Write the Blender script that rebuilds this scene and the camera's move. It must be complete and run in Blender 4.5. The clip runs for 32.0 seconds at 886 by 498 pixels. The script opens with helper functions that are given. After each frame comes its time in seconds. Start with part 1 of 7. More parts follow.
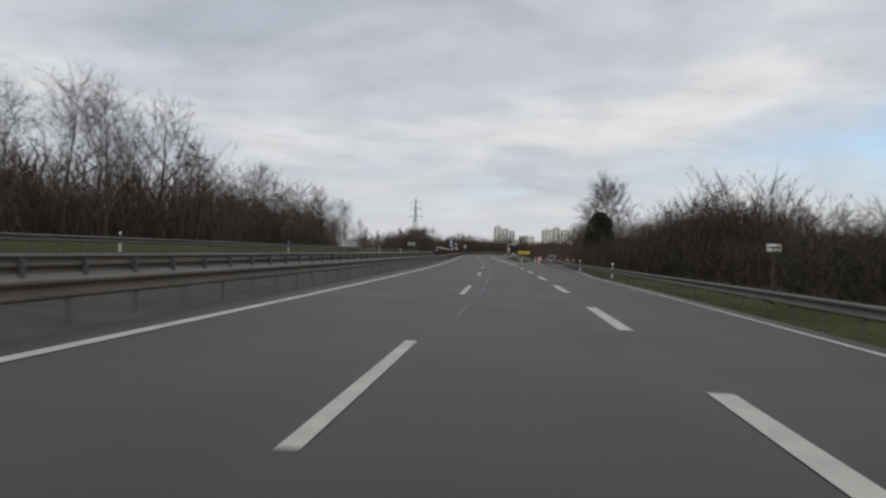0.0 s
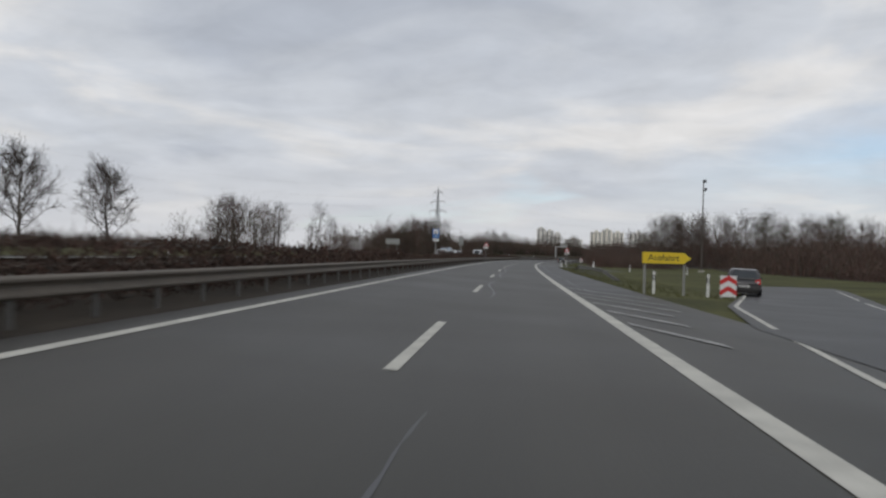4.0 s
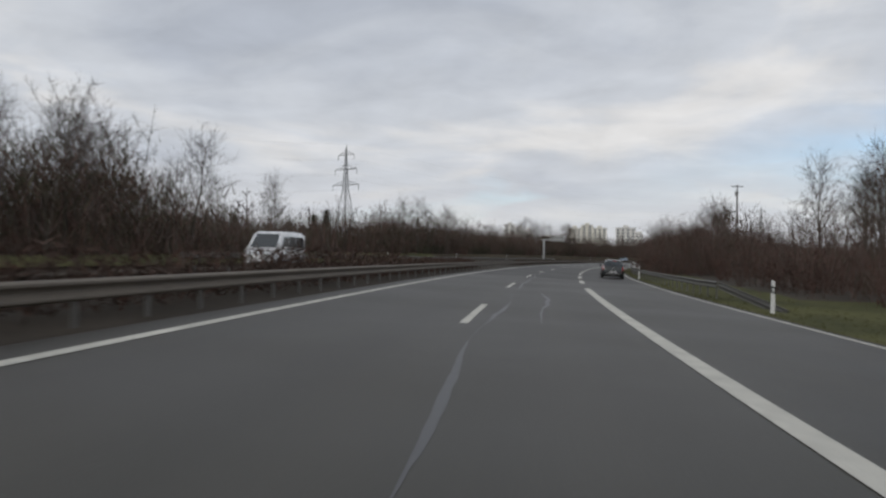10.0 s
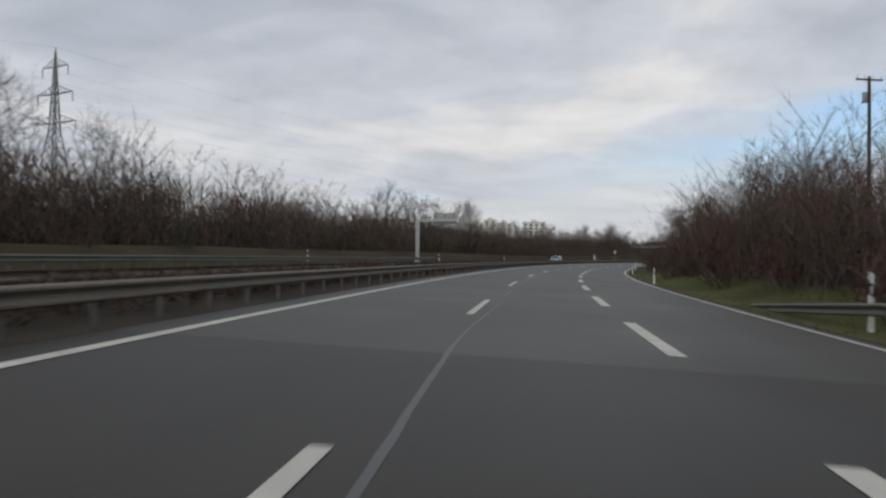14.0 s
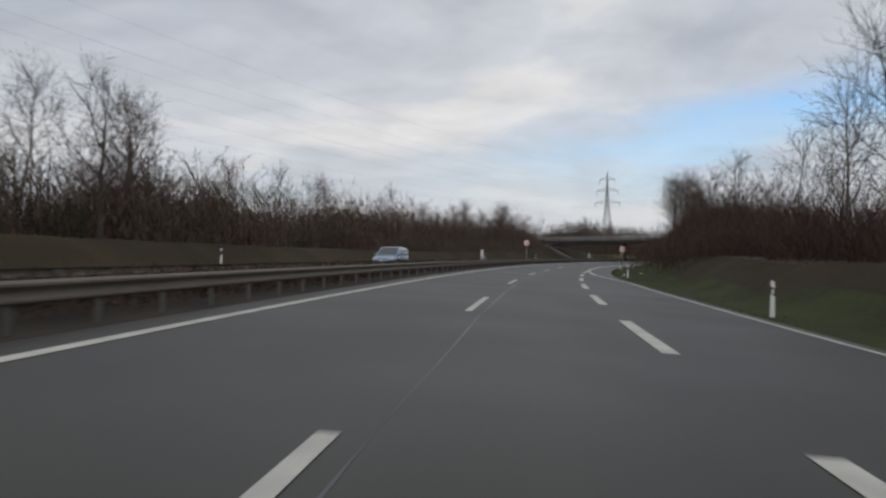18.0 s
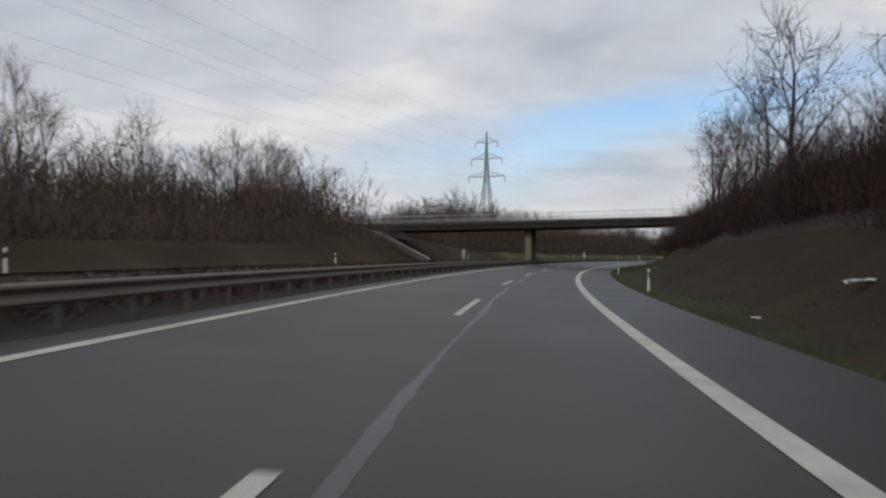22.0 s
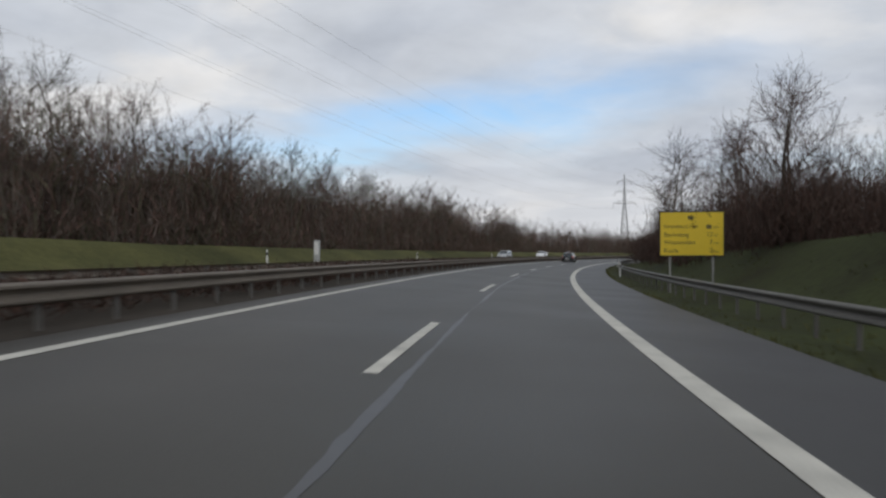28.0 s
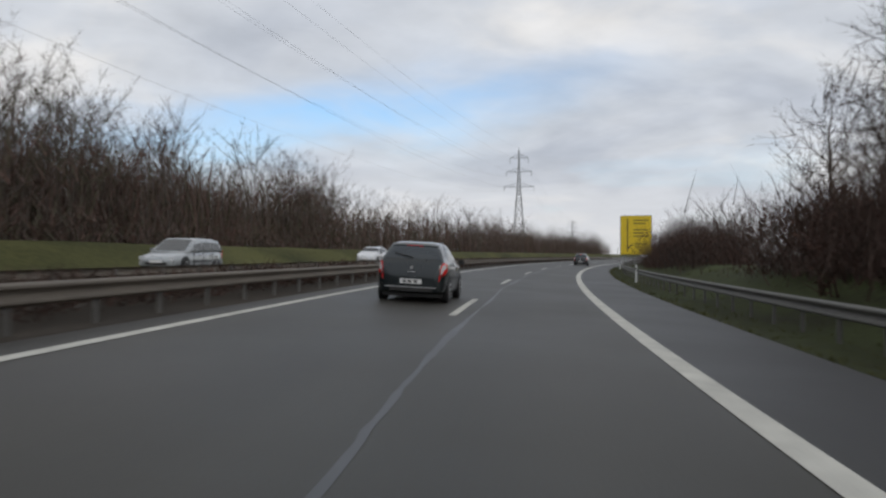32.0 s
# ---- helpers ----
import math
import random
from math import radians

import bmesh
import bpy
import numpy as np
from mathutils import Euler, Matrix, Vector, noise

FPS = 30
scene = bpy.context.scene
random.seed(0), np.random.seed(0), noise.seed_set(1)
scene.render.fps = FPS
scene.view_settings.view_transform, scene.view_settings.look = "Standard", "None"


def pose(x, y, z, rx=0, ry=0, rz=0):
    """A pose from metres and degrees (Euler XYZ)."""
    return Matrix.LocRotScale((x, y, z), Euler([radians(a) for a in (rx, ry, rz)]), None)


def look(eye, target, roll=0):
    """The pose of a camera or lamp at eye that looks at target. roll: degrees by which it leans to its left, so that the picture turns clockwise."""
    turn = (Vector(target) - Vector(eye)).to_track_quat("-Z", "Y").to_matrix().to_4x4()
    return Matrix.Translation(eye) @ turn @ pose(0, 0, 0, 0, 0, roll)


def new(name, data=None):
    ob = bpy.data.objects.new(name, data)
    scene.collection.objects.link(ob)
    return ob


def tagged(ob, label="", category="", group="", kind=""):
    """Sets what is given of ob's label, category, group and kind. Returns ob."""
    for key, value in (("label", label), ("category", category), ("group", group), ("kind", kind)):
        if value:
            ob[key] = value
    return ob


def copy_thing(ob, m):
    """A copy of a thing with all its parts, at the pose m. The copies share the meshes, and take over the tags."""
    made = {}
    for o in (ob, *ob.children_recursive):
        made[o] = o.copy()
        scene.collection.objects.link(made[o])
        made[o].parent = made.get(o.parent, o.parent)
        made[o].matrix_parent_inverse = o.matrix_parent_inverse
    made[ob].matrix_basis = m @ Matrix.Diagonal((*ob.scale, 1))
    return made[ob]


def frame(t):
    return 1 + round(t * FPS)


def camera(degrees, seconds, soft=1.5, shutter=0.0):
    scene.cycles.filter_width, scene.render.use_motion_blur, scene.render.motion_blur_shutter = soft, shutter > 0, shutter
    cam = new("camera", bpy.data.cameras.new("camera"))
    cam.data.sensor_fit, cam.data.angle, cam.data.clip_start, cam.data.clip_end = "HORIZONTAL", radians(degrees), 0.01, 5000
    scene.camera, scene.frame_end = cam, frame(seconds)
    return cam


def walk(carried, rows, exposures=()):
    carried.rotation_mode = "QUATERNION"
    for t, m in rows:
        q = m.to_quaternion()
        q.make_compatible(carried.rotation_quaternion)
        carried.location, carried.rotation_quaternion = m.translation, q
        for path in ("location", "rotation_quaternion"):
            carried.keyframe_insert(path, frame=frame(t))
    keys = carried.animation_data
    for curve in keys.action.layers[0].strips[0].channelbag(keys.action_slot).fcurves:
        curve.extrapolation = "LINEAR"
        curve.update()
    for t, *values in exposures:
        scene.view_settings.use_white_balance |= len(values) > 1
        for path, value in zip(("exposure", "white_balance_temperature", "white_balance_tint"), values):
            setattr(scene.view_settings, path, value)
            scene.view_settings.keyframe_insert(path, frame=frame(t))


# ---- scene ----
cam = camera(58.48, 32.0, soft=2.45, shutter=0.22)
PATH = [
    (0.0, 0.01, 0.00, 1.276, 90.14, -1.54, 5.39),
    (0.5, -0.15, 13.30, 1.276, 90.24, -1.56, 6.00),
    (1.0, -0.43, 26.57, 1.276, 90.35, -1.59, 6.51),
    (1.5, -0.75, 39.80, 1.276, 90.45, -1.61, 6.93),
    (2.0, -1.16, 53.00, 1.276, 90.56, -1.63, 7.29),
    (2.5, -1.68, 66.15, 1.276, 90.51, -1.65, 7.64),
    (3.0, -2.21, 79.28, 1.276, 90.46, -1.67, 7.97),
    (3.5, -2.82, 92.36, 1.276, 90.41, -1.69, 8.25),
    (4.0, -3.51, 105.39, 1.276, 90.36, -1.71, 8.46),
    (4.5, -4.25, 118.39, 1.276, 90.35, -1.54, 8.69),
    (5.0, -5.02, 131.36, 1.276, 90.35, -1.36, 8.81),
    (5.5, -5.77, 144.31, 1.276, 90.35, -1.19, 8.78),
    (6.0, -6.49, 157.24, 1.276, 90.34, -1.02, 8.60),
    (6.5, -7.16, 170.14, 1.276, 90.37, -0.99, 8.32),
    (7.0, -7.77, 183.02, 1.276, 90.39, -0.96, 8.09),
    (7.5, -8.33, 195.87, 1.276, 90.42, -0.93, 7.93),
    (8.0, -8.86, 208.70, 1.276, 90.44, -0.89, 7.74),
    (8.5, -9.32, 221.54, 1.276, 90.48, -0.89, 7.49),
    (9.0, -9.71, 234.43, 1.276, 90.51, -0.88, 7.13),
    (9.5, -9.99, 247.37, 1.276, 90.54, -0.87, 6.66),
    (10.0, -10.14, 260.35, 1.276, 90.57, -0.86, 6.05),
    (10.5, -10.10, 273.38, 1.276, 90.59, -0.79, 5.27),
    (11.0, -9.87, 286.46, 1.276, 90.61, -0.72, 4.41),
    (11.5, -9.45, 299.57, 1.276, 90.64, -0.65, 3.54),
    (12.0, -8.81, 312.72, 1.276, 90.66, -0.58, 2.65),
    (12.5, -7.98, 325.89, 1.276, 90.65, -0.55, 1.73),
    (13.0, -6.94, 339.08, 1.276, 90.65, -0.52, 0.82),
    (13.5, -5.69, 352.28, 1.276, 90.65, -0.49, -0.08),
    (14.0, -4.24, 365.48, 1.276, 90.64, -0.46, -0.99),
    (14.5, -2.57, 378.69, 1.276, 90.62, -0.45, -1.96),
    (15.0, -0.68, 391.90, 1.276, 90.60, -0.44, -2.95),
    (15.5, 1.43, 405.10, 1.276, 90.58, -0.43, -3.98),
    (16.0, 3.78, 418.29, 1.276, 90.56, -0.42, -5.05),
    (16.5, 6.38, 431.47, 1.276, 90.55, -0.45, -6.18),
    (17.0, 9.24, 444.66, 1.276, 90.54, -0.47, -7.36),
    (17.5, 12.34, 457.99, 1.276, 90.53, -0.49, -8.60),
    (18.0, 15.74, 471.29, 1.276, 90.52, -0.51, -9.89),
    (18.5, 19.49, 484.27, 1.276, 90.52, -0.43, -11.11),
    (19.0, 23.52, 497.20, 1.276, 90.52, -0.34, -12.29),
    (19.5, 27.82, 510.26, 1.276, 90.53, -0.25, -13.44),
    (20.0, 32.40, 523.28, 1.276, 90.53, -0.16, -14.56),
    (20.5, 37.18, 536.17, 1.276, 90.54, -0.13, -15.74),
    (21.0, 42.16, 548.83, 1.276, 90.55, -0.09, -16.91),
    (21.5, 47.33, 561.26, 1.276, 90.57, -0.06, -18.08),
    (22.0, 52.69, 573.46, 1.276, 90.58, -0.02, -19.28),
    (22.5, 58.24, 585.41, 1.276, 90.53, 0.04, -20.58),
    (23.0, 63.98, 597.11, 1.276, 90.47, 0.11, -21.89),
    (23.5, 69.89, 608.56, 1.276, 90.42, 0.17, -23.21),
    (24.0, 75.97, 619.76, 1.276, 90.37, 0.24, -24.52),
    (24.5, 82.29, 630.72, 1.276, 90.34, 0.23, -25.70),
    (25.0, 88.81, 641.53, 1.276, 90.31, 0.22, -26.85),
    (25.5, 95.53, 652.18, 1.276, 90.28, 0.21, -27.99),
    (26.0, 102.45, 662.67, 1.276, 90.25, 0.21, -29.13),
    (26.5, 109.54, 672.99, 1.276, 90.30, 0.16, -30.30),
    (27.0, 116.83, 683.14, 1.276, 90.34, 0.12, -31.52),
    (27.5, 124.26, 693.15, 1.276, 90.38, 0.08, -32.74),
    (28.0, 131.90, 702.96, 1.276, 90.43, 0.04, -33.94),
    (28.5, 139.84, 712.54, 1.276, 90.41, -0.04, -35.07),
    (29.0, 148.02, 721.98, 1.276, 90.40, -0.11, -36.18),
    (29.5, 156.36, 731.33, 1.276, 90.39, -0.19, -37.28),
    (30.0, 164.92, 740.53, 1.276, 90.38, -0.26, -38.38),
    (30.5, 173.63, 749.66, 1.276, 90.40, -0.23, -39.46),
    (31.0, 182.56, 758.64, 1.276, 90.42, -0.20, -40.54),
    (31.5, 191.69, 767.47, 1.276, 90.44, -0.17, -41.60),
    (32.0, 201.03, 776.15, 1.276, 90.46, -0.14, -42.66),
]
walk(cam, [(t, pose(*p)) for t, *p in PATH], [(0.0, 0.0), (23.6, 0.0), (25.0, 0.26), (26.6, 0.06), (32.0, 0.12)])

# ---- world, sun ----
SUN_AZ, SUN_EL = 200.0, 20.0     # degrees clockwise from +y, and up


def make_world():
    w = bpy.data.worlds.new("overcast_sky")
    scene.world = w
    w.use_nodes = True
    nt = w.node_tree
    nt.nodes.clear()
    L = nt.links.new
    out = nt.nodes.new("ShaderNodeOutputWorld")
    tc = nt.nodes.new("ShaderNodeTexCoord")
    sep = nt.nodes.new("ShaderNodeSeparateXYZ")
    L(tc.outputs["Generated"], sep.inputs[0])

    def math_(op, a, b=None, c=None):
        n = nt.nodes.new("ShaderNodeMath")
        n.operation = op
        for i, v in enumerate((a, b, c)):
            if v is None:
                continue
            if hasattr(v, "links"):
                L(v, n.inputs[i])
            else:
                n.inputs[i].default_value = v
        return n.outputs[0]

    z = math_("MAXIMUM", sep.outputs[2], 0.0)
    den = math_("ADD", z, 0.16)
    px = math_("DIVIDE", sep.outputs[0], den)
    py = math_("DIVIDE", sep.outputs[1], den)
    comb = nt.nodes.new("ShaderNodeCombineXYZ")
    L(px, comb.inputs[0])
    L(py, comb.inputs[1])

    def noise_(scale, detail, rough, dist, off):
        m = nt.nodes.new("ShaderNodeMapping")
        m.inputs["Location"].default_value = off
        L(comb.outputs[0], m.inputs[0])
        n = nt.nodes.new("ShaderNodeTexNoise")
        n.inputs["Scale"].default_value = scale
        n.inputs["Detail"].default_value = detail
        n.inputs["Roughness"].default_value = rough
        n.inputs["Distortion"].default_value = dist
        L(m.outputs[0], n.inputs["Vector"])
        return n.outputs["Fac"]

    def ramp_(fac, stops):
        r = nt.nodes.new("ShaderNodeValToRGB")
        r.color_ramp.interpolation = "EASE"
        e = r.color_ramp.elements
        while len(e) < len(stops):
            e.new(0.5)
        for el, (p, c) in zip(e, stops):
            el.position, el.color = p, (*c, 1)
        L(fac, r.inputs[0])
        return r.outputs[0]

    # grey cloud sheet with lighter and darker folds
    folds = noise_(0.95, 6.0, 0.50, 0.5, (3.1, 1.7, 0.0))
    col = ramp_(folds, [(0.30, (0.45, 0.485, 0.55)), (0.5, (0.58, 0.61, 0.66)), (0.66, (0.74, 0.735, 0.735))])
    mottle = noise_(3.4, 5.0, 0.55, 0.3, (5.2, 8.4, 0.0))
    shade = nt.nodes.new("ShaderNodeVectorMath")
    shade.operation = "SCALE"
    L(col, shade.inputs[0])
    L(math_("MULTIPLY_ADD", mottle, 0.42, 0.79), shade.inputs["Scale"])
    col = shade.outputs[0]
    # the sheet is lighter low down, where it thins
    low = nt.nodes.new("ShaderNodeMix")
    low.data_type = "RGBA"
    zf = math_("MULTIPLY", z, 8.0)
    zf = math_("MINIMUM", zf, 1.0)
    L(zf, low.inputs["Factor"])
    low.inputs[6].default_value = (0.645, 0.652, 0.675, 1)
    L(col, low.inputs[7])
    # thin places where the blue shows: small rents, and one long gap to the north-east
    rents = noise_(0.8, 4.0, 0.5, 0.4, (7.3, 2.2, 0.0))
    az = math_("ARCTAN2", sep.outputs[0], sep.outputs[1])
    el = math_("ARCSINE", sep.outputs[2])
    wob = math_("MULTIPLY", math_("SUBTRACT", noise_(1.1, 4.0, 0.55, 0.0, (0.4, 9.0, 0.0)), 0.5), 0.13)
    line = math_("ADD", math_("MULTIPLY", math_("SUBTRACT", az, radians(34.0)), 0.17), radians(9.6))
    dv = math_("DIVIDE", math_("ADD", math_("SUBTRACT", el, line), wob), radians(2.3))
    dh = math_("DIVIDE", math_("SUBTRACT", az, radians(35.0)), radians(17.0))
    g = math_("EXPONENT", math_("MULTIPLY", math_("ADD", math_("MULTIPLY", dv, dv), math_("MULTIPLY", dh, dh)), -1.0))
    streak = noise_(2.2, 4.0, 0.6, 0.5, (1.0, 4.0, 0.0))
    open_ = math_("ADD", math_("MULTIPLY", g, math_("ADD", math_("MULTIPLY", streak, 1.1), 0.25)), math_("MULTIPLY", math_("MAXIMUM", math_("SUBTRACT", rents, 0.60), 0.0), 2.2))
    open_ = math_("MINIMUM", open_, 0.9)
    sky = nt.nodes.new("ShaderNodeTexSky")
    sky.sky_type = "NISHITA"
    sky.sun_disc = False
    sky.ozone_density, sky.dust_density, sky.air_density = 4.0, 0.3, 1.0
    sky.sun_elevation, sky.sun_rotation = radians(SUN_EL), radians(SUN_AZ)
    b1 = nt.nodes.new("ShaderNodeBackground")
    L(sky.outputs[0], b1.inputs[0])
    b1.inputs[1].default_value = 0.13
    b2 = nt.nodes.new("ShaderNodeBackground")
    L(low.outputs[2], b2.inputs[0])
    b2.inputs[1].default_value = 1.0
    mix = nt.nodes.new("ShaderNodeMixShader")
    L(open_, mix.inputs[0])
    L(b2.outputs[0], mix.inputs[1])
    L(b1.outputs[0], mix.inputs[2])
    L(mix.outputs[0], out.inputs[0])


make_world()
sun = new("sun", bpy.data.lights.new("sun", "SUN"))
sun.data.energy, sun.data.angle, sun.data.color = 0.5, radians(25), (1.0, 0.95, 0.88)
a_, e_ = radians(SUN_AZ), radians(SUN_EL)
sun.matrix_world = look((0, 0, 60), (-math.sin(a_) * math.cos(e_), -math.cos(a_) * math.cos(e_), 60 - math.sin(e_)))


# ---- materials ----
def material(name, base, rough=0.8, metal=0.0, var=0.25, scale=3.0, fine=40.0, bump=0.0, tint=None, spec=0.5, rand=0.0, coat=0.0, island=0.0):
    """A surface with two scales of variation: large stains and fine grain, and relief."""
    m = bpy.data.materials.new(name)
    m.use_nodes = True
    nt = m.node_tree
    L = nt.links.new
    b = nt.nodes["Principled BSDF"]
    b.inputs["Roughness"].default_value = rough
    b.inputs["Metallic"].default_value = metal
    b.inputs["Specular IOR Level"].default_value = spec
    b.inputs["Coat Weight"].default_value = coat
    tc = nt.nodes.new("ShaderNodeTexCoord")
    n1 = nt.nodes.new("ShaderNodeTexNoise")
    n1.inputs["Scale"].default_value = scale
    n1.inputs["Detail"].default_value = 5.0
    n2 = nt.nodes.new("ShaderNodeTexNoise")
    n2.inputs["Scale"].default_value = fine
    n2.inputs["Detail"].default_value = 3.0
    for n in (n1, n2):
        L(tc.outputs["Object"], n.inputs["Vector"])
    add = nt.nodes.new("ShaderNodeMath")
    add.operation = "MULTIPLY_ADD"
    L(n2.outputs["Fac"], add.inputs[0])
    add.inputs[1].default_value = 0.5
    L(n1.outputs["Fac"], add.inputs[2])
    r = nt.nodes.new("ShaderNodeMapRange")
    r.inputs[1].default_value, r.inputs[2].default_value = 0.45, 1.05
    L(add.outputs[0], r.inputs[0])
    mix = nt.nodes.new("ShaderNodeMix")
    mix.data_type = "RGBA"
    t2 = tint or base
    mix.inputs[6].default_value = (*[max(c * (1 - var), 0.0) for c in base], 1)
    mix.inputs[7].default_value = (*[min(c * (1 + var), 1.0) for c in t2], 1)
    L(r.outputs[0], mix.inputs["Factor"])
    last = mix.outputs[2]
    if rand:
        oi = nt.nodes.new("ShaderNodeObjectInfo")
        mr = nt.nodes.new("ShaderNodeMapRange")
        mr.inputs[3].default_value, mr.inputs[4].default_value = 1 - rand, 1 + rand
        L(oi.outputs["Random"], mr.inputs[0])
        hsv = nt.nodes.new("ShaderNodeHueSaturation")
        L(mr.outputs[0], hsv.inputs["Value"])
        L(last, hsv.inputs["Color"])
        last = hsv.outputs[0]
    if island:
        # each twig or leaf a little lighter or darker than its neighbour
        ge = nt.nodes.new("ShaderNodeNewGeometry")
        mr = nt.nodes.new("ShaderNodeMapRange")
        mr.inputs[3].default_value, mr.inputs[4].default_value = 1 - island, 1 + island
        L(ge.outputs["Random Per Island"], mr.inputs[0])
        hsv = nt.nodes.new("ShaderNodeHueSaturation")
        L(mr.outputs[0], hsv.inputs["Value"])
        L(last, hsv.inputs["Color"])
        last = hsv.outputs[0]
    L(last, b.inputs["Base Color"])
    if bump:
        bp = nt.nodes.new("ShaderNodeBump")
        bp.inputs["Strength"].default_value = bump
        bp.inputs["Distance"].default_value = 0.02
        L(n2.outputs["Fac"], bp.inputs["Height"])
        L(bp.outputs[0], b.inputs["Normal"])
    rr = nt.nodes.new("ShaderNodeMapRange")
    rr.inputs[3].default_value, rr.inputs[4].default_value = max(rough - 0.1, 0.02), min(rough + 0.1, 1)
    L(n1.outputs["Fac"], rr.inputs[0])
    L(rr.outputs[0], b.inputs["Roughness"])
    return m


ASPHALT = material("asphalt", (0.0290, 0.0262, 0.0198), 0.54, var=0.20, scale=0.22, fine=26.0, bump=0.25, spec=0.40)


def lane_wear(m, tracks):
    """Long streaks, wheel tracks and patches along the lanes, and a painted band of reflected light, worked into an
    asphalt.
    """
    nt = m.node_tree
    L = nt.links.new
    b = nt.nodes["Principled BSDF"]
    old = b.inputs["Base Color"].links[0].from_socket
    uv = nt.nodes.new("ShaderNodeUVMap")
    uv.uv_map = "lane"
    total = None
    for sx, sy, amp in ((0.9, 0.010, 0.50), (7.0, 0.05, 0.22), (0.35, 0.12, 0.30)):
        mp = nt.nodes.new("ShaderNodeMapping")
        mp.inputs["Scale"].default_value = (sx, sy, 1)
        L(uv.outputs[0], mp.inputs[0])
        n = nt.nodes.new("ShaderNodeTexNoise")
        n.inputs["Scale"].default_value = 1.0
        n.inputs["Detail"].default_value = 3.0
        L(mp.outputs[0], n.inputs["Vector"])
        k = nt.nodes.new("ShaderNodeMath")
        k.operation = "MULTIPLY_ADD"
        L(n.outputs["Fac"], k.inputs[0])
        k.inputs[1].default_value = amp
        if total is None:
            k.inputs[2].default_value = 1.0 - 0.5 * (0.50 + 0.22 + 0.30)
        else:
            L(total, k.inputs[2])
        total = k.outputs[0]
    sep = nt.nodes.new("ShaderNodeSeparateXYZ")
    L(uv.outputs[0], sep.inputs[0])
    ph = nt.nodes.new("ShaderNodeMath")
    ph.operation = "MULTIPLY_ADD"
    L(sep.outputs[0], ph.inputs[0])
    ph.inputs[1].default_value, ph.inputs[2].default_value = 2 * math.pi / 1.72, -2 * math.pi * 0.35 / 1.72
    co = nt.nodes.new("ShaderNodeMath")
    co.operation = "COSINE"
    L(ph.outputs[0], co.inputs[0])
    # paler lane middle between the tracks: reflected light put into the colour
    k = nt.nodes.new("ShaderNodeMath")
    k.operation = "MULTIPLY_ADD"
    L(co.outputs[0], k.inputs[0])
    k.inputs[1].default_value = tracks
    L(total, k.inputs[2])
    mul = nt.nodes.new("ShaderNodeVectorMath")
    mul.operation = "SCALE"
    L(old, mul.inputs[0])
    L(k.outputs[0], mul.inputs["Scale"])
    L(mul.outputs[0], b.inputs["Base Color"])


lane_wear(ASPHALT, 0.055)
FRESH_ASPHALT = material("resurfaced_asphalt", (0.0215, 0.0185, 0.0150), 0.58, var=0.25, scale=0.22, fine=26.0, bump=0.25, spec=0.34)
lane_wear(FRESH_ASPHALT, 0.04)
SHOULDER = material("shoulder_asphalt", (0.0225, 0.0215, 0.0205), 0.52, var=0.3, scale=0.3, fine=22.0, bump=0.25, spec=0.36)
PAINT = material("road_paint", (0.50, 0.485, 0.43), 0.75, var=0.26, scale=1.6, fine=30.0, bump=0.1)
OLD_PAINT = material("worn_road_paint", (0.27, 0.265, 0.255), 0.7, var=0.55, scale=0.9, fine=7.0)
SEAL = material("bitumen_seal", (0.042, 0.043, 0.047), 0.46, var=0.5, scale=0.5, fine=5.0)
GRASS = material("winter_grass", (0.050, 0.057, 0.020), 0.95, var=0.5, scale=0.12, fine=3.0, bump=0.6, tint=(0.080, 0.078, 0.030), spec=0.1)
DRY = material("dry_brown_grass", (0.044, 0.032, 0.021), 0.95, var=0.45, scale=0.15, fine=4.0, bump=0.6, tint=(0.046, 0.036, 0.021), spec=0.1)
SLOPE_BROWN = material("brown_slope_grass", (0.041, 0.030, 0.020), 0.95, var=0.35, scale=0.30, fine=5.0, bump=0.7, tint=(0.042, 0.034, 0.021), spec=0.1)
SLOPE_GREEN = material("dull_slope_grass", (0.035, 0.033, 0.018), 0.95, var=0.4, scale=0.22, fine=4.0, bump=0.7, tint=(0.042, 0.051, 0.019), spec=0.1)
GRAVEL = material("median_gravel", (0.080, 0.076, 0.069), 0.9, var=0.35, scale=0.7, fine=14.0, bump=0.5, spec=0.2)
EARTH = material("brown_litter", (0.044, 0.035, 0.026), 0.95, var=0.4, scale=0.25, fine=6.0, bump=0.6, spec=0.2)
BLADE = material("grass_blade", (0.062, 0.078, 0.026), 0.9, var=0.5, scale=0.2, fine=3.0, tint=(0.10, 0.095, 0.04), spec=0.2)
STEEL = material("galvanised_steel", (0.115, 0.110, 0.098), 0.7, metal=0.1, var=0.25, scale=0.8, fine=14.0)
RAIL_TAN = material("dusty_rail_steel", (0.140, 0.120, 0.097), 0.75, metal=0.1, var=0.25, scale=0.8, fine=14.0)
MAST_BROWN = material("weathered_mast", (0.085, 0.072, 0.062), 0.7, var=0.3, scale=0.8, fine=9.0)
POLE_STEEL = material("pale_pole_steel", (0.30, 0.30, 0.29), 0.6, metal=0.2, var=0.2, scale=1.5, fine=18.0)
POST_STEEL = material("weathered_post_steel", (0.14, 0.135, 0.125), 0.65, metal=0.4, var=0.3, scale=1.5, fine=18.0)
BARK = material("bark", (0.085, 0.072, 0.060), 0.9, var=0.35, scale=0.8, fine=9.0, bump=0.5, rand=0.3, spec=0.25)
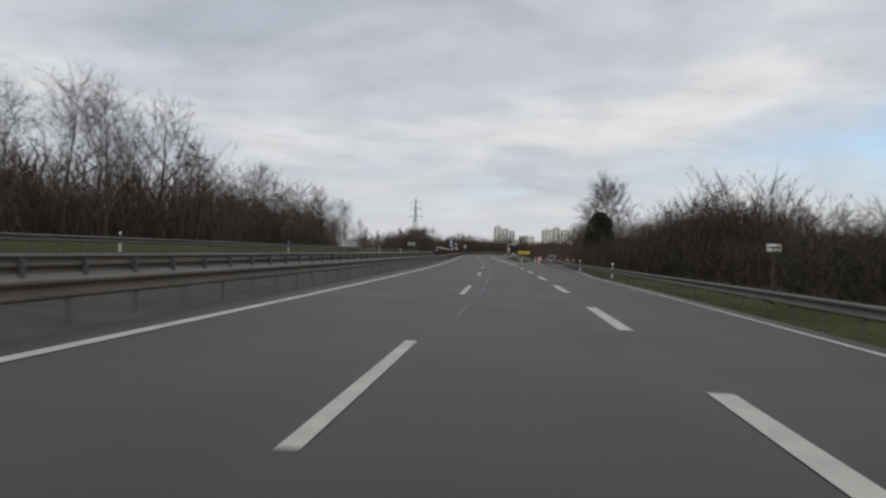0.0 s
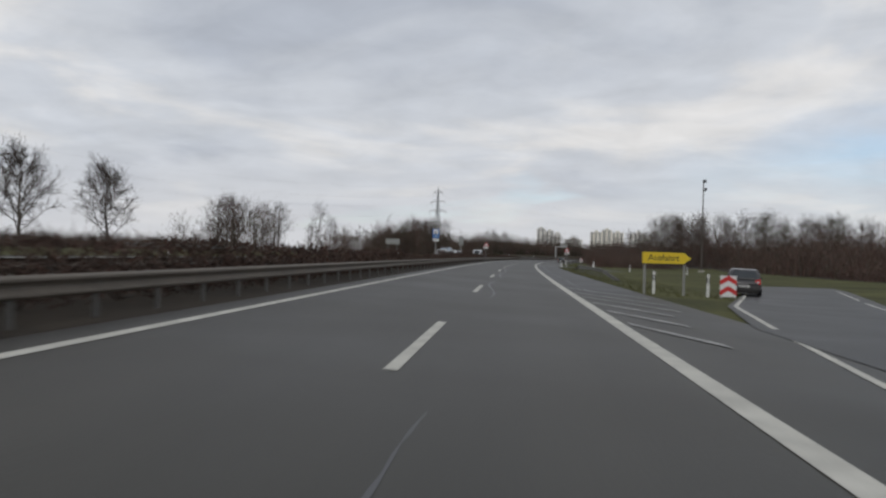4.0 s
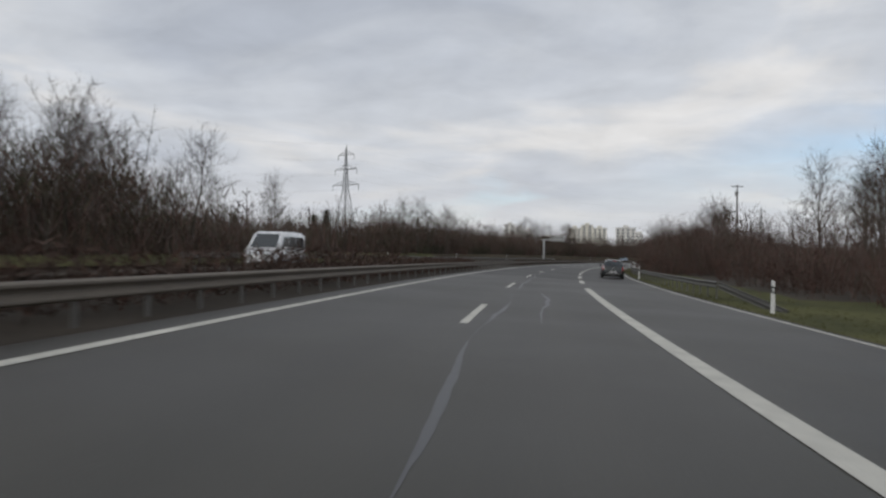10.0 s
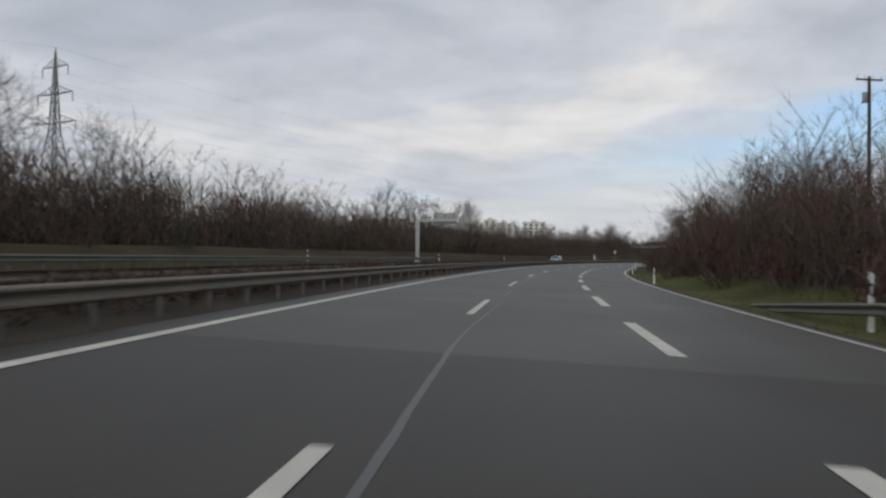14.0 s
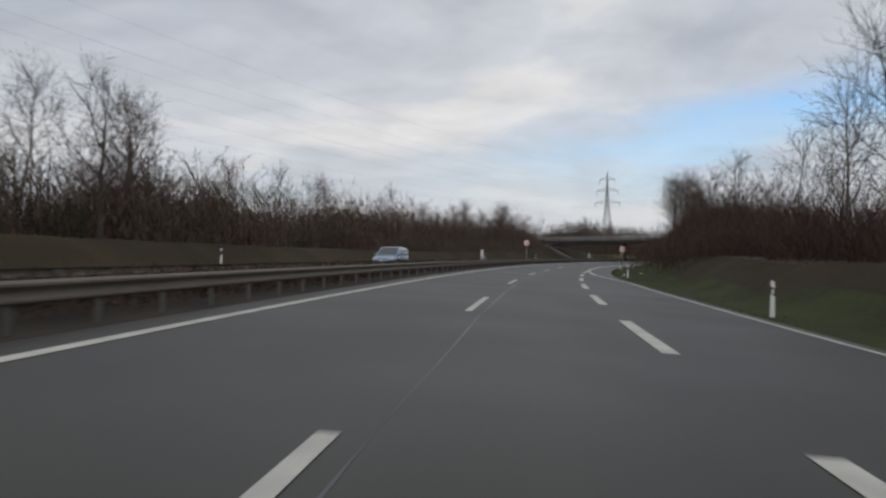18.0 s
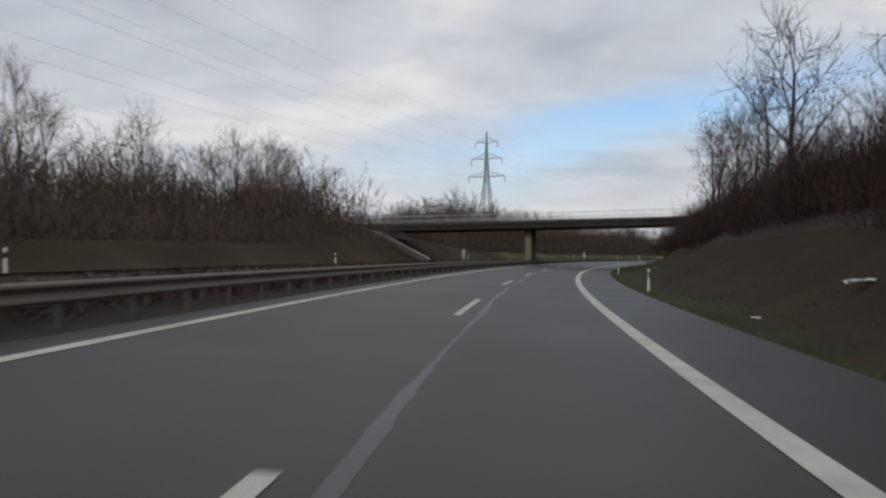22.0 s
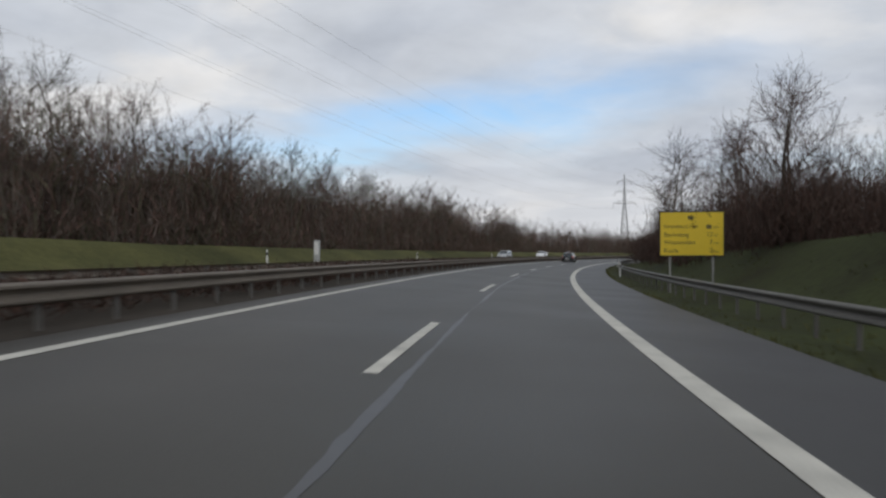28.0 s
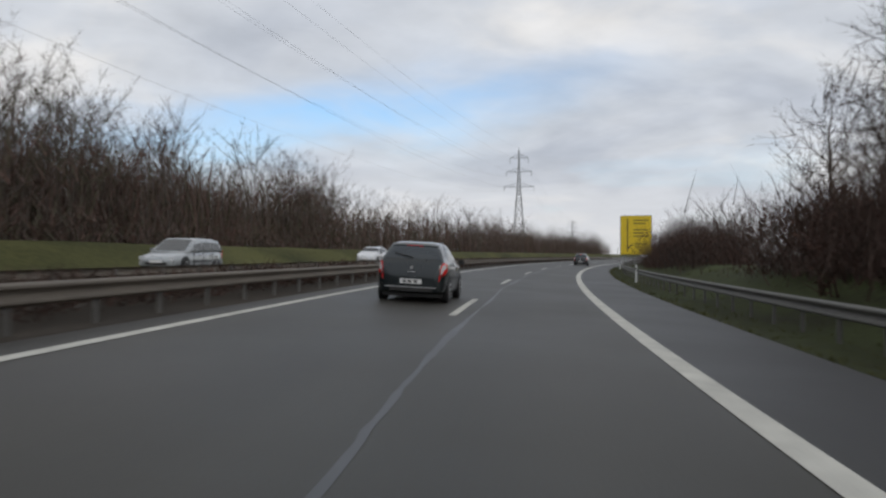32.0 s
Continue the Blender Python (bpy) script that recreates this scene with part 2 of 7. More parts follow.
TWIG = material("bare_twigs", (0.088, 0.070, 0.061), 0.9, var=0.3, scale=0.3, fine=3.0, rand=0.28, spec=0.2, island=0.35)
TWIG_RED = material("reddish_twigs", (0.094, 0.060, 0.050), 0.9, var=0.3, scale=0.3, fine=3.0, rand=0.25, spec=0.2, island=0.35)
TWIG_OLIVE = material("olive_twigs", (0.068, 0.062, 0.042), 0.9, var=0.3, scale=0.3, fine=3.0, rand=0.25, spec=0.2, island=0.35)
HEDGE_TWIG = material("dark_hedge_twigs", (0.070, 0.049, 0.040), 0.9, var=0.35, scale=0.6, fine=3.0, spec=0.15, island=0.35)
SIGN_OLIVE = material("faded_sign_text", (0.13, 0.105, 0.02), 0.6, var=0.15, scale=4.0, fine=30.0)
DRY_LEAF = material("dry_leaves", (0.078, 0.044, 0.034), 0.85, var=0.4, scale=0.5, fine=5.0, rand=0.25, spec=0.2, island=0.35)
DARK_LEAF = material("evergreen_leaves", (0.028, 0.036, 0.020), 0.8, var=0.4, scale=0.5, fine=5.0, rand=0.2, spec=0.2, island=0.35)
CONCRETE = material("concrete", (0.36, 0.305, 0.20), 0.85, var=0.2, scale=0.6, fine=12.0, bump=0.2)
DARK_CONCRETE = material("stained_and_shaded_concrete", (0.105, 0.098, 0.096), 0.9, var=0.45, scale=0.5, fine=6.0, bump=0.2)
BLACK_GIRDER = material("black_girder_concrete", (0.036, 0.034, 0.034), 0.9, var=0.6, scale=0.5, fine=5.0, bump=0.2)
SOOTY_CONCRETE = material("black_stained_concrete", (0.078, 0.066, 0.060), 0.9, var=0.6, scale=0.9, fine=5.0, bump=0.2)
PALE_CONCRETE = material("pale_concrete", (0.46, 0.45, 0.42), 0.85, var=0.2, scale=0.6, fine=10.0)
WHITE = material("white_plastic", (0.72, 0.72, 0.70), 0.5, var=0.1, scale=2.0, fine=20.0)
BLACK = material("black_plastic", (0.018, 0.018, 0.018), 0.5, var=0.2, scale=2.0, fine=20.0)
YELLOW = material("sign_yellow", (0.72, 0.52, 0.02), 0.5, var=0.06, scale=0.8, fine=9.0)
SIGN_BLUE = material("sign_blue", (0.02, 0.15, 0.42), 0.5, var=0.06, scale=0.8, fine=9.0)
SIGN_WHITE = material("sign_white", (0.74, 0.74, 0.73), 0.5, var=0.06, scale=0.8, fine=9.0)
SIGN_RED = material("sign_red", (0.55, 0.03, 0.03), 0.5, var=0.06, scale=0.8, fine=9.0)
SIGN_BLACK = material("sign_black", (0.02, 0.02, 0.02), 0.5, var=0.1, scale=0.8, fine=9.0)
SIGN_BACK = material("aluminium_sign_back", (0.33, 0.34, 0.33), 0.55, metal=0.3, var=0.15, scale=0.8, fine=9.0)
GREY_PAINT = material("grey_paint", (0.42, 0.43, 0.43), 0.6, var=0.12, scale=1.0, fine=12.0)
RUBBER = material("tyre_rubber", (0.02, 0.02, 0.021), 0.85, var=0.2, scale=4.0, fine=30.0)
RIM = material("alloy_rim", (0.42, 0.42, 0.42), 0.4, metal=0.7, var=0.15, scale=6.0, fine=40.0)
GLASS = material("tinted_car_glass", (0.022, 0.028, 0.032), 0.06, var=0.1, scale=2.0, fine=9.0, spec=0.8)
TAIL = material("red_lamp", (0.62, 0.02, 0.018), 0.25, var=0.15, scale=6.0, fine=40.0, spec=0.7)
HEAD = material("clear_lamp", (0.62, 0.64, 0.66), 0.2, var=0.15, scale=6.0, fine=40.0, spec=0.7)
WALL_WHITE = material("white_render", (0.82, 0.80, 0.75), 0.85, var=0.08, scale=0.1, fine=2.0)
WALL_YELLOW = material("pale_yellow_render", (0.82, 0.79, 0.70), 0.85, var=0.08, scale=0.1, fine=2.0)
PANE = material("window_pane", (0.10, 0.12, 0.14), 0.15, var=0.2, scale=0.4, fine=2.0)
PYLON = material("pylon_steel", (0.26, 0.27, 0.27), 0.6, metal=0.3, var=0.15, scale=0.3, fine=3.0)
ROOF = material("grey_roof", (0.16, 0.16, 0.16), 0.85, var=0.2, scale=0.3, fine=3.0)


def car_paint(name, c):
    return material(name, c, 0.28, metal=0.25, var=0.06, scale=1.0, fine=20.0, coat=0.7)


# ---- the road's line ----
# curvature in degrees a metre every 36 m, and the crossfall every 72 m
KAPPA = [0.0497, 0.0316, 0.0258, 0.0137, -0.0126, -0.0162, -0.0238, -0.0494, -0.0665, -0.0675, -0.0669, -0.0727, -0.0807,
         -0.0906, -0.0858, -0.082, -0.0863, -0.0924, -0.0927, -0.0931, -0.0989, -0.094, -0.0914, -0.0884, -0.0883, -0.088, -0.085, -0.06, -0.03, 0.0]
TILT = [0.021, 0.031, 0.043, 0.05, 0.05, 0.049, 0.051, 0.057, 0.06, 0.058, 0.054, 0.055, 0.052]
S0, S1 = -60, 1330
_s = np.arange(S0, S1 + 1.0)
_k = np.radians(np.interp(_s + 0.5, np.arange(len(KAPPA)) * 36.0, KAPPA))
_k[_s < 0] = 0.0
_i0 = int(-S0)
_th = np.concatenate([[0], np.cumsum(_k)])[:-1]
_th -= _th[_i0]
_am = _th + _k / 2
_x = np.concatenate([[0], np.cumsum(-np.sin(_am))])[:-1]
_y = np.concatenate([[0], np.cumsum(np.cos(_am))])[:-1]
_x, _y = _x - _x[_i0], _y - _y[_i0]
DRIFT_X = [0.0, 0.016, 0.024, 0.036, 0.079, 0.075, 0.072, 0.122, 0.147, 0.132, 0.117, 0.112, 0.108, 0.104, 0.086, 0.067, 0.068, 0.073, 0.065, 0.061, 0.063, 0.051, 0.042, 0.035]
DRIFT_Y = [0.0, 0.0, -0.0, -0.0, 0.001, 0.0, -0.001, 0.0, 0.0, 0.002, 0.005, 0.007, 0.011, 0.015, 0.025, 0.037, 0.043, 0.048, 0.061, 0.073, 0.083, 0.105, 0.128, 0.15]
_x += np.interp(_s, [0, 835], [0, 0.36]) - np.interp(_s, np.arange(24) * 36.0, DRIFT_X)
_y -= np.interp(_s, np.arange(24) * 36.0, DRIFT_Y)


def heading(s):
    return float(np.interp(s, _s, _th))


def tilt(s):
    return float(np.interp(s, np.arange(len(TILT)) * 72.0, TILT))


def xy(s, lat):
    a = heading(s)
    return float(np.interp(s, _s, _x)) + lat * math.cos(a), float(np.interp(s, _s, _y)) + lat * math.sin(a)


def knots(s, *ps):
    return float(np.interp(s, [p[0] for p in ps], [p[1] for p in ps]))


def paved(s):
    """The right edge of the asphalt."""
    return knots(s, (0, 6.2), (50, 6.2), (75, 7.7), (98, 9.1), (101, 9.3), (103, 5.7), (226, 5.6), (236, 5.9), (241, 6.4), (245, 9.2), (249, 8.4), (255, 7.2), (262, 6.8), (270, 6.7), (284, 6.7),
                 (300, 6.6), (480, 6.5), (500, 6.2), (515, 5.7), (540, 4.6), (560, 4.5), (1330, 4.5))


def cut(s):
    """How high the bank on the right rises."""
    return knots(s, (0, 0.5), (90, 0.4), (110, -0.1), (300, -0.1), (340, 0.3), (400, 0.8), (480, 1.2), (540, 2.0), (600, 3.4), (650, 4.6), (720, 4.6), (760, 2.4), (810, 1.2), (900, 1.0), (930, 0.3))


def bank(s):
    """How high the ground on the far side of the other carriageway rises."""
    return knots(s, (0, 0.9), (110, 0.5), (150, 0.0), (240, 0.0), (300, 0.5), (380, 1.2), (480, 1.6), (560, 1.4), (600, 1.4), (655, 2.0), (676, 4.0), (702, 4.0), (716, 2.0), (750, 1.6), (800, 1.3), (950, 1.3))


def base(s, lat):
    """The height of the ground."""
    t = tilt(s)
    e = paved(s)
    if lat > e:
        z0 = -t * e
        d = lat - e
        if 100 < s < 300:
            z = z0 - 0.02 * min(d, 12)
        else:
            z = z0 - 0.05 * min(d, 1.6)
        h = cut(s)
        w = max(2.3 * abs(h), 4.0)
        f = min(max((d - 1.8) / w, 0), 1)
        return z + h * f * f * (3 - 2 * f)
    if lat >= -5.6:
        return -t * lat
    zi = 0.42
    zl = knots(s, (0, 0.80), (120, 0.75), (250, 0.60), (360, 0.53), (800, 0.62))
    if lat >= -8.5:
        f = (-5.6 - lat) / 2.9
        return (1 - f) * t * 5.6 + f * zi
    if lat >= -19.2:
        f = (-8.5 - lat) / 10.7
        return (1 - f) * zi + f * zl
    h = bank(s)
    w = max(2.2 * abs(h), 4.0)
    f = min(max((-19.6 - lat) / w, 0), 1)
    return zl + h * f * f * (3 - 2 * f)


def at(s, lat, dz=0.0):
    x, y = xy(s, lat)
    return Vector((x, y, base(s, lat) + dz))


def stand(s, lat, turn=0.0, dz=0.0):
    """A pose on the ground whose y runs along the road."""
    p = at(s, lat, dz)
    return pose(p.x, p.y, p.z, 0, 0, math.degrees(heading(s)) + turn)


# ---- building helpers ----
def mesh(name, verts, faces, mat, smooth=False):
    me = bpy.data.meshes.new(name)
    me.from_pydata([tuple(v) for v in verts], [], [tuple(f) for f in faces])
    for m in mat if isinstance(mat, (list, tuple)) else [mat]:
        me.materials.append(m)
    if smooth:
        me.polygons.foreach_set("use_smooth", [True] * len(me.polygons))
    me.update()
    return me


def part(name, bm, mat, parent=None, label=""):
    """Links a bmesh or a mesh as one object under a thing."""
    if isinstance(bm, bmesh.types.BMesh):
        me = bpy.data.meshes.new(name)
        bm.normal_update()
        bm.to_mesh(me)
        bm.free()
        me.materials.append(mat)
    else:
        me = bm
    ob = new(name, me)
    if parent:
        ob.parent = parent
    if label:
        tagged(ob, label=label)
    return ob


def box(bm, x0, x1, y0, y1, z0, z1, bevel=0.0, m=None):
    r = bmesh.ops.create_cube(bm, size=1.0)
    vs = r["verts"]
    for v in vs:
        v.co = Vector((x0 + (v.co.x + 0.5) * (x1 - x0), y0 + (v.co.y + 0.5) * (y1 - y0), z0 + (v.co.z + 0.5) * (z1 - z0)))
    if bevel:
        es = list({e for v in vs for e in v.link_edges})
        g = bmesh.ops.bevel(bm, geom=es, offset=bevel, segments=2, affect="EDGES")
        vs = list({v for f in g["faces"] for v in f.verts} | {v for v in vs if v.is_valid})
    if m:
        for v in vs:
            v.co = m @ v.co
    return bm


def boxes(*bs, bevel=0.0):
    bm = bmesh.new()
    for b in bs:
        box(bm, *b, bevel=bevel)
    return bm


def rod(bm, p, q, r0, r1=None, n=8):
    p, q = Vector(p), Vector(q)
    r1 = r0 if r1 is None else r1
    d = q - p
    m = Matrix.Translation((p + q) / 2) @ d.to_track_quat("Z", "Y").to_matrix().to_4x4()
    bmesh.ops.create_cone(bm, cap_ends=True, segments=n, radius1=r0, radius2=r1, depth=d.length, matrix=m)
    return bm


def rods(*rs, n=8):
    bm = bmesh.new()
    for r in rs:
        rod(bm, *r, n=n)
    return bm


def plate(outline, y0, y1):
    """A flat plate in the x-z plane from an outline, between two depths."""
    bm = bmesh.new()
    a = [bm.verts.new((x, y0, z)) for x, z in outline]
    b = [bm.verts.new((x, y1, z)) for x, z in outline]
    bm.faces.new(a)
    bm.faces.new(b[::-1])
    n = len(a)
    for i in range(n):
        bm.faces.new((a[i], b[i], b[(i + 1) % n], a[(i + 1) % n]))
    bmesh.ops.recalc_face_normals(bm, faces=bm.faces)
    return bm


def disc(r, n=28, cx=0.0, cz=0.0):
    return [(cx + r * math.cos(2 * math.pi * i / n), cz + r * math.sin(2 * math.pi * i / n)) for i in range(n)]


def empty(name, m, label, category, group="", kind=""):
    ob = new(name)
    ob.matrix_basis = m
    return tagged(ob, label, category, group, kind)


def lettering(text, size, m, mat, parent, name="lettering", align="CENTER"):
    cu = bpy.data.curves.new(name, "FONT")
    cu.body, cu.size, cu.extrude, cu.align_x, cu.align_y = text, size, 0.004, align, "CENTER"
    tmp = bpy.data.objects.new(name, cu)
    scene.collection.objects.link(tmp)
    me = bpy.data.meshes.new_from_object(tmp.evaluated_get(bpy.context.evaluated_depsgraph_get()))
    bpy.data.objects.remove(tmp)
    me.materials.clear()
    me.materials.append(mat)
    ob = new(name, me)
    ob.parent = parent
    ob.matrix_basis = m
    return ob


def strip(name, rows, mat, dz, step=2.0, cols=1):
    """A ribbon along the road: rows of (s, lat from, lat to), laid dz above the ground."""
    ss = np.arange(rows[0][0], rows[-1][0] + 1e-6, step)
    if ss[-1] < rows[-1][0] - 1e-6:
        ss = np.append(ss, rows[-1][0])
    sk = [r[0] for r in rows]
    vs, fs = [], []
    for s in ss:
        a, b = np.interp(s, sk, [r[1] for r in rows]), np.interp(s, sk, [r[2] for r in rows])
        for c in range(cols + 1):
            vs.append(at(s, a + (b - a) * c / cols, dz))
    w = cols + 1
    for i in range(len(ss) - 1):
        for c in range(cols):
            j = i * w + c
            fs.append((j, j + 1, j + w + 1, j + w))
    me = mesh(name, vs, fs, mat)
    # across and along the road, in metres, for wear that follows the lanes
    flat = []
    for s in ss:
        a, b = np.interp(s, sk, [r[1] for r in rows]), np.interp(s, sk, [r[2] for r in rows])
        flat += [(a + (b - a) * c / cols, s) for c in range(cols + 1)]
    lay = me.uv_layers.new(name="lane")
    lay.data.foreach_set("uv", [q for lp in me.loops for q in flat[lp.vertex_index]])
    return me


# ---- ground and road ----
def ground_sheet():
    lats = [-130, -95, -70, -52, -42, -35, -31, -28, -26, -24.5, -23, -22, -21, -20.2, -19.4, -18.6, -15, -11.5, -8.5, -7.5, -6.6, -5.7, -3, 0, 2.5, 3.6, 4.4, 5.0, 5.6, 6.2,
            6.8, 7.4, 8.2, 9, 10, 11, 12, 13.5, 15, 17, 20, 24, 29, 35, 42, 52, 70, 95, 130]
    ss = np.arange(S0, S1 + 1, 4.0)
    vs, fs, mi = [], [], []
    rng = random.Random(5)
    for s in ss:
        for l in lats:
            x, y = xy(s, l)
            z = base(s, l)
            if -18.8 < l <= paved(s) + 0.01:
                z -= 0.05
            elif l < -20 or l > paved(s) + 1.2:
                z += 0.10 * noise.noise((x * 0.12, y * 0.12, 0)) + 0.03 * rng.uniform(-1, 1)
            if (222 < s < 254 and paved(s) < l < 18) or (98 < s < 176 and paved(s) < l < 28):
                z = base(s, l) - 0.03          # level under the slip roads
            if abs(l) > 60:
                z -= 0.03 * (abs(l) - 60)
            vs.append((x, y, z))
    w = len(lats)
    for i in range(len(ss) - 1):
        s = ss[i] + 2
        for c in range(w - 1):
            j = i * w + c
            fs.append((j, j + 1, j + w + 1, j + w))
            l = (lats[c] + lats[c + 1]) / 2
            e = paved(s)
            earth = (-19.2 < l < e) or l < -27 or (l > e + (3.2 if s < 100 else 7.5 if s > 560 else 5.5 if s > 300 else 40))
            if s > 560 and l < -20:
                earth = l < -24 - 2.0 * bank(s) * 0.5
            if 130 < s < 250 and l < -19.2:
                earth = False
            q = 1.6 * noise.noise((s * 0.09, l * 0.25, 2.0))
            dry = (380 < s < 735 and l < -19.2) or (352 < s < 384 and l > e + 1.2 + q)
            strip = 530 < s < 660 and l < e + (5.0 - max(0.0, s - 560) * 0.12 if s < 590 else 1.4) + q
            track = 684 < s < 716 and abs(l - 7.2 - (716 - s) * 0.17) < 1.3
            mi.append(1 if track and l > e + 0.5 else 3 if s < 112 and -8.5 < l < -5.5 else 1 if earth else 2 if dry else 5 if l > e and (s > 655 + 6 * q or (462 + 8 * q < s < 540 + 8 * q and l < e + 2.8 + q) or strip) else 4 if l > e and s > 462 + 8 * q else 0)
    # the far land, out to the horizon
    n = len(vs)
    R = 4500
    vs += [(-R, -R, -2.2), (R, -R, -2.2), (R, R, -2.2), (-R, R, -2.2)]
    fs.append((n, n + 1, n + 2, n + 3))
    mi.append(1)
    me = mesh("ground", vs, fs, [GRASS, EARTH, DRY, GRAVEL, SLOPE_BROWN, SLOPE_GREEN], smooth=True)
    me.polygons.foreach_set("material_index", mi)
    tagged(new("ground", me), "winter grass verges and brown leaf litter beside a dual carriageway", "ground", kind="structure")


ground_sheet()

def carriageway(s0, s1, mat, label):
    rows = [(s, -5.6, paved(max(s, 0))) for s in range(s0, s1 + 1, 2)]
    return tagged(new("road", strip("road", rows, mat, 0.0, cols=6)), label, "road", kind="structure")


road = carriageway(S0, 312, ASPHALT, "dark grey worn asphalt carriageway with painted lanes")
carriageway(312, 376, FRESH_ASPHALT, "darker reddish resurfaced stretch of the carriageway")
carriageway(376, 1330, ASPHALT, "dark grey worn asphalt carriageway with painted lanes")
road_2 = tagged(new("road_opposite", strip("road_opposite", [(S0, -18.8, -8.4), (1330, -18.8, -8.4)], ASPHALT, 0.0, step=4.0, cols=3)),
                "grey asphalt opposite carriageway beyond the median rails", "road", kind="structure")
EXIT = [(70, 6.8, 7.4), (100, 5.0, 9.2), (103, 4.9, 9.4), (107, 4.8, 9.9), (124, 5.4, 12.0), (134, 7.4, 14.2), (142, 9.9, 16.6), (150, 12.3, 19.2), (165, 16.5, 23.8), (172, 18.4, 25.4)]
tagged(new("exit_road", strip("exit_road", EXIT, SHOULDER, 0.012, cols=3)), "grey asphalt exit slip road curving away", "road", kind="structure")
ENTRY = [(222, 12.6, 16.0), (228, 10.6, 13.9), (234, 8.5, 11.8), (240, 6.4, 10.2), (244, 5.4, 9.3), (250, 4.4, 8.1), (256, 3.4, 7.1)]
tagged(new("entry_road", strip("entry_road", ENTRY, SHOULDER, 0.010, step=1.0, cols=4)), "grey asphalt entry slip road joining the carriageway", "road", kind="structure")
# the paler hard shoulder beyond the solid line
tagged(new("hard_shoulder", strip("hard_shoulder", [(136, 2.12, 5.6), (226, 2.12, 5.56), (236, 2.12, 5.86)], SHOULDER, 0.004)), "paler asphalt hard shoulder along the lane", "road", kind="structure")
tagged(new("hard_shoulder", strip("hard_shoulder", [(532, 4.5, 4.9), (540, 3.1, 4.56), (550, 2.5, 4.49), (558, 2.05, 4.48), (1330, 2.05, 4.48)], SHOULDER, 0.004)), "paler asphalt hard shoulder along the lane", "road", kind="structure")


# ---- markings, each a thin skin of paint on the asphalt ----
def mark(rows, mat=PAINT, step=2.0, dz=0.008):
    return part("road_marking", strip("road_marking", rows, mat, dz, step), mat, road)


def line_rows(s0, s1, lat, w):
    return [(s0, lat - w / 2, lat + w / 2), (s1, lat - w / 2, lat + w / 2)]


mark(line_rows(S0, 1330, -4.89, 0.20))                       # left edge line
s = 28.76 - 18 * 4
while s < 1300:                                               # lane line, 6 m dashes
    e = s + knots(s, (28, 0), (47, 0.7), (84, 1.2), (173, 0.35), (371, 0.1), (533, 0.2), (676, -0.5), (767, -0.1), (857, 0.4))
    mark(line_rows(e - 6, e, -1.355, 0.16), step=3.0)
    s += 18
for s in (-44, -31, -18, -5, 7.9, 20.2, 33.5, 45.85, 58.87, 71.89, 84.84):    # block line beside the exit lane
    mark(line_rows(s - 6, s, 2.04, 0.27), step=3.0)
mark([(91, 1.90, 2.20), (163, 1.98, 2.28), (298, 1.91, 2.21)])                     # solid wide line past the junction
for k in range(1, 22):                                        # block line beside the entry lane
    s = 299.45 + 12 * k
    mark(line_rows(s - 6, s, 2.06, 0.27), step=3.0)
mark([(S0, 5.55, 5.70), (50, 5.55, 5.70), (75, 7.1, 7.25), (98, 8.5, 8.65)])
mark([(98.2, 8.5, 8.65), (124, 11.0, 11.15), (142, 15.9, 16.05), (165, 23.0, 23.15)], dz=0.018)
mark([(92, 2.35, 2.5), (107, 2.9, 3.05), (124, 5.75, 5.9)], dz=0.009)
mark([(124.1, 5.8, 5.95), (134, 7.6, 7.75), (142, 10.05, 10.2), (150, 12.45, 12.6), (165, 16.7, 16.85)], dz=0.018)
mark([(243, 9.15, 9.28), (249, 8.05, 8.2), (255, 6.88, 7.03), (262, 6.5, 6.65), (284, 6.35, 6.5), (300, 6.2, 6.35), (480, 6.05, 6.2), (500, 5.7, 5.85), (523, 5.0, 5.15), (540, 2.95, 3.2), (550, 2.36, 2.64), (558, 1.91, 2.21)])
mark([(558.1, 1.91, 2.21), (665, 1.83, 2.13), (765, 1.86, 2.16), (841, 1.94, 2.24), (1330, 1.94, 2.24)])               # right edge line, wide
mark([(238, 6.75, 6.88), (243.5, 5.72, 5.86), (246, 4.85, 4.99), (250, 3.78, 3.92), (252.6, 2.75, 2.87), (256, 2.3, 2.42)], OLD_PAINT, step=0.8, dz=0.014)


def hatch_marks(rows, mat):
    """Slanting bars between two lines of a gore: (s near the road, lat, s far, lat, width)."""
    for s0, l0, s1, l1, w in rows:
        a0, a1 = at(s0 - w / 2, l0, 0.015), at(s0 + w / 2, l0, 0.015)
        b0, b1 = at(s1 - w / 2, l1, 0.017), at(s1 + w / 2, l1, 0.017)
        part("gore_bar", mesh("gore_bar", [a0, a1, b1, b0], [(0, 1, 2, 3)], mat), mat, road)


hatch_marks([(141.6, 2.3, 136.0, 5.1, 0.5), (136.8, 2.35, 131.8, 5.0, 0.5), (133.9, 2.35, 128.6, 4.7, 0.6), (130.3, 2.35, 126.2, 4.0, 0.7), (126.5, 2.35, 123, 3.7, 0.7), (122.5, 2.35, 119, 3.5, 0.7)], OLD_PAINT)
hatch_marks([(229.1, 2.3, 227.4, 3.1, 0.5), (233.1, 2.3, 230.4, 3.8, 0.5), (237.0, 2.3, 232.6, 4.8, 0.5), (241.0, 2.3, 235.8, 5.5, 0.5), (245.0, 2.3, 240.2, 5.3, 0.5), (249.3, 2.3, 245.6, 4.4, 0.5), (253.0, 2.3, 251.4, 3.1, 0.5)], OLD_PAINT)


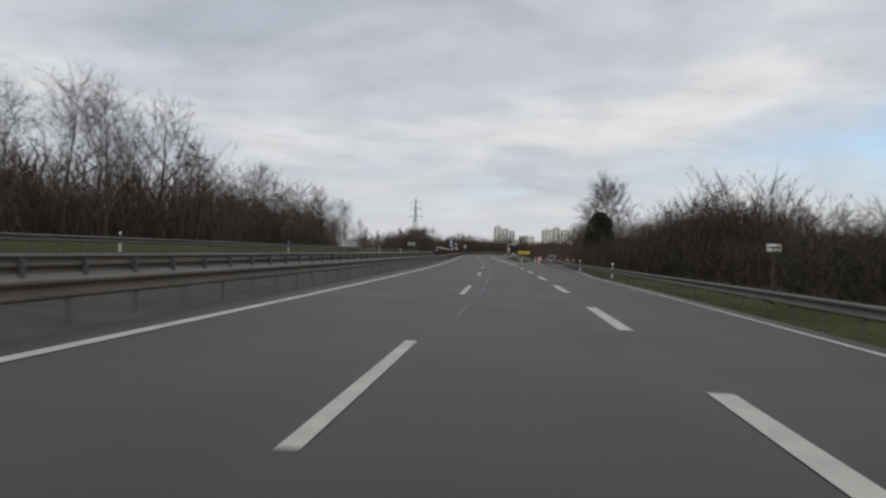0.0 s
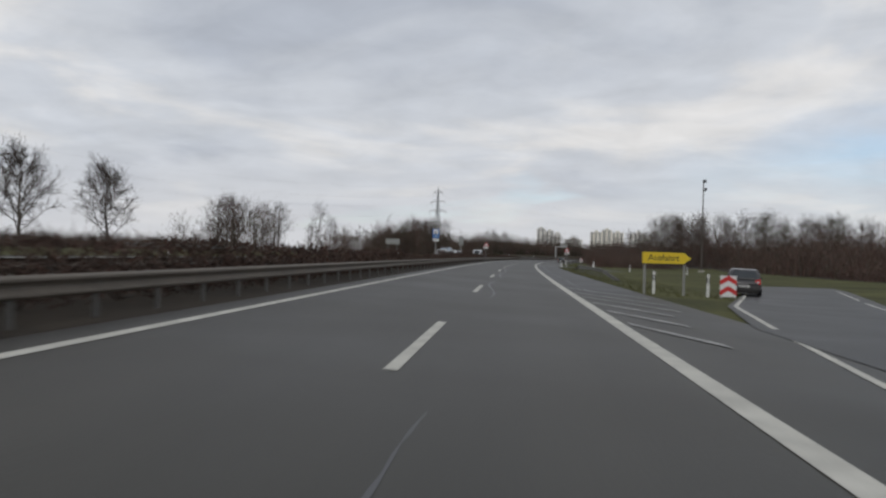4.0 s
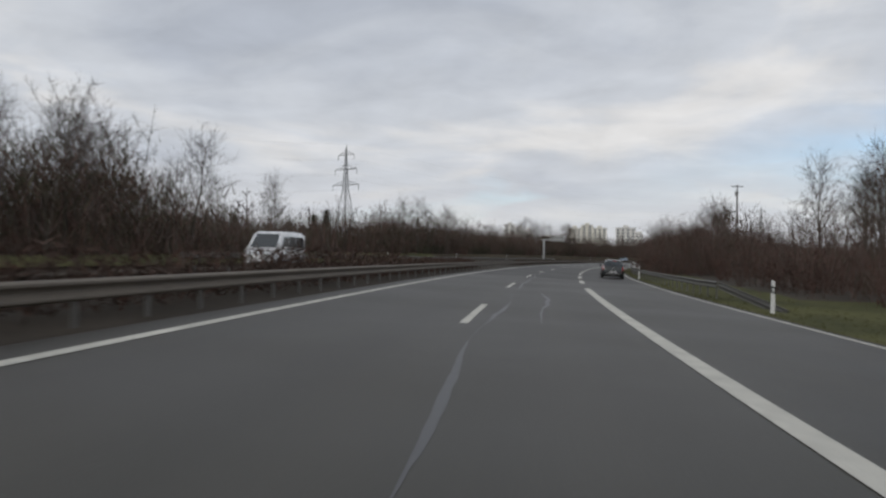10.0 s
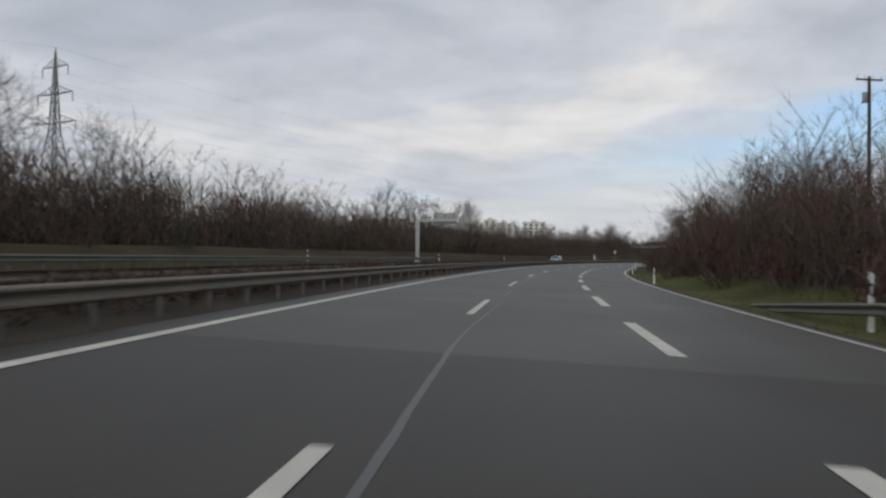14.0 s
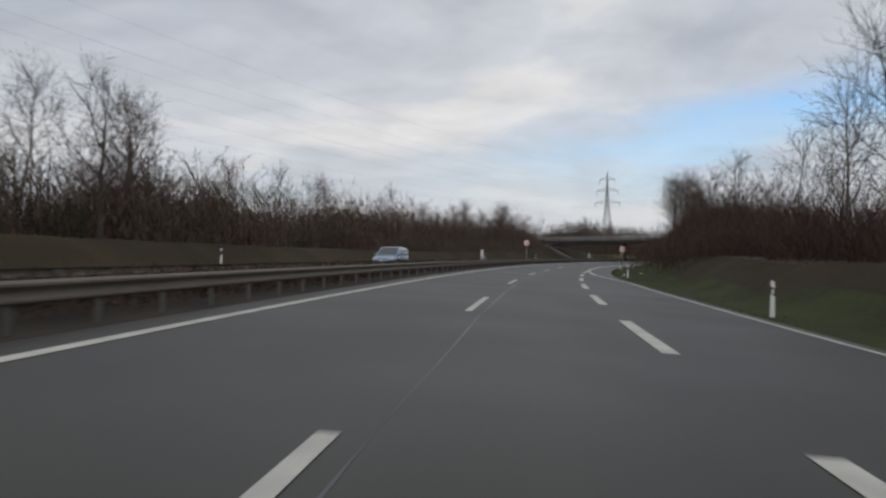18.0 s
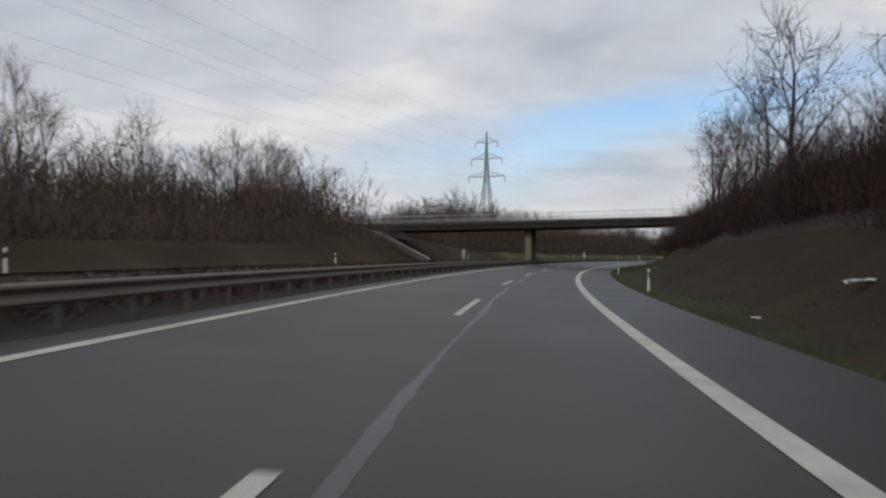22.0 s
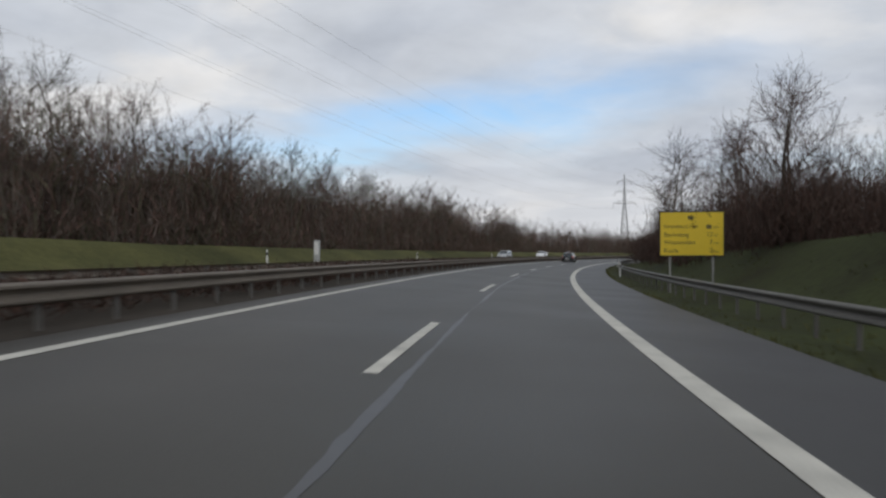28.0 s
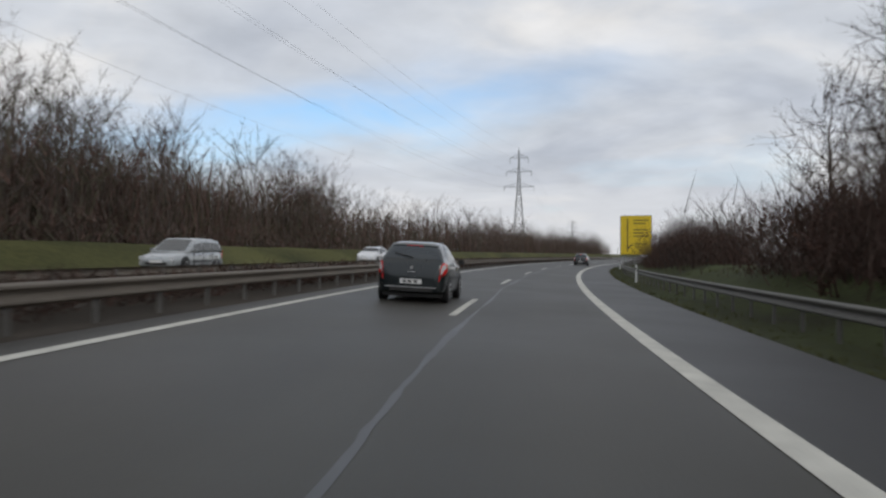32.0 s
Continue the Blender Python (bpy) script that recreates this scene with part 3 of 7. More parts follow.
def seal(s0, s1, lat, w, amp, seed, mat=SEAL, dz=0.003):
    """A wandering bitumen seal over a crack in the asphalt: ragged on both sides, with thin and worn-away stretches."""
    rows = []
    for s in np.arange(s0, s1, 0.35):
        o = lat + amp * noise.noise((s * 0.11 + seed * 7.7, seed, 0)) + 0.10 * amp * noise.noise((s * 0.6, seed, 3))
        k = min(1.0, max(0.0, 0.55 + 1.1 * noise.noise((s * 0.16, seed * 3.1, 5)))) * min(1, (s - s0 + 0.3) / 4, (s1 - s + 0.3) / 4)
        side = [w * max(0.06, 1.05 * k + 0.35 * noise.noise((s * 1.9, seed + j, 8)) + 0.3 * noise.noise((s * 5.1, seed + j, 2))) for j in (0.3, 40.7)]
        rows.append((s, o - side[0], o + side[1]))
    mark(rows, mat, 0.35, dz=dz)


seal(14, 80, -0.85, 0.039, 0.35, 1)
seal(84, 112, -0.75, 0.055, 0.45, 2)
seal(128, 206, -0.93, 0.066, 0.32, 3)
seal(203, 262, -0.93, 0.066, 0.30, 4)
seal(262, 318, -0.90, 0.050, 0.35, 5)
seal(276, 292, 0.1, 0.066, 0.40, 6)
seal(318, 520, -1.02, 0.034, 0.12, 7)
seal(518, 660, -0.95, 0.085, 0.10, 8)
seal(640, 1000, -0.98, 0.068, 0.10, 9)
seal(526, 545, -1.52, 0.039, 0.30, 11)
seal(137, 234, 3.1, 0.085, 0.20, 12, dz=0.007)
seal(505, 530, 3.6, 0.03, 0.6, 15, SIGN_BLACK)

# lines of the other carriageway
mark_2 = lambda rows, step=4.0: part("road_marking", strip("road_marking", rows, PAINT, 0.012, step), PAINT, road_2)
part("road_marking", strip("road_marking", line_rows(S0, 1330, -9.0, 0.14), OLD_PAINT, 0.012, 4.0), OLD_PAINT, road_2)
mark_2(line_rows(S0, 1330, -17.6, 0.20))
s = -40
while s < 1000:
    mark_2(line_rows(s, s + 6, -13.2, 0.16), 3.0)
    s += 18


# ---- guard rails: W-beams of 4 m on posts every 2 m ----
def beam_mesh(name="beam", mat=STEEL):
    prof = [(-0.005, 0.75), (0.04, 0.742), (0.080, 0.712), (0.080, 0.680), (0.015, 0.632), (-0.004, 0.60), (0.015, 0.568), (0.080, 0.520), (0.080, 0.488), (0.04, 0.458), (-0.005, 0.45)]
    prof = prof + [(x - 0.012, z) for x, z in prof[::-1]]
    vs, fs = [], []
    n = len(prof)
    for y in (-2.02, 2.02):
        vs += [(x, y, z) for x, z in prof]
    for i in range(n):
        j = (i + 1) % n
        fs.append((i, j, n + j, n + i))
    fs += [tuple(range(n))[::-1], tuple(range(n, 2 * n))]
    return mesh(name, vs, fs, mat, smooth=False)


BEAM = beam_mesh()
DUSTY_BEAM = beam_mesh("beam", RAIL_TAN)
_b = boxes((-0.09, -0.03, -0.05, 0.05, -0.25, 0.72), (-0.03, 0.0, -0.06, 0.06, 0.52, 0.68))
POST = bpy.data.meshes.new("post")
_b.to_mesh(POST)
_b.free()
POST.materials.append(POST_STEEL)


def guard_rail(s0, s1, lat, faces_right=True, group="guard rails", step_posts=2.0, lat1=None, dz=0.0, terminal=False, ending=False, beam=BEAM):
    """Sections of rail of up to 48 m; the beam looks to the right or the left of the road."""
    s = s0
    while s < s1 - 2:
        e = min(s + 48, s1)
        lt = lambda q: lat if lat1 is None else lat + (lat1 - lat) * (q - s0) / (s1 - s0)
        o = empty("guard_rail", Matrix.Identity(4), "galvanised steel guard rail with a dull W-beam on posts", "guard rail", group)
        q = s
        while q < e - 0.5:
            p0, p1 = at(q, lt(q)), at(min(q + 4, s1), lt(min(q + 4, s1)))
            d = p1 - p0
            m = Matrix.Translation((p0 + p1) / 2 + Vector((0, 0, dz))) @ d.to_track_quat("Y", "Z").to_matrix().to_4x4()
            m = m @ Matrix.Diagonal((1 if faces_right else -1, d.length / 4.0, 1, 1))
            b = part("beam", beam, None, o)
            b.matrix_basis = m
            for k in (0, step_posts):
                if q + k < s1 - 0.5:
                    c = part("post", POST, None, o)
                    pp = at(q + k + 0.5, lt(q + k + 0.5), dz)
                    c.matrix_basis = pose(pp.x, pp.y, pp.z, 0, 0, math.degrees(heading(q))) @ Matrix.Diagonal((1 if faces_right else -1, 1, 1, 1))
            q += 4
        if terminal and s == s0:
            p1, p0 = at(s0, lt(s0), dz), at(s0 - 9, lt(s0) + 0.3, dz - 0.62)
            d = p1 - p0
            b = part("beam", beam, None, o, "beam bent down into the ground")
            b.matrix_basis = Matrix.Translation((p0 + p1) / 2) @ d.to_track_quat("Y", "Z").to_matrix().to_4x4() @ Matrix.Diagonal((1, d.length / 4.0, 1, 1))
        if ending and e >= s1:
            p0, p1 = at(s1, lt(s1), dz), at(s1 + 12, lt(s1) + 0.3, dz - 0.66)
            d = p1 - p0
            b = part("beam", beam, None, o, "beam bent down into the ground")
            b.matrix_basis = Matrix.Translation((p0 + p1) / 2) @ d.to_track_quat("Y", "Z").to_matrix().to_4x4() @ Matrix.Diagonal((-1, d.length / 4.0, 1, 1))
        s = e


guard_rail(-12, 1050, -6.1, dz=-0.14, beam=DUSTY_BEAM)
guard_rail(-12, 1050, -8.15, faces_right=False, dz=-0.14, beam=DUSTY_BEAM)
guard_rail(-12, 112, 7.0, faces_right=False, dz=-0.12)
guard_rail(-12, 118, -19.0)
guard_rail(172, 200, 7.0, faces_right=False, terminal=True, ending=True)
guard_rail(296, 384, 7.5, faces_right=False, terminal=True, ending=True)
guard_rail(738, 1050, 5.7, faces_right=False, terminal=True)
guard_rail(300, 470, -19.1)
guard_rail(165, 228, -31.0, lat1=-20.0)


# ---- the bridge ----
def bridge():
    o = empty("road_bridge", stand(689, -6.0), "dark stained concrete road bridge on round pale piers", "bridge")
    o.matrix_basis = pose(*at(689, 0)[:2], 0, 0, 0, math.degrees(heading(689)))
    zb = lambda x: 5.02 + 0.014 * (x + 6)

    def slab(name, x0, x1, y0, y1, za, zb_, mat, label="", n=16):
        vs, fs = [], []
        for i in range(n + 1):
            x = x0 + (x1 - x0) * i / n
            for y, z in ((y0, za), (y1, za), (y1, zb_), (y0, zb_)):
                vs.append((x, y, zb(x) + z))
        for i in range(n):
            for k in range(4):
                a, b = i * 4 + k, i * 4 + (k + 1) % 4
                fs.append((a, b, b + 4, a + 4))
        fs += [(3, 2, 1, 0), (n * 4, n * 4 + 1, n * 4 + 2, n * 4 + 3)]
        return part(name, mesh(name, vs, fs, mat), mat, o, label)

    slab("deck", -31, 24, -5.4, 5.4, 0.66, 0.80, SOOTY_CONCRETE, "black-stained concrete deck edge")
    slab("girder", -29, 22, -5.2, -4.3, 0.0, 0.656, BLACK_GIRDER, "deep dark concrete girder")
    slab("girder", -29, 22, 4.3, 5.2, 0.0, 0.656, BLACK_GIRDER, "deep dark concrete girder")
    slab("girder", -29, 22, -0.5, 0.5, 0.1, 0.545, DARK_CONCRETE, "deep dark concrete girder")
    slab("soffit", -29, 22, -4.3, 4.3, 0.55, 0.655, PALE_CONCRETE)
    for y in (-5.4, 5.1):
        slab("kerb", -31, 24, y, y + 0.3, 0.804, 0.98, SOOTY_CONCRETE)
    for y in (-1.95, 2.5):
        bm = bmesh.new()
        bmesh.ops.create_cone(bm, cap_ends=True, segments=24, radius1=0.45, radius2=0.45, depth=4.8, matrix=Matrix.Translation((-6.95, y, 2.5)))
        # the rear pier's darker concrete paints in its shade under the deck
        p = part("pier", bm, CONCRETE if y < 0 else DARK_CONCRETE, o, "pale round concrete pier" if y < 0 else "round concrete pier, its shade under the deck put into dark concrete")
        p.data.polygons.foreach_set("use_smooth", [len(f.vertices) == 4 for f in p.data.polygons])
    part("crosshead", boxes((-7.6, -6.3, -3.6, 3.85, 5.0, 5.45), bevel=0.04), DARK_CONCRETE, o)
    for y in (-5.25, 5.25):
        x = -30.78
        bars = []
        while x < 23:
            z = zb(x) + 0.98
            part("railing_post", rods(((x, y, z - 0.1), (x, y, z + 0.90), 0.03), n=6), GREY_PAINT, o)
            for j in range(1, 14):
                xx = x + 2.27 * j / 14
                bars.append(((xx, y, zb(xx) + 1.06), (xx, y, zb(xx) + 1.84), 0.008))
            part("handrail", rods(((x, y, z + 0.90), (x + 2.27, y, zb(x + 2.27) + 1.88), 0.03), ((x, y, z + 0.08), (x + 2.27, y, zb(x + 2.27) + 1.06), 0.018), n=6), GREY_PAINT, o)
            x += 2.27
        if y < 0:
            one = None
            for p0, p1, r in bars:
                if one is None:
                    one = part("railing_bar", rods(((0, 0, 0), (0, 0, p1[2] - p0[2]), r), n=4), GREY_PAINT, o)
                    b = one
                else:
                    b = part("railing_bar", one.data, None, o)
                b.matrix_basis = Matrix.Translation(p0)
        else:
            tagged(part("railing_bar", rods(*bars, n=4), GREY_PAINT, o), kind="stuff")
    # abutments with wing walls
    part("abutment", boxes((-30.5, -26.2, -5.0, 5.0, 0.5, 5.3), bevel=0.05), PALE_CONCRETE, o, "pale concrete abutment with painted numerals")
    part("abutment", boxes((17.5, 22.0, -5.0, 5.0, 0.5, 5.6), bevel=0.05), DARK_CONCRETE, o)
    part("wing_wall", plate([(-26.4, 4.4), (-30.5, 5.6), (-30.5, 0.5), (-19.6, 0.5), (-19.6, 0.95)], -5.2, -4.9), DARK_CONCRETE, o, "sloping mossy concrete wing wall")
    part("coping", plate([(-26.4, 4.41), (-30.5, 5.61), (-30.5, 5.75), (-26.4, 4.55), (-19.6, 1.10), (-19.6, 0.96)], -5.26, -4.86), PALE_CONCRETE, o, "pale concrete coping")
    lettering("69", 1.5, Matrix.Translation((-27.3, -5.25, 3.9)) @ Euler((radians(90), 0, 0)).to_matrix().to_4x4(), WHITE, o, "graffiti")


bridge()


# ---- signs and road furniture ----
def delineator_kind():
    o = empty("delineator_post", Matrix.Identity(4), "white plastic delineator post with a slanted black band", "delineator post", "delineator posts")
    prof = [(-0.06, 0.0), (0.06, 0.0), (0.055, 1.0), (-0.035, 1.05)]
    part("body", plate(prof, -0.045, 0.045), WHITE, o)
    part("band", plate([(-0.061, 0.66), (0.061, 0.60), (0.060, 0.82), (-0.060, 0.88)], -0.048, 0.048), BLACK, o, "black band")
    part("reflector", boxes((-0.025, 0.025, -0.054, -0.049, 0.66, 0.80)), SIGN_WHITE, o, "pale reflector")
    return o


DP = delineator_kind()
for i, (s, l) in enumerate([(54.4, 7.5), (75, 7.75), (96, 9.6), (118, 12.6), (127, 14.2), (133, 15.6), (142.3, 6.28), (142.4, 8.72), (160.0, 14.83), (179.3, 6.6), (224, 15.8), (216, 22.5), (236.1, 6.27), (240.7, 11.8),
                            (256.6, 7.6), (286.6, 7.3), (330, 7.0), (385.6, 7.85), (421, 6.95), (458.5, 7.0), (497.2, 6.75), (538, 5.6), (579.8, 5.1), (620, 5.1), (659.5, 5.2), (700, 5.2), (793, 5.3), (837.9, 5.3), (883, 5.4), (930, 5.4),
                            (40, -20.0), (75, -20.0), (108, -20.0), (150, -20.2), (190, -20.2), (232, -20.0), (272, -20.2), (312, -20.6), (350, -20.5), (389.9, -21.0), (430, -20.8), (477.5, -20.4), (520, -20.0), (565, -19.8), (610, -19.8), (650, -19.6), (705, -19.6), (745, -19.6), (788, -19.4), (832, -19.4), (876, -19.4), (920, -19.4)]):
    m = stand(s, l, turn=(180 if l < 0 else 0))
    if s == 179.3:  # a short one, fixed on the rail
        m = stand(s, 6.95, dz=0.74) @ Matrix.Diagonal((1, 1, 0.52, 1))
    if s == 385.6:  # taller, behind the end of the rail
        m = m @ Matrix.Diagonal((1, 1, 1.36, 1))
    if i == 0:
        DP.matrix_basis = m
    else:
        copy_thing(DP, m)


def pole_pair(o, x0, x1, z1, y=0.06, r=0.04, name="pole"):
    for x in (x0, x1):
        part(name, rods(((x, y, -0.3), (x, y, z1), r), n=10), POLE_STEEL, o)


def round_limit(s, lat, z):
    """A speed limit sign: white disc, red ring, the figures 100."""
    o = empty("speed_limit_sign", stand(s, lat), "round white speed limit sign with red ring on a grey pole", "road sign", "speed limit signs")
    h = z - base(s, lat)
    part("pole", rods(((0, 0.05, -0.3), (0, 0.05, h + 0.3), 0.038), n=10), POLE_STEEL, o)
    part("disc", plate(disc(0.40, 36, 0, h), -0.012, 0.0), SIGN_RED, o, "red rim")
    part("face", plate(disc(0.33, 36, 0, h), -0.018, -0.0125), SIGN_WHITE, o, "white face")
    lettering("100", 0.38, Matrix.Translation((0, -0.022, h)) @ Euler((radians(90), 0, 0)).to_matrix().to_4x4(), SIGN_BLACK, o, "figures")


round_limit(576.2, 5.45, 2.35)
round_limit(576.4, -6.7, 3.1)


def warning(s, lat, z):
    o = empty("warning_sign", stand(s, lat), "red-rimmed white warning triangle over a small white plate", "road sign", "warning signs")
    h = z - base(s, lat)
    part("pole", rods(((0, 0.05, -0.3), (0, 0.05, h + 0.2), 0.036), n=10), POLE_STEEL, o)
    tri_ = lambda k, c=0.0: [(-0.5 * k, c - 0.29 * k), (0.5 * k, c - 0.29 * k), (0, c + 0.58 * k)]
    part("rim", plate(tri_(0.82, h), -0.012, 0.0), SIGN_RED, o, "red rim")
    part("face", plate(tri_(0.54, h), -0.018, -0.0125), SIGN_WHITE, o, "white face")
    part("mark", plate([(-0.028, h - 0.03), (0.028, h - 0.03), (0.042, h + 0.16), (-0.042, h + 0.16)], -0.022, -0.0185), SIGN_BLACK, o, "black exclamation mark")
    part("mark", plate(disc(0.035, 14, 0, h - 0.085), -0.022, -0.0185), SIGN_BLACK, o)
    part("small_plate", boxes((-0.36, 0.36, -0.012, 0.0, h - 0.64, h - 0.30)), SIGN_WHITE, o)
    for k in range(2):
        part("text_bar", boxes((-0.29, 0.29 - 0.1 * k, -0.018, -0.0125, h - 0.43 - 0.12 * k, h - 0.39 - 0.12 * k)), SIGN_BLACK, o)


warning(233.6, 6.98, 2.46)
warning(233.1, -5.95, 2.97)


def exit_arrow():
    o = empty("exit_sign", stand(142.0, 6.77), "yellow arrow-shaped exit sign on two posts in the grass", "road sign")
    z0, z1, w = 1.36, 1.95, 2.24
    a = [(-w / 2, z0), (w / 2 - 0.36, z0), (w / 2 + 0.02, (z0 + z1) / 2), (w / 2 - 0.36, z1), (-w / 2, z1)]
    part("panel", plate(a, -0.03, 0.0), SIGN_BLACK, o, "black rim")
    b = [(-w / 2 + 0.04, z0 + 0.04), (w / 2 - 0.375, z0 + 0.04), (w / 2 - 0.035, (z0 + z1) / 2), (w / 2 - 0.375, z1 - 0.04), (-w / 2 + 0.04, z1 - 0.04)]
    part("face", plate(b, -0.036, -0.0305), YELLOW, o, "yellow face")
    lettering("Ausfahrt", 0.40, Matrix.Translation((-0.14, -0.04, (z0 + z1) / 2)) @ Euler((radians(90), 0, 0)).to_matrix().to_4x4(), SIGN_BLACK, o)
    pole_pair(o, -0.95, 0.80, 1.9, 0.06, 0.05)
    c = empty("chevron_board", stand(141.8, 9.46), "red and white chevron board at the nose of the exit", "road sign")
    part("board", boxes((-0.36, 0.36, -0.02, 0.0, 0.10, 1.05)), SIGN_WHITE, c)
    for k in range(2):
        z = 0.16 + 0.46 * k
        part("chevron", plate([(-0.36, z), (-0.36, z + 0.22), (0, z + 0.44), (0.36, z + 0.22), (0.36, z), (0, z + 0.22)], -0.026, -0.0205), SIGN_RED, c, "red chevron")
    pole_pair(c, -0.3, 0.3, 0.9, 0.03, 0.03)


exit_arrow()


def direction_board(s, lat, w, z0, z1, texts, arrow=False, words=()):
    o = empty("direction_sign", stand(s, lat), "large yellow direction sign with black text on posts", "road sign", "yellow direction signs")
    g = base(s, lat)
    z0, z1 = z0 - g, z1 - g
    part("panel", boxes((-w / 2, w / 2, -0.04, 0.0, z0, z1), bevel=0.015), SIGN_BLACK, o, "black rim")
    part("face", boxes((-w / 2 + 0.05, w / 2 - 0.05, -0.048, -0.0405, z0 + 0.05, z1 - 0.05)), YELLOW, o, "yellow face")
    for x0, x1, a, b in texts:
        part("text_bar", boxes((x0 * w - w / 2, x1 * w - w / 2, -0.054, -0.0485, z0 + a * (z1 - z0), z0 + b * (z1 - z0))), SIGN_OLIVE, o)
    for text, x, f, size in words:
        lettering(text, size, Matrix.Translation((x * w - w / 2, -0.052, z0 + f * (z1 - z0))) @ Euler((radians(90), 0, 0)).to_matrix().to_4x4(), SIGN_OLIVE, o, align="LEFT")
    if arrow:
        x = -w / 2 + 0.23 * w
        part("arrow", boxes((x - 0.06, x + 0.06, -0.054, -0.0485, z0 + 0.10 * (z1 - z0), z1 - 0.08 * (z1 - z0))), SIGN_BLACK, o)
        part("arrow", plate([(x + 0.05, z0 + 0.14 * (z1 - z0)), (x + 0.62, z0 + 0.26 * (z1 - z0)), (x + 0.62, z0 + 0.29 * (z1 - z0)), (x + 0.05, z0 + 0.18 * (z1 - z0))], -0.054, -0.0485), SIGN_BLACK, o)
    pole_pair(o, -w / 2 + 0.45, w / 2 - 0.45, z1 - 0.1, 0.06, 0.045)


direction_board(768.5, 6.70, 2.62, 1.2, 3.08,
                [(0.72, 0.80, 0.61, 0.70), (0.44, 0.53, 0.81, 0.90)],
                words=[("Schw\u00e4bisch Hall", 0.07, 0.66, 0.215), ("km", 0.83, 0.645, 0.16), ("Backnang", 0.07, 0.48, 0.27), ("17", 0.72, 0.48, 0.27), ("km", 0.83, 0.465, 0.16),
                       ("Winnenden", 0.07, 0.31, 0.27), ("7", 0.765, 0.31, 0.27), ("km", 0.83, 0.295, 0.16), ("Korb", 0.07, 0.13, 0.27), ("2", 0.765, 0.13, 0.27), ("km", 0.83, 0.115, 0.16)])
direction_board(931.2, 7.2, 3.6, 1.4, 6.0, [(0.42, 0.9, 0.86, 0.89), (0.42, 0.8, 0.78, 0.81), (0.42, 0.85, 0.62, 0.65), (0.42, 0.75, 0.54, 0.57), (0.42, 0.88, 0.46, 0.49), (0.46, 0.86, 0.26, 0.29), (0.46, 0.8, 0.18, 0.21)], arrow=True)


def blue_panel():
    o = empty("parking_sign", stand(177.3, -7.47), "tall blue information sign with a white picture field", "road sign")
    g = base(176.6, -7.7)
    z0, z1 = 2.72 - g, 3.56 - g
    part("panel", boxes((-0.30, 0.30, -0.03, 0.0, z0, z1), bevel=0.01), SIGN_BLUE, o)
    part("picture_field", boxes((-0.21, 0.21, -0.037, -0.0305, z0 + 0.36, z1 - 0.06)), SIGN_WHITE, o)
    part("pictogram", plate([(-0.11, z0 + 0.40), (0.10, z0 + 0.40), (0.13, z0 + 0.50), (0.0, z0 + 0.50), (-0.02, z0 + 0.62), (-0.10, z0 + 0.68)], -0.043, -0.0375), SIGN_BLACK, o)
    part("text_bar", boxes((-0.20, 0.20, -0.037, -0.0305, z0 + 0.16, z0 + 0.21)), SIGN_WHITE, o)
    part("small_plate", boxes((-0.28, 0.28, -0.03, 0.0, z0 - 0.28, z0 - 0.04)), SIGN_WHITE, o)
    part("arrow", boxes((-0.20, 0.20, -0.037, -0.0305, z0 - 0.18, z0 - 0.13)), SIGN_BLACK, o)
    part("pole", rods(((0, 0.05, -0.3), (0, 0.05, z1 - 0.1), 0.045), n=10), POLE_STEEL, o)
    b = empty("sign_seen_from_behind", stand(202.8, -7.26, 4), "tall sign panel seen from its grey aluminium back", "road sign")
    g = base(204, -7.5)
    part("panel", boxes((-0.29, 0.29, 0.0, 0.03, 2.76 - g, 3.5 - g), bevel=0.008), SIGN_BACK, b)
    part("small_plate", boxes((-0.28, 0.28, 0.0, 0.03, 2.42 - g, 2.70 - g), bevel=0.008), SIGN_BACK, b)
    for z in (2.5, 2.9, 3.3):
        part("brace", boxes((-0.26, 0.26, -0.035, -0.002, z - g, z - g + 0.04)), POST_STEEL, b)
    part("pole", rods(((0, -0.07, -0.3), (0, -0.07, 3.45 - g), 0.045), n=10), POLE_STEEL, b)


blue_panel()


def board_back():
    o = empty("direction_sign", stand(240, -22.6, 6), "wide direction sign seen from its grey-green back on posts", "road sign")
    g = base(241.5, -23.8)
    part("panel", boxes((-1.2, 1.2, 0.0, 0.04, 2.72 - g, 3.67 - g), bevel=0.01), SIGN_BACK, o)
    for z in (2.95, 3.45):
        part("brace", boxes((-1.15, 1.15, -0.05, -0.002, z - g, z - g + 0.06)), POST_STEEL, o)
    pole_pair(o, -0.8, 0.8, 3.6 - g, -0.1, 0.05)


board_back()


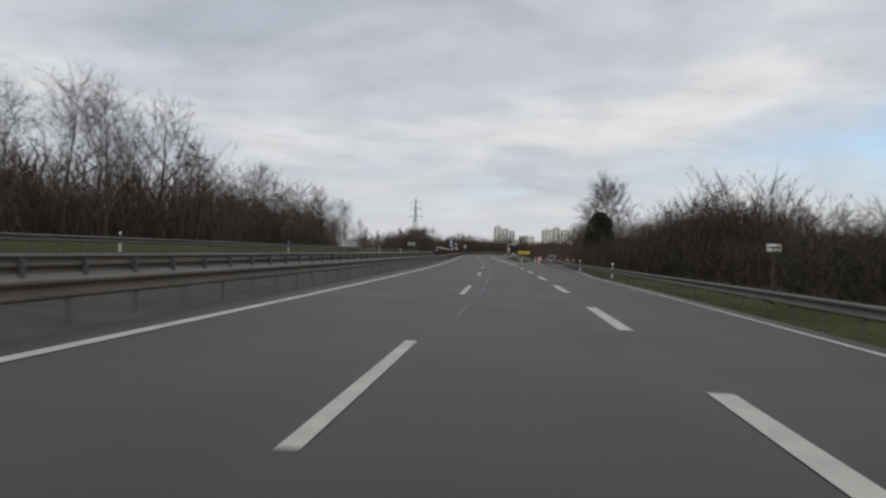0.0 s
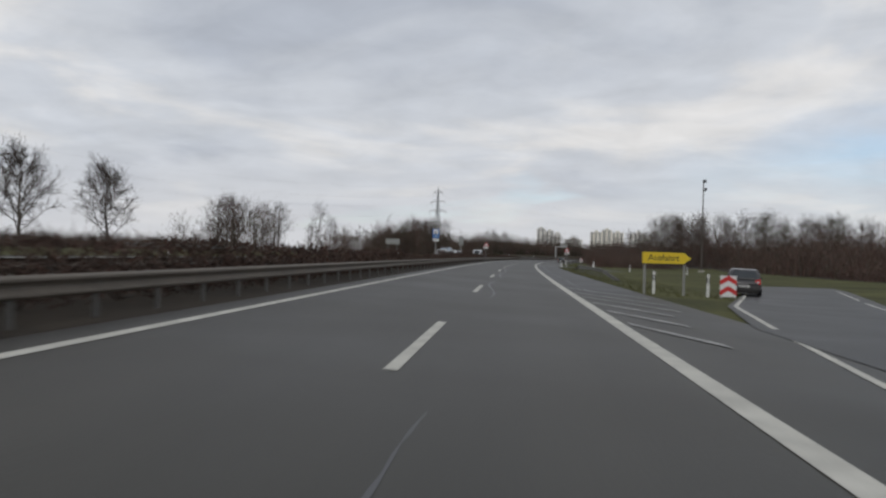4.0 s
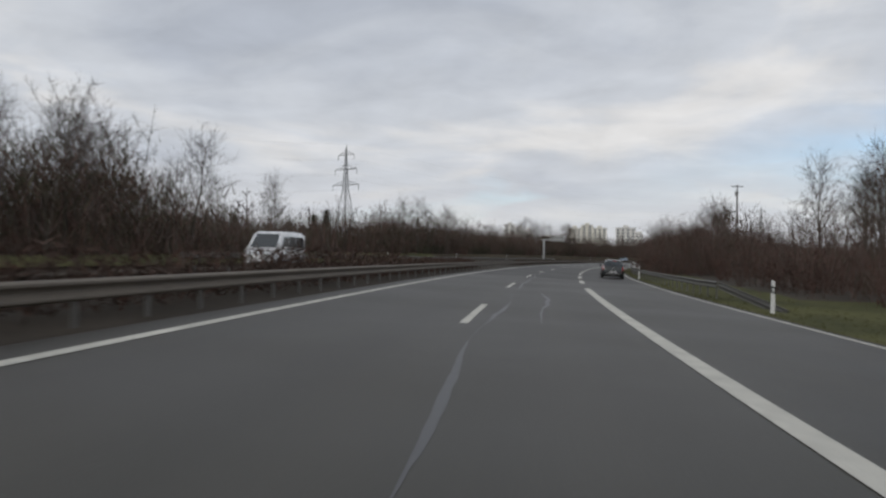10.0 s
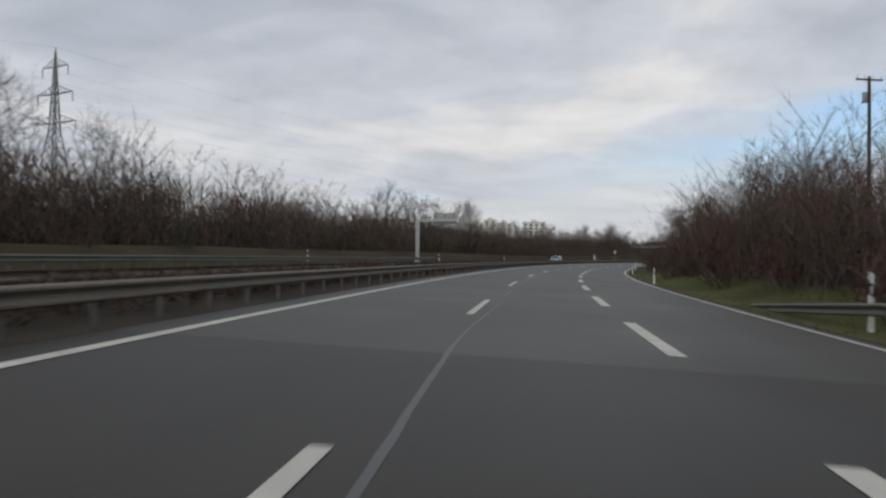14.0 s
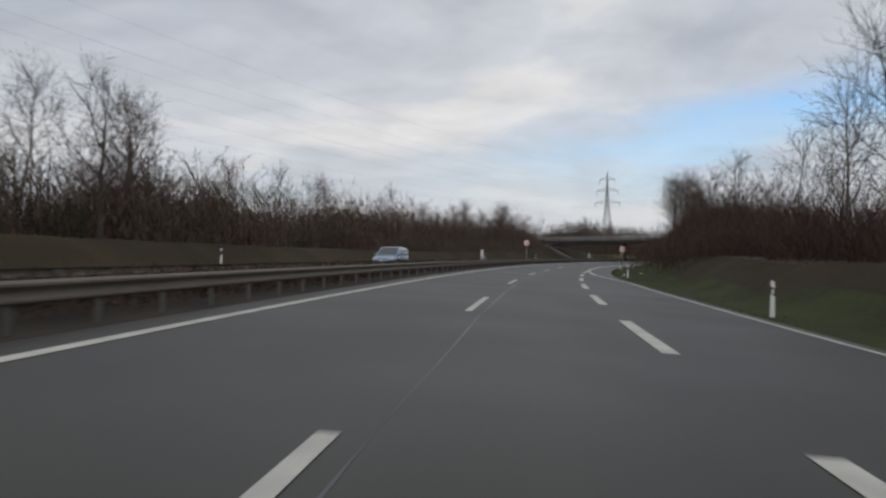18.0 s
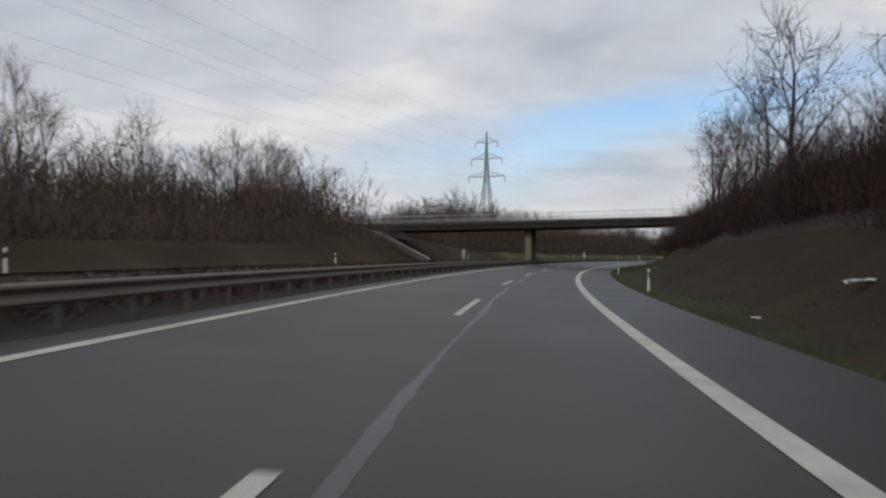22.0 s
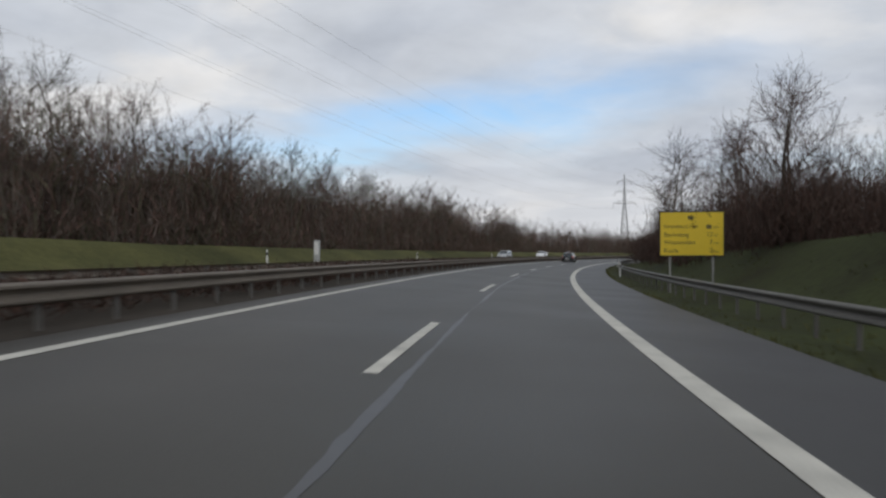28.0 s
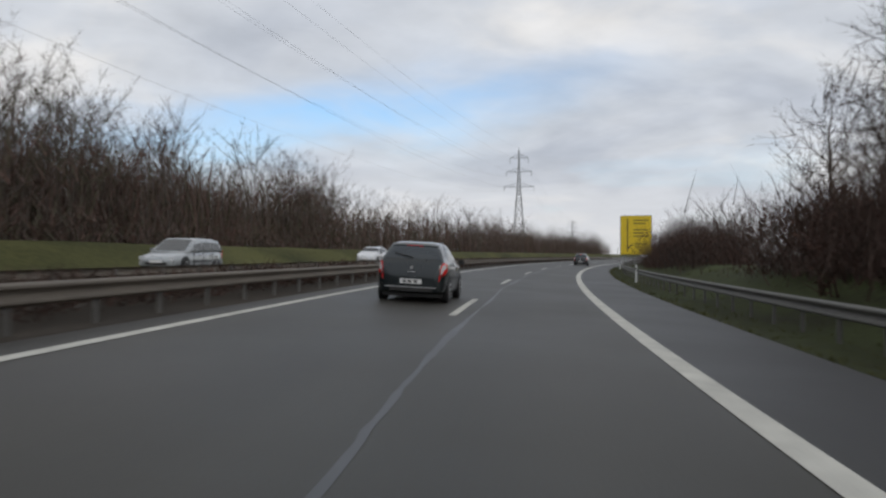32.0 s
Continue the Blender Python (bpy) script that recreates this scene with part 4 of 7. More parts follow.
def gantry():
    o = empty("cantilever_gantry", stand(465.3, -20.1), "pale grey cantilever gantry with a sign seen from behind", "sign gantry")
    g = base(465.3, -20.1)
    zt = 6.1 - g
    part("column", boxes((-0.22, 0.22, -0.2, 0.2, -0.2, zt + 0.2), bevel=0.04), GREY_PAINT, o)
    part("foot", boxes((-0.45, 0.45, -0.45, 0.45, -0.25, 0.25), bevel=0.03), PALE_CONCRETE, o)
    part("arm", boxes((0.23, 5.3, -0.14, 0.14, zt - 0.15, zt + 0.18), bevel=0.03), GREY_PAINT, o)
    part("panel", boxes((2.0, 5.25, 0.2, 0.26, zt - 0.45, zt + 0.95), bevel=0.02), SIGN_BACK, o, "grey-green back of a sign")
    for x in (2.4, 3.6, 4.8):
        part("bracket", boxes((x - 0.05, x + 0.05, 0.12, 0.21, zt - 0.4, zt + 0.9)), POST_STEEL, o)
    part("walkway", boxes((2.0, 5.25, -0.5, -0.15, zt - 0.36, zt - 0.30)), POST_STEEL, o)


gantry()


def emergency_phone(s, lat, h):
    o = empty("roadside_cabinet", stand(s, lat), "slim pale grey roadside cabinet on the verge", "roadside cabinet", "roadside cabinets")
    part("body", boxes((-0.24, 0.24, -0.16, 0.16, 0.0, h), bevel=0.04), GREY_PAINT, o)
    part("door", boxes((-0.19, 0.19, -0.172, -0.161, h * 0.35, h * 0.93)), SIGN_WHITE, o)
    part("plinth", boxes((-0.3, 0.3, -0.22, 0.22, -0.1, 0.08), bevel=0.02), PALE_CONCRETE, o)


emergency_phone(606.1, -19.3, 1.9)
emergency_phone(702.2, -19.6, 1.9)
emergency_phone(799.9, -20.0, 1.9)


def lamp_mast(s, lat, top):
    o = empty("mast", stand(s, lat), "tall slim grey steel mast with a small bracket", "mast")
    g = base(s, lat)
    part("shaft", rods(((0, 0, -0.2), (0, 0, top - g), 0.16, 0.09), n=12), MAST_BROWN, o)
    part("bracket", boxes((-0.12, 0.55, -0.08, 0.08, top - g - 1.9, top - g - 1.7), (0.25, 0.62, -0.2, 0.2, top - g - 1.75, top - g - 1.25), bevel=0.02), SIGN_BLACK, o, "dark lamp on a bracket")
    part("head", boxes((-0.14, 0.50, -0.2, 0.2, top - g - 0.25, top - g + 0.28), bevel=0.03), SIGN_BLACK, o, "dark lamp head")
    part("plinth", boxes((-0.5, 0.5, -0.5, 0.5, -0.2, 0.25), bevel=0.03), PALE_CONCRETE, o)


lamp_mast(261.9, 33.0, 16.6)


def power_pole(s, lat, top):
    o = empty("power_pole", stand(s, lat, 20), "wooden power pole with a crossarm and insulators", "power pole")
    g = base(s, lat)
    part("shaft", rods(((0, 0, -0.2), (0, 0, top - g), 0.20, 0.13), n=12), BARK, o)
    part("crossarm", boxes((-1.3, 1.3, -0.08, 0.08, top - g - 0.35, top - g - 0.2), bevel=0.02), POST_STEEL, o)
    part("transformer", boxes((-0.35, 0.35, 0.14, 0.55, top - g - 2.2, top - g - 1.3), bevel=0.05), GREY_PAINT, o)
    for x in (-1.15, -0.4, 0.4, 1.15):
        part("insulator", rods(((x, 0, top - g - 0.2), (x, 0, top - g + 0.08), 0.05, 0.03), n=8), PALE_CONCRETE, o)


power_pole(440.9, 26.6, 17.4)


def small_sign(s, lat):
    o = empty("marker_sign", stand(s, lat), "small white marker board with a black symbol on a post", "road sign")
    part("board", boxes((-0.15, 0.15, -0.02, 0.0, 1.08, 1.52), bevel=0.006), SIGN_WHITE, o)
    part("symbol", boxes((-0.06, 0.07, -0.026, -0.0205, 1.16, 1.36)), SIGN_BLACK, o)
    part("stripe", boxes((-0.15, 0.15, -0.026, -0.0205, 1.43, 1.48)), SIGN_RED, o)
    part("pole", rods(((0, 0.03, -0.2), (0, 0.03, 1.5), 0.03), n=8), POST_STEEL, o)


small_sign(200.8, 7.34)
o = empty("distance_board", stand(714.8, 6.3), "narrow black and white striped marker board", "road sign")
part("board", boxes((-0.14, 0.14, -0.02, 0.0, 0.75, 1.75)), SIGN_WHITE, o)
for k in range(3):
    part("stripe", plate([(-0.14, 0.82 + 0.32 * k), (0.14, 0.92 + 0.32 * k), (0.14, 1.06 + 0.32 * k), (-0.14, 0.96 + 0.32 * k)], -0.026, -0.0205), SIGN_BLACK, o)
part("pole", rods(((0, 0.03, -0.2), (0, 0.03, 1.7), 0.035), n=8), POST_STEEL, o)
o = empty("small_road_sign", stand(26.6, 8.62), "small white sign plate on a wooden post", "road sign")
part("plate", boxes((-0.22, 0.22, -0.02, 0.0, 1.75, 2.0)), SIGN_WHITE, o)
part("stripe", boxes((-0.18, 0.18, -0.026, -0.0205, 1.85, 1.90)), SIGN_BLACK, o)
part("post", rods(((0, 0.05, -0.2), (0, 0.05, 2.0), 0.06), n=8), BARK, o)


def scrap(s, lat, w, d, h, turn, label="crumpled white scrap of litter lying in the grass"):
    """A crumpled scrap: a thin sheet folded twice."""
    rng = random.Random(int(s * 10))
    n = 5
    vs = [((i / n - 0.5) * w, (j / 3 - 0.5) * d, h * (0.3 + 0.7 * rng.random())) for i in range(n + 1) for j in range(4)]
    vs += [(x, y, z - 0.012) for x, y, z in vs]
    fs = []
    for i in range(n):
        for j in range(3):
            a = i * 4 + j
            fs += [(a, a + 4, a + 5, a + 1), (a + 24, a + 25, a + 29, a + 28)]
    ob = tagged(new("litter", mesh("litter", vs, fs, SIGN_WHITE)), label, "litter", "litter on the verge")
    ob.matrix_basis = stand(s, lat, turn)


for s, lat, w, d, h, turn in ((549.1, 7.15, 0.30, 0.2, 0.10, 10), (541.9, 5.35, 0.34, 0.22, 0.08, -15), (540.6, 5.05, 0.26, 0.2, 0.06, 30), (548.5, 5.6, 0.28, 0.2, 0.08, 60), (603.9, 5.94, 0.22, 0.14, 0.07, 5)):
    scrap(s, lat, w, d, h, turn)
scrap(604.7, 8.9, 1.1, 0.3, 0.22, 25, "long pale torn plastic sheet lying on the brown slope")
o = empty("marker_stone", stand(242.6, 12.35), "low pale concrete marker stone in the grass", "marker stone")
part("body", boxes((-0.22, 0.22, -0.16, 0.16, -0.1, 0.24), bevel=0.04), PALE_CONCRETE, o)


# ---- bare winter trees and shrubs ----
def segs_mesh(name, segs, mat):
    """Tapered round pieces from a list of (from, to, radius, radius, sides)."""
    vs, fs = [], []
    for p, q, r0, r1, n in segs:
        d = (q - p)
        ln = d.length or 1e-6
        d = d / ln
        u = d.orthogonal().normalized()
        v = d.cross(u)
        i = len(vs)
        for k in range(n):
            a = 2 * math.pi * k / n
            w = u * math.cos(a) + v * math.sin(a)
            vs.append(p + w * r0)
        if r1 <= 0.0 and n == 3 and r0 < 0.05:
            # a twig's tip: a flat taper is enough at this thickness
            a = (i * 2.399) % math.pi
            w = (u * math.cos(a) + v * math.sin(a)) * (r0 * 0.95)
            del vs[i:]
            vs += [p + w, p - w, q]
            fs.append((i, i + 1, i + 2))
        elif r1 <= 0.0:
            vs.append(q)
            for k in range(n):
                fs.append((i + k, i + (k + 1) % n, i + n))
        else:
            for k in range(n):
                a = 2 * math.pi * k / n
                vs.append(q + (u * math.cos(a) + v * math.sin(a)) * r1)
            for k in range(n):
                j = (k + 1) % n
                fs.append((i + k, i + j, i + n + j, i + n + k))
    return mesh(name, vs, fs, mat)


def rand_dir(rng):
    while True:
        v = Vector((rng.uniform(-1, 1), rng.uniform(-1, 1), rng.uniform(-1, 1)))
        if 0.1 < v.length < 1:
            return v.normalized()


def grow(rng, h, clear, limbs, spread, upright, twigs, r_base, thick=1.0):
    """The pieces of a bare tree: stem and limbs, then branches, twigs and twiglets."""
    wood, fine = [], []
    lean = Vector((rng.uniform(-0.05, 0.05), rng.uniform(-0.05, 0.05), 1))
    pts = [Vector((0, 0, -0.2))]
    n = 9
    for i in range(n):
        pts.append(pts[-1] + lean * (h * 0.93 + 0.2) / n + Vector((rng.uniform(-1, 1), rng.uniform(-1, 1), 0)) * h * 0.012)
    rad = lambda f: max(r_base * (1 - f) ** 0.9, 0.010)
    for i in range(n):
        wood.append((pts[i], pts[i + 1], rad(i / n) * (1.35 if i == 0 else 1), rad((i + 1) / n), 6))

    def branch(p, d, ln, r):
        d = d.normalized()
        q = p
        for j in range(2):
            d = (d + rand_dir(rng) * 0.20 + Vector((0, 0, 0.07))).normalized()
            q2 = q + d * ln * 0.5
            fine.append((q, q2, r * (1 - 0.4 * j), r * (0.6 - 0.4 * j), 3))
            for _ in range(twigs):
                g = q.lerp(q2, rng.uniform(0.1, 1.0))
                e = (d * 0.85 + rand_dir(rng) * 0.72 + Vector((0, 0, 0.14))).normalized()
                t = g + e * ln * rng.uniform(0.34, 0.66)
                fine.append((g, t, max(r * 0.42, 0.007 * thick), 0.0, 3))
                for _ in range(2):
                    g2 = g.lerp(t, rng.uniform(0.2, 0.9))
                    e2 = (e * 0.9 + rand_dir(rng) * 0.55).normalized()
                    fine.append((g2, g2 + e2 * ln * rng.uniform(0.18, 0.36), 0.0048 * thick, 0.0, 3))
            q = q2

    for i in range(limbs):
        f = clear + (0.90 - clear) * ((i + rng.random()) / limbs)
        j = min(int(f * n), n - 1)
        p = pts[j].lerp(pts[j + 1], f * n - j)
        a = i * 2.4 + rng.uniform(-0.5, 0.5)
        g = (f - clear) / (1 - clear)
        ln = h * spread * (0.75 + 0.55 * math.sin(math.pi * min(g + 0.25, 1.0))) * (1.12 - 0.55 * g) * rng.uniform(0.8, 1.15)
        d = Vector((math.cos(a), math.sin(a), upright + 0.5 * g)).normalized()
        r = max(rad(f) * 0.5, 0.02)
        q = p
        for k in range(3):
            d = (d + rand_dir(rng) * 0.20 + Vector((0, 0, 0.12))).normalized()
            q2 = q + d * ln / 3
            wood.append((q, q2, r * (1 - k * 0.28), r * (0.72 - k * 0.26), 4))
            for _ in range((1, 3, 4)[k]):
                t = rng.uniform(0.15, 1.0)
                branch(q.lerp(q2, t), d * 0.7 + rand_dir(rng) * 0.75, h * rng.uniform(0.13, 0.21), max(r * 0.3, 0.012 * thick))
            q = q2
    for _ in range(4):
        branch(pts[-1] - Vector((0, 0, h * rng.uniform(0, 0.12))), Vector((rng.uniform(-0.6, 0.6), rng.uniform(-0.6, 0.6), 1)), h * 0.16, 0.012)
    return wood, fine


def tree_kind(seed, h, clear, limbs, spread, droop, twigs, r_base, mat, label, thick=1.0):
    rng = random.Random(seed)
    wood, fine = grow(rng, h, clear, limbs, spread, droop, twigs, r_base, thick)
    o = empty("tree", Matrix.Translation((0, 0, -500)), label, "tree", "bare trees")
    part("trunk", segs_mesh("trunk", wood, BARK), BARK, o)
    part("crown", segs_mesh("crown", fine, mat), mat, o)
    return o


def shrub_mesh(seed, stems, twigs, leaves, mat, leaf_mat, thick=1.0, wide=0.55):
    """A shrub one metre high: many stems from the ground, twigs, and some dry leaves."""
    rng = random.Random(seed)
    segs, vs, fs = [], [], []
    tips = []
    for _ in range(stems):
        a, rr = rng.uniform(0, 6.283), wide * math.sqrt(rng.random())
        p = Vector((rr * math.cos(a) * 0.7, rr * math.sin(a) * 0.7, -0.03))
        top = rng.uniform(0.55, 1.0) * (1 - 0.35 * (rr / wide) ** 2)
        d = Vector((math.cos(a) * rr * 0.7, math.sin(a) * rr * 0.7, 1)).normalized()
        q = p
        for k in range(3):
            d = (d + rand_dir(rng) * 0.16).normalized()
            q2 = q + d * top / 3
            segs.append((q, q2, 0.008 * thick * (1 - 0.25 * k), 0.008 * thick * (0.75 - 0.22 * k), 3))
            for _ in range(twigs):
                g = q + (q2 - q) * rng.random()
                e = (d * 0.8 + rand_dir(rng) * 0.8 + Vector((0, 0, 0.2))).normalized()
                t = g + e * rng.uniform(0.10, 0.26)
                segs.append((g, t, 0.0042 * thick, 0.0, 3))
                tips.append((g, t))
            q = q2
    me = segs_mesh("shrub", segs, mat)
    if leaves:
        vs = [v.co.copy() for v in me.vertices]
        fs = [tuple(p.vertices) for p in me.polygons]
        mi = [0] * len(fs)
        for _ in range(leaves):
            g, t = rng.choice(tips)
            c = g.lerp(t, rng.random()) + rand_dir(rng) * 0.03
            u, v = rand_dir(rng) * rng.uniform(0.012, 0.024), rand_dir(rng) * rng.uniform(0.012, 0.024)
            i = len(vs)
            vs += [c - u, c + v, c + u, c - v * 0.8]
            fs.append((i, i + 1, i + 2, i + 3))
            mi.append(1)
        me = mesh("shrub", vs, fs, [mat, leaf_mat])
        me.polygons.foreach_set("material_index", mi)
    return me


TREES = {
    "broad": [tree_kind(11, 10, 0.20, 12, 0.30, 0.75, 3, 0.19, TWIG, "broad bare deciduous tree with fine grey-brown twigs", 1.7),
              tree_kind(12, 10, 0.16, 12, 0.31, 0.85, 3, 0.18, TWIG_RED, "broad bare tree with reddish brown twigs", 1.7)],
    "tall": [tree_kind(21, 10, 0.34, 11, 0.20, 1.3, 3, 0.13, TWIG, "tall slim bare tree with upright grey branches", 1.4),
             tree_kind(22, 10, 0.40, 10, 0.19, 1.1, 3, 0.12, TWIG, "tall slim bare tree with thin pale branches", 1.4),
             tree_kind(23, 10, 0.28, 11, 0.23, 1.2, 3, 0.14, TWIG_OLIVE, "tall slim bare tree with olive-brown twigs", 1.4)],
    "wood": [tree_kind(31, 10, 0.14, 11, 0.25, 1.0, 3, 0.13, TWIG_OLIVE, "bare woodland tree with dense olive twigs", 1.6),
             tree_kind(32, 10, 0.12, 11, 0.26, 0.9, 3, 0.13, TWIG_RED, "bare woodland tree with dense red-brown twigs", 1.6)],
}
USED = set()
SHRUBS = {
    "brown": [shrub_mesh(41, 18, 7, 420, TWIG_RED, DRY_LEAF, 1.15), shrub_mesh(42, 18, 7, 400, TWIG_RED, DRY_LEAF, 1.15, 0.62), shrub_mesh(43, 18, 7, 340, TWIG, DRY_LEAF, 1.15, 0.6)],
    "olive": [shrub_mesh(51, 18, 7, 320, TWIG_OLIVE, DARK_LEAF, 1.15), shrub_mesh(52, 18, 7, 420, TWIG_OLIVE, DARK_LEAF, 1.15, 0.6)],
    "dark": [shrub_mesh(61, 16, 8, 900, TWIG_OLIVE, DARK_LEAF, 1.0, 0.6)],
}
SHRUB_LABEL = {"brown": "dense leafless red-brown shrub on the verge", "olive": "bare olive-brown shrub on the verge", "dark": "dark evergreen shrub among bare bushes"}
VEG = random.Random(77)


def plant_tree(kind, s, lat, top_h, idx=None, w=1.0):
    ks = TREES[kind]
    o = ks[VEG.randrange(len(ks)) if idx is None else idx]
    p = at(s, lat)
    k = top_h / 10.0
    m = pose(p.x, p.y, p.z - 0.1, VEG.uniform(-2, 2), VEG.uniform(-2, 2), VEG.uniform(0, 360)) @ Matrix.Diagonal((k * w, k * w, k, 1))
    if o not in USED:
        USED.add(o)
        o.matrix_basis = m
    else:
        c = o.copy()
        scene.collection.objects.link(c)
        for ch in o.children:
            d = ch.copy()
            scene.collection.objects.link(d)
            d.parent = c
        c.matrix_basis = m


def plant_shrub(kind, s, lat, h, w=1.0):
    me = VEG.choice(SHRUBS[kind])
    ob = tagged(new("shrub", me), SHRUB_LABEL[kind], "shrub", "roadside shrubs")
    p = at(s, lat)
    ob.matrix_basis = pose(p.x, p.y, p.z - 0.1, 0, 0, VEG.uniform(0, 360)) @ Matrix.Diagonal((h * w, h * w, h, 1))


def trees(kind, n, s0, s1, l0, l1, h0, h1, w=1.0):
    for i in range(n):
        s = s0 + (s1 - s0) * (i + VEG.uniform(0.1, 0.9)) / n
        plant_tree(VEG.choice(kind.split()), s, VEG.uniform(l0, l1), VEG.uniform(h0, h1), w=w)


def shrubs(kind, n, s0, s1, l0, l1, h0, h1, w=1.0):
    for i in range(n):
        s = s0 + (s1 - s0) * (i + VEG.uniform(0.1, 0.9)) / n
        plant_shrub(VEG.choice(kind.split()), s, VEG.uniform(l0, l1), VEG.uniform(h0, h1), w * VEG.uniform(0.85, 1.2))


# single trees and the front shrubs beyond the other carriageway
trees("tall broad", 8, 30, 62, -29, -24, 8.0, 10)
trees("broad wood", 9, 60, 128, -28, -24, 7.5, 9.4)
plant_tree("broad", 131.5, -23.8, 8.2, 1)
shrubs("brown brown olive", 16, 8, 128, -25.5, -22.5, 2.2, 3.6)
trees("broad", 10, 237, 268, -58, -49, 8.4, 10.2, 1.25)
plant_tree("broad", 266, -44, 10.2, 0, 0.8)
plant_tree("tall", 272, -43, 7.5, 0)
trees("tall wood tall", 10, 281, 316, -30, -25, 7.8, 9.4)
shrubs("brown", 10, 140, 250, -30, -24, 0.8, 1.4)
trees("tall", 5, 332, 372, -46, -38, 8.2, 10.4)
trees("wood broad", 5, 370, 412, -30, -25, 6.5, 8.5)
shrubs("olive brown olive dark", 18, 368, 560, -25.5, -23, 2.0, 3.4)
trees("tall broad tall", 10, 478, 530, -31, -26, 8.5, 10.8)
trees("wood broad tall", 10, 545, 632, -31, -26, 7.4, 9.2)
trees("tall broad", 6, 640, 674, -34, -28, 9.5, 11.5)
shrubs("olive brown", 12, 560, 680, -29, -26, 2.0, 3.2)
trees("tall wood tall", 15, 726, 900, -32, -27.5, 9.8, 11.8)
shrubs("brown olive", 14, 702, 900, -28.5, -26.5, 2.0, 3.0)

# beside the near lanes
shrubs("dark dark brown", 22, 4, 92, 9.8, 12.0, 2.4, 3.4)
def ivy_tree(s, lat, h, ivy=True, seed=15, lbl="broad bare tree with a close oval crown and an ivy-clad trunk"):
    """A broad tree with a close oval crown, with or without ivy round its stem."""
    rng = random.Random(seed)
    wood, fine = grow(rng, 10, 0.14, 26, 0.30, 0.8, 5, 0.2, 2.3 if ivy else 2.8)
    p = at(s, lat)
    o = empty("tree", pose(p.x, p.y, p.z - 0.1, 0, 0, 40) @ Matrix.Diagonal((h / 10, h / 10, h / 10, 1)), lbl, "tree", "bare trees")
    part("trunk", segs_mesh("trunk", wood, BARK), BARK, o)
    part("crown", segs_mesh("crown", fine, TWIG), TWIG, o)
    if not ivy:
        return
    vs, fs = [], []
    for _ in range(13000):
        f = rng.random() ** 0.8
        a = rng.uniform(0, 6.283)
        r = (0.45 + 1.35 * max(math.sin(math.pi * min(f * 1.02, 1.0)), 0.0) ** 0.7) * (1 + 0.45 * noise.noise((math.cos(a) * 1.5, math.sin(a) * 1.5, f * 5)))
        r *= rng.random() ** 0.35
        c = Vector((math.cos(a) * r, math.sin(a) * r, 0.2 + 6.3 * f))
        u, v = rand_dir(rng) * 0.075, rand_dir(rng) * 0.075
        i = len(vs)
        vs += [c - u, c + v, c + u, c - v * 0.8]
        fs.append((i, i + 1, i + 2, i + 3))
    tagged(part("ivy", mesh("ivy", vs, fs, DARK_LEAF), DARK_LEAF, o, "dark ivy leaves round the trunk"), kind="stuff")


ivy_tree(218, -62, 12.6, False, 16, "large bare oak with a broad domed crown in the field")
ivy_tree(203, -66, 13.0, False, 17, "large bare oak with a broad domed crown in the field")
ivy_tree(105.5, 14.2, 11.4)
plant_tree("wood", 109, 19.0, 8.0, 1, 1.0)
shrubs("brown", 9, 112, 165, 22, 40, 2.0, 3.6)
trees("tall", 18, 150, 330, 56, 76, 11, 13.5)
shrubs("brown", 16, 278, 345, 13, 20, 2.6, 3.8)
trees("tall broad", 20, 310, 380, 28, 44, 11.5, 14.5)
trees("tall", 26, 322, 366, 42, 86, 12.5, 15.5)
shrubs("brown", 40, 338, 492, 9.6, 13, 2.6, 4.0)
trees("tall", 3, 395, 424, 20, 28, 10, 12)
trees("tall", 4, 450, 476, 20, 30, 11, 14)
shrubs("brown", 34, 492, 672, 11, 15, 2.2, 3.4)
trees("tall wood", 5, 492, 535, 12.5, 17, 7.0, 9.0)
trees("tall broad", 4, 476, 500, 14, 18, 8.0, 9.8)
plant_tree("tall", 503.4, 12.8, 9.4, 1)
plant_tree("tall", 556, 16.4, 9.8, 2, 0.9)
trees("tall wood", 8, 578, 622, 12.5, 17, 8.5, 11.0)
trees("tall", 4, 592, 606, 11.8, 13, 10.5, 12.0)
trees("broad tall", 5, 646, 668, 13.5, 18, 9.5, 11.5)
plant_tree("broad", 629, 13.8, 11.5, 0)
plant_tree("broad", 638, 14.5, 10.5, 1)
shrubs("brown olive", 14, 700, 762, 12.5, 17, 2.0, 3.0)
trees("tall", 5, 735, 765, 12, 17, 7.0, 9.5)
shrubs("brown", 26, 770, 866, 8.6, 11, 2.4, 3.6)
trees("broad", 4, 768, 800, 10, 14, 6.0, 8.5)
plant_tree("broad", 784, 14.5, 9.8, 0)
plant_tree("broad", 793, 14.0, 9.0, 1)
plant_tree("tall", 806, 10.2, 9.8, 0, 1.55)
plant_tree("broad", 812, 11.5, 8.6, 0)
plant_tree("broad", 824, 11.0, 8.4, 1)
trees("broad", 4, 835, 872, 10.5, 15, 6.2, 7.6)
plant_tree("broad", 868, 11.5, 7.4, 0)
plant_tree("tall", 862, 12.0, 7.2, 1)
shrubs("brown", 10, 886, 930, 8.8, 11, 2.4, 3.6)
shrubs("brown", 12, 932, 1010, 9.5, 12, 2.6, 4.0)


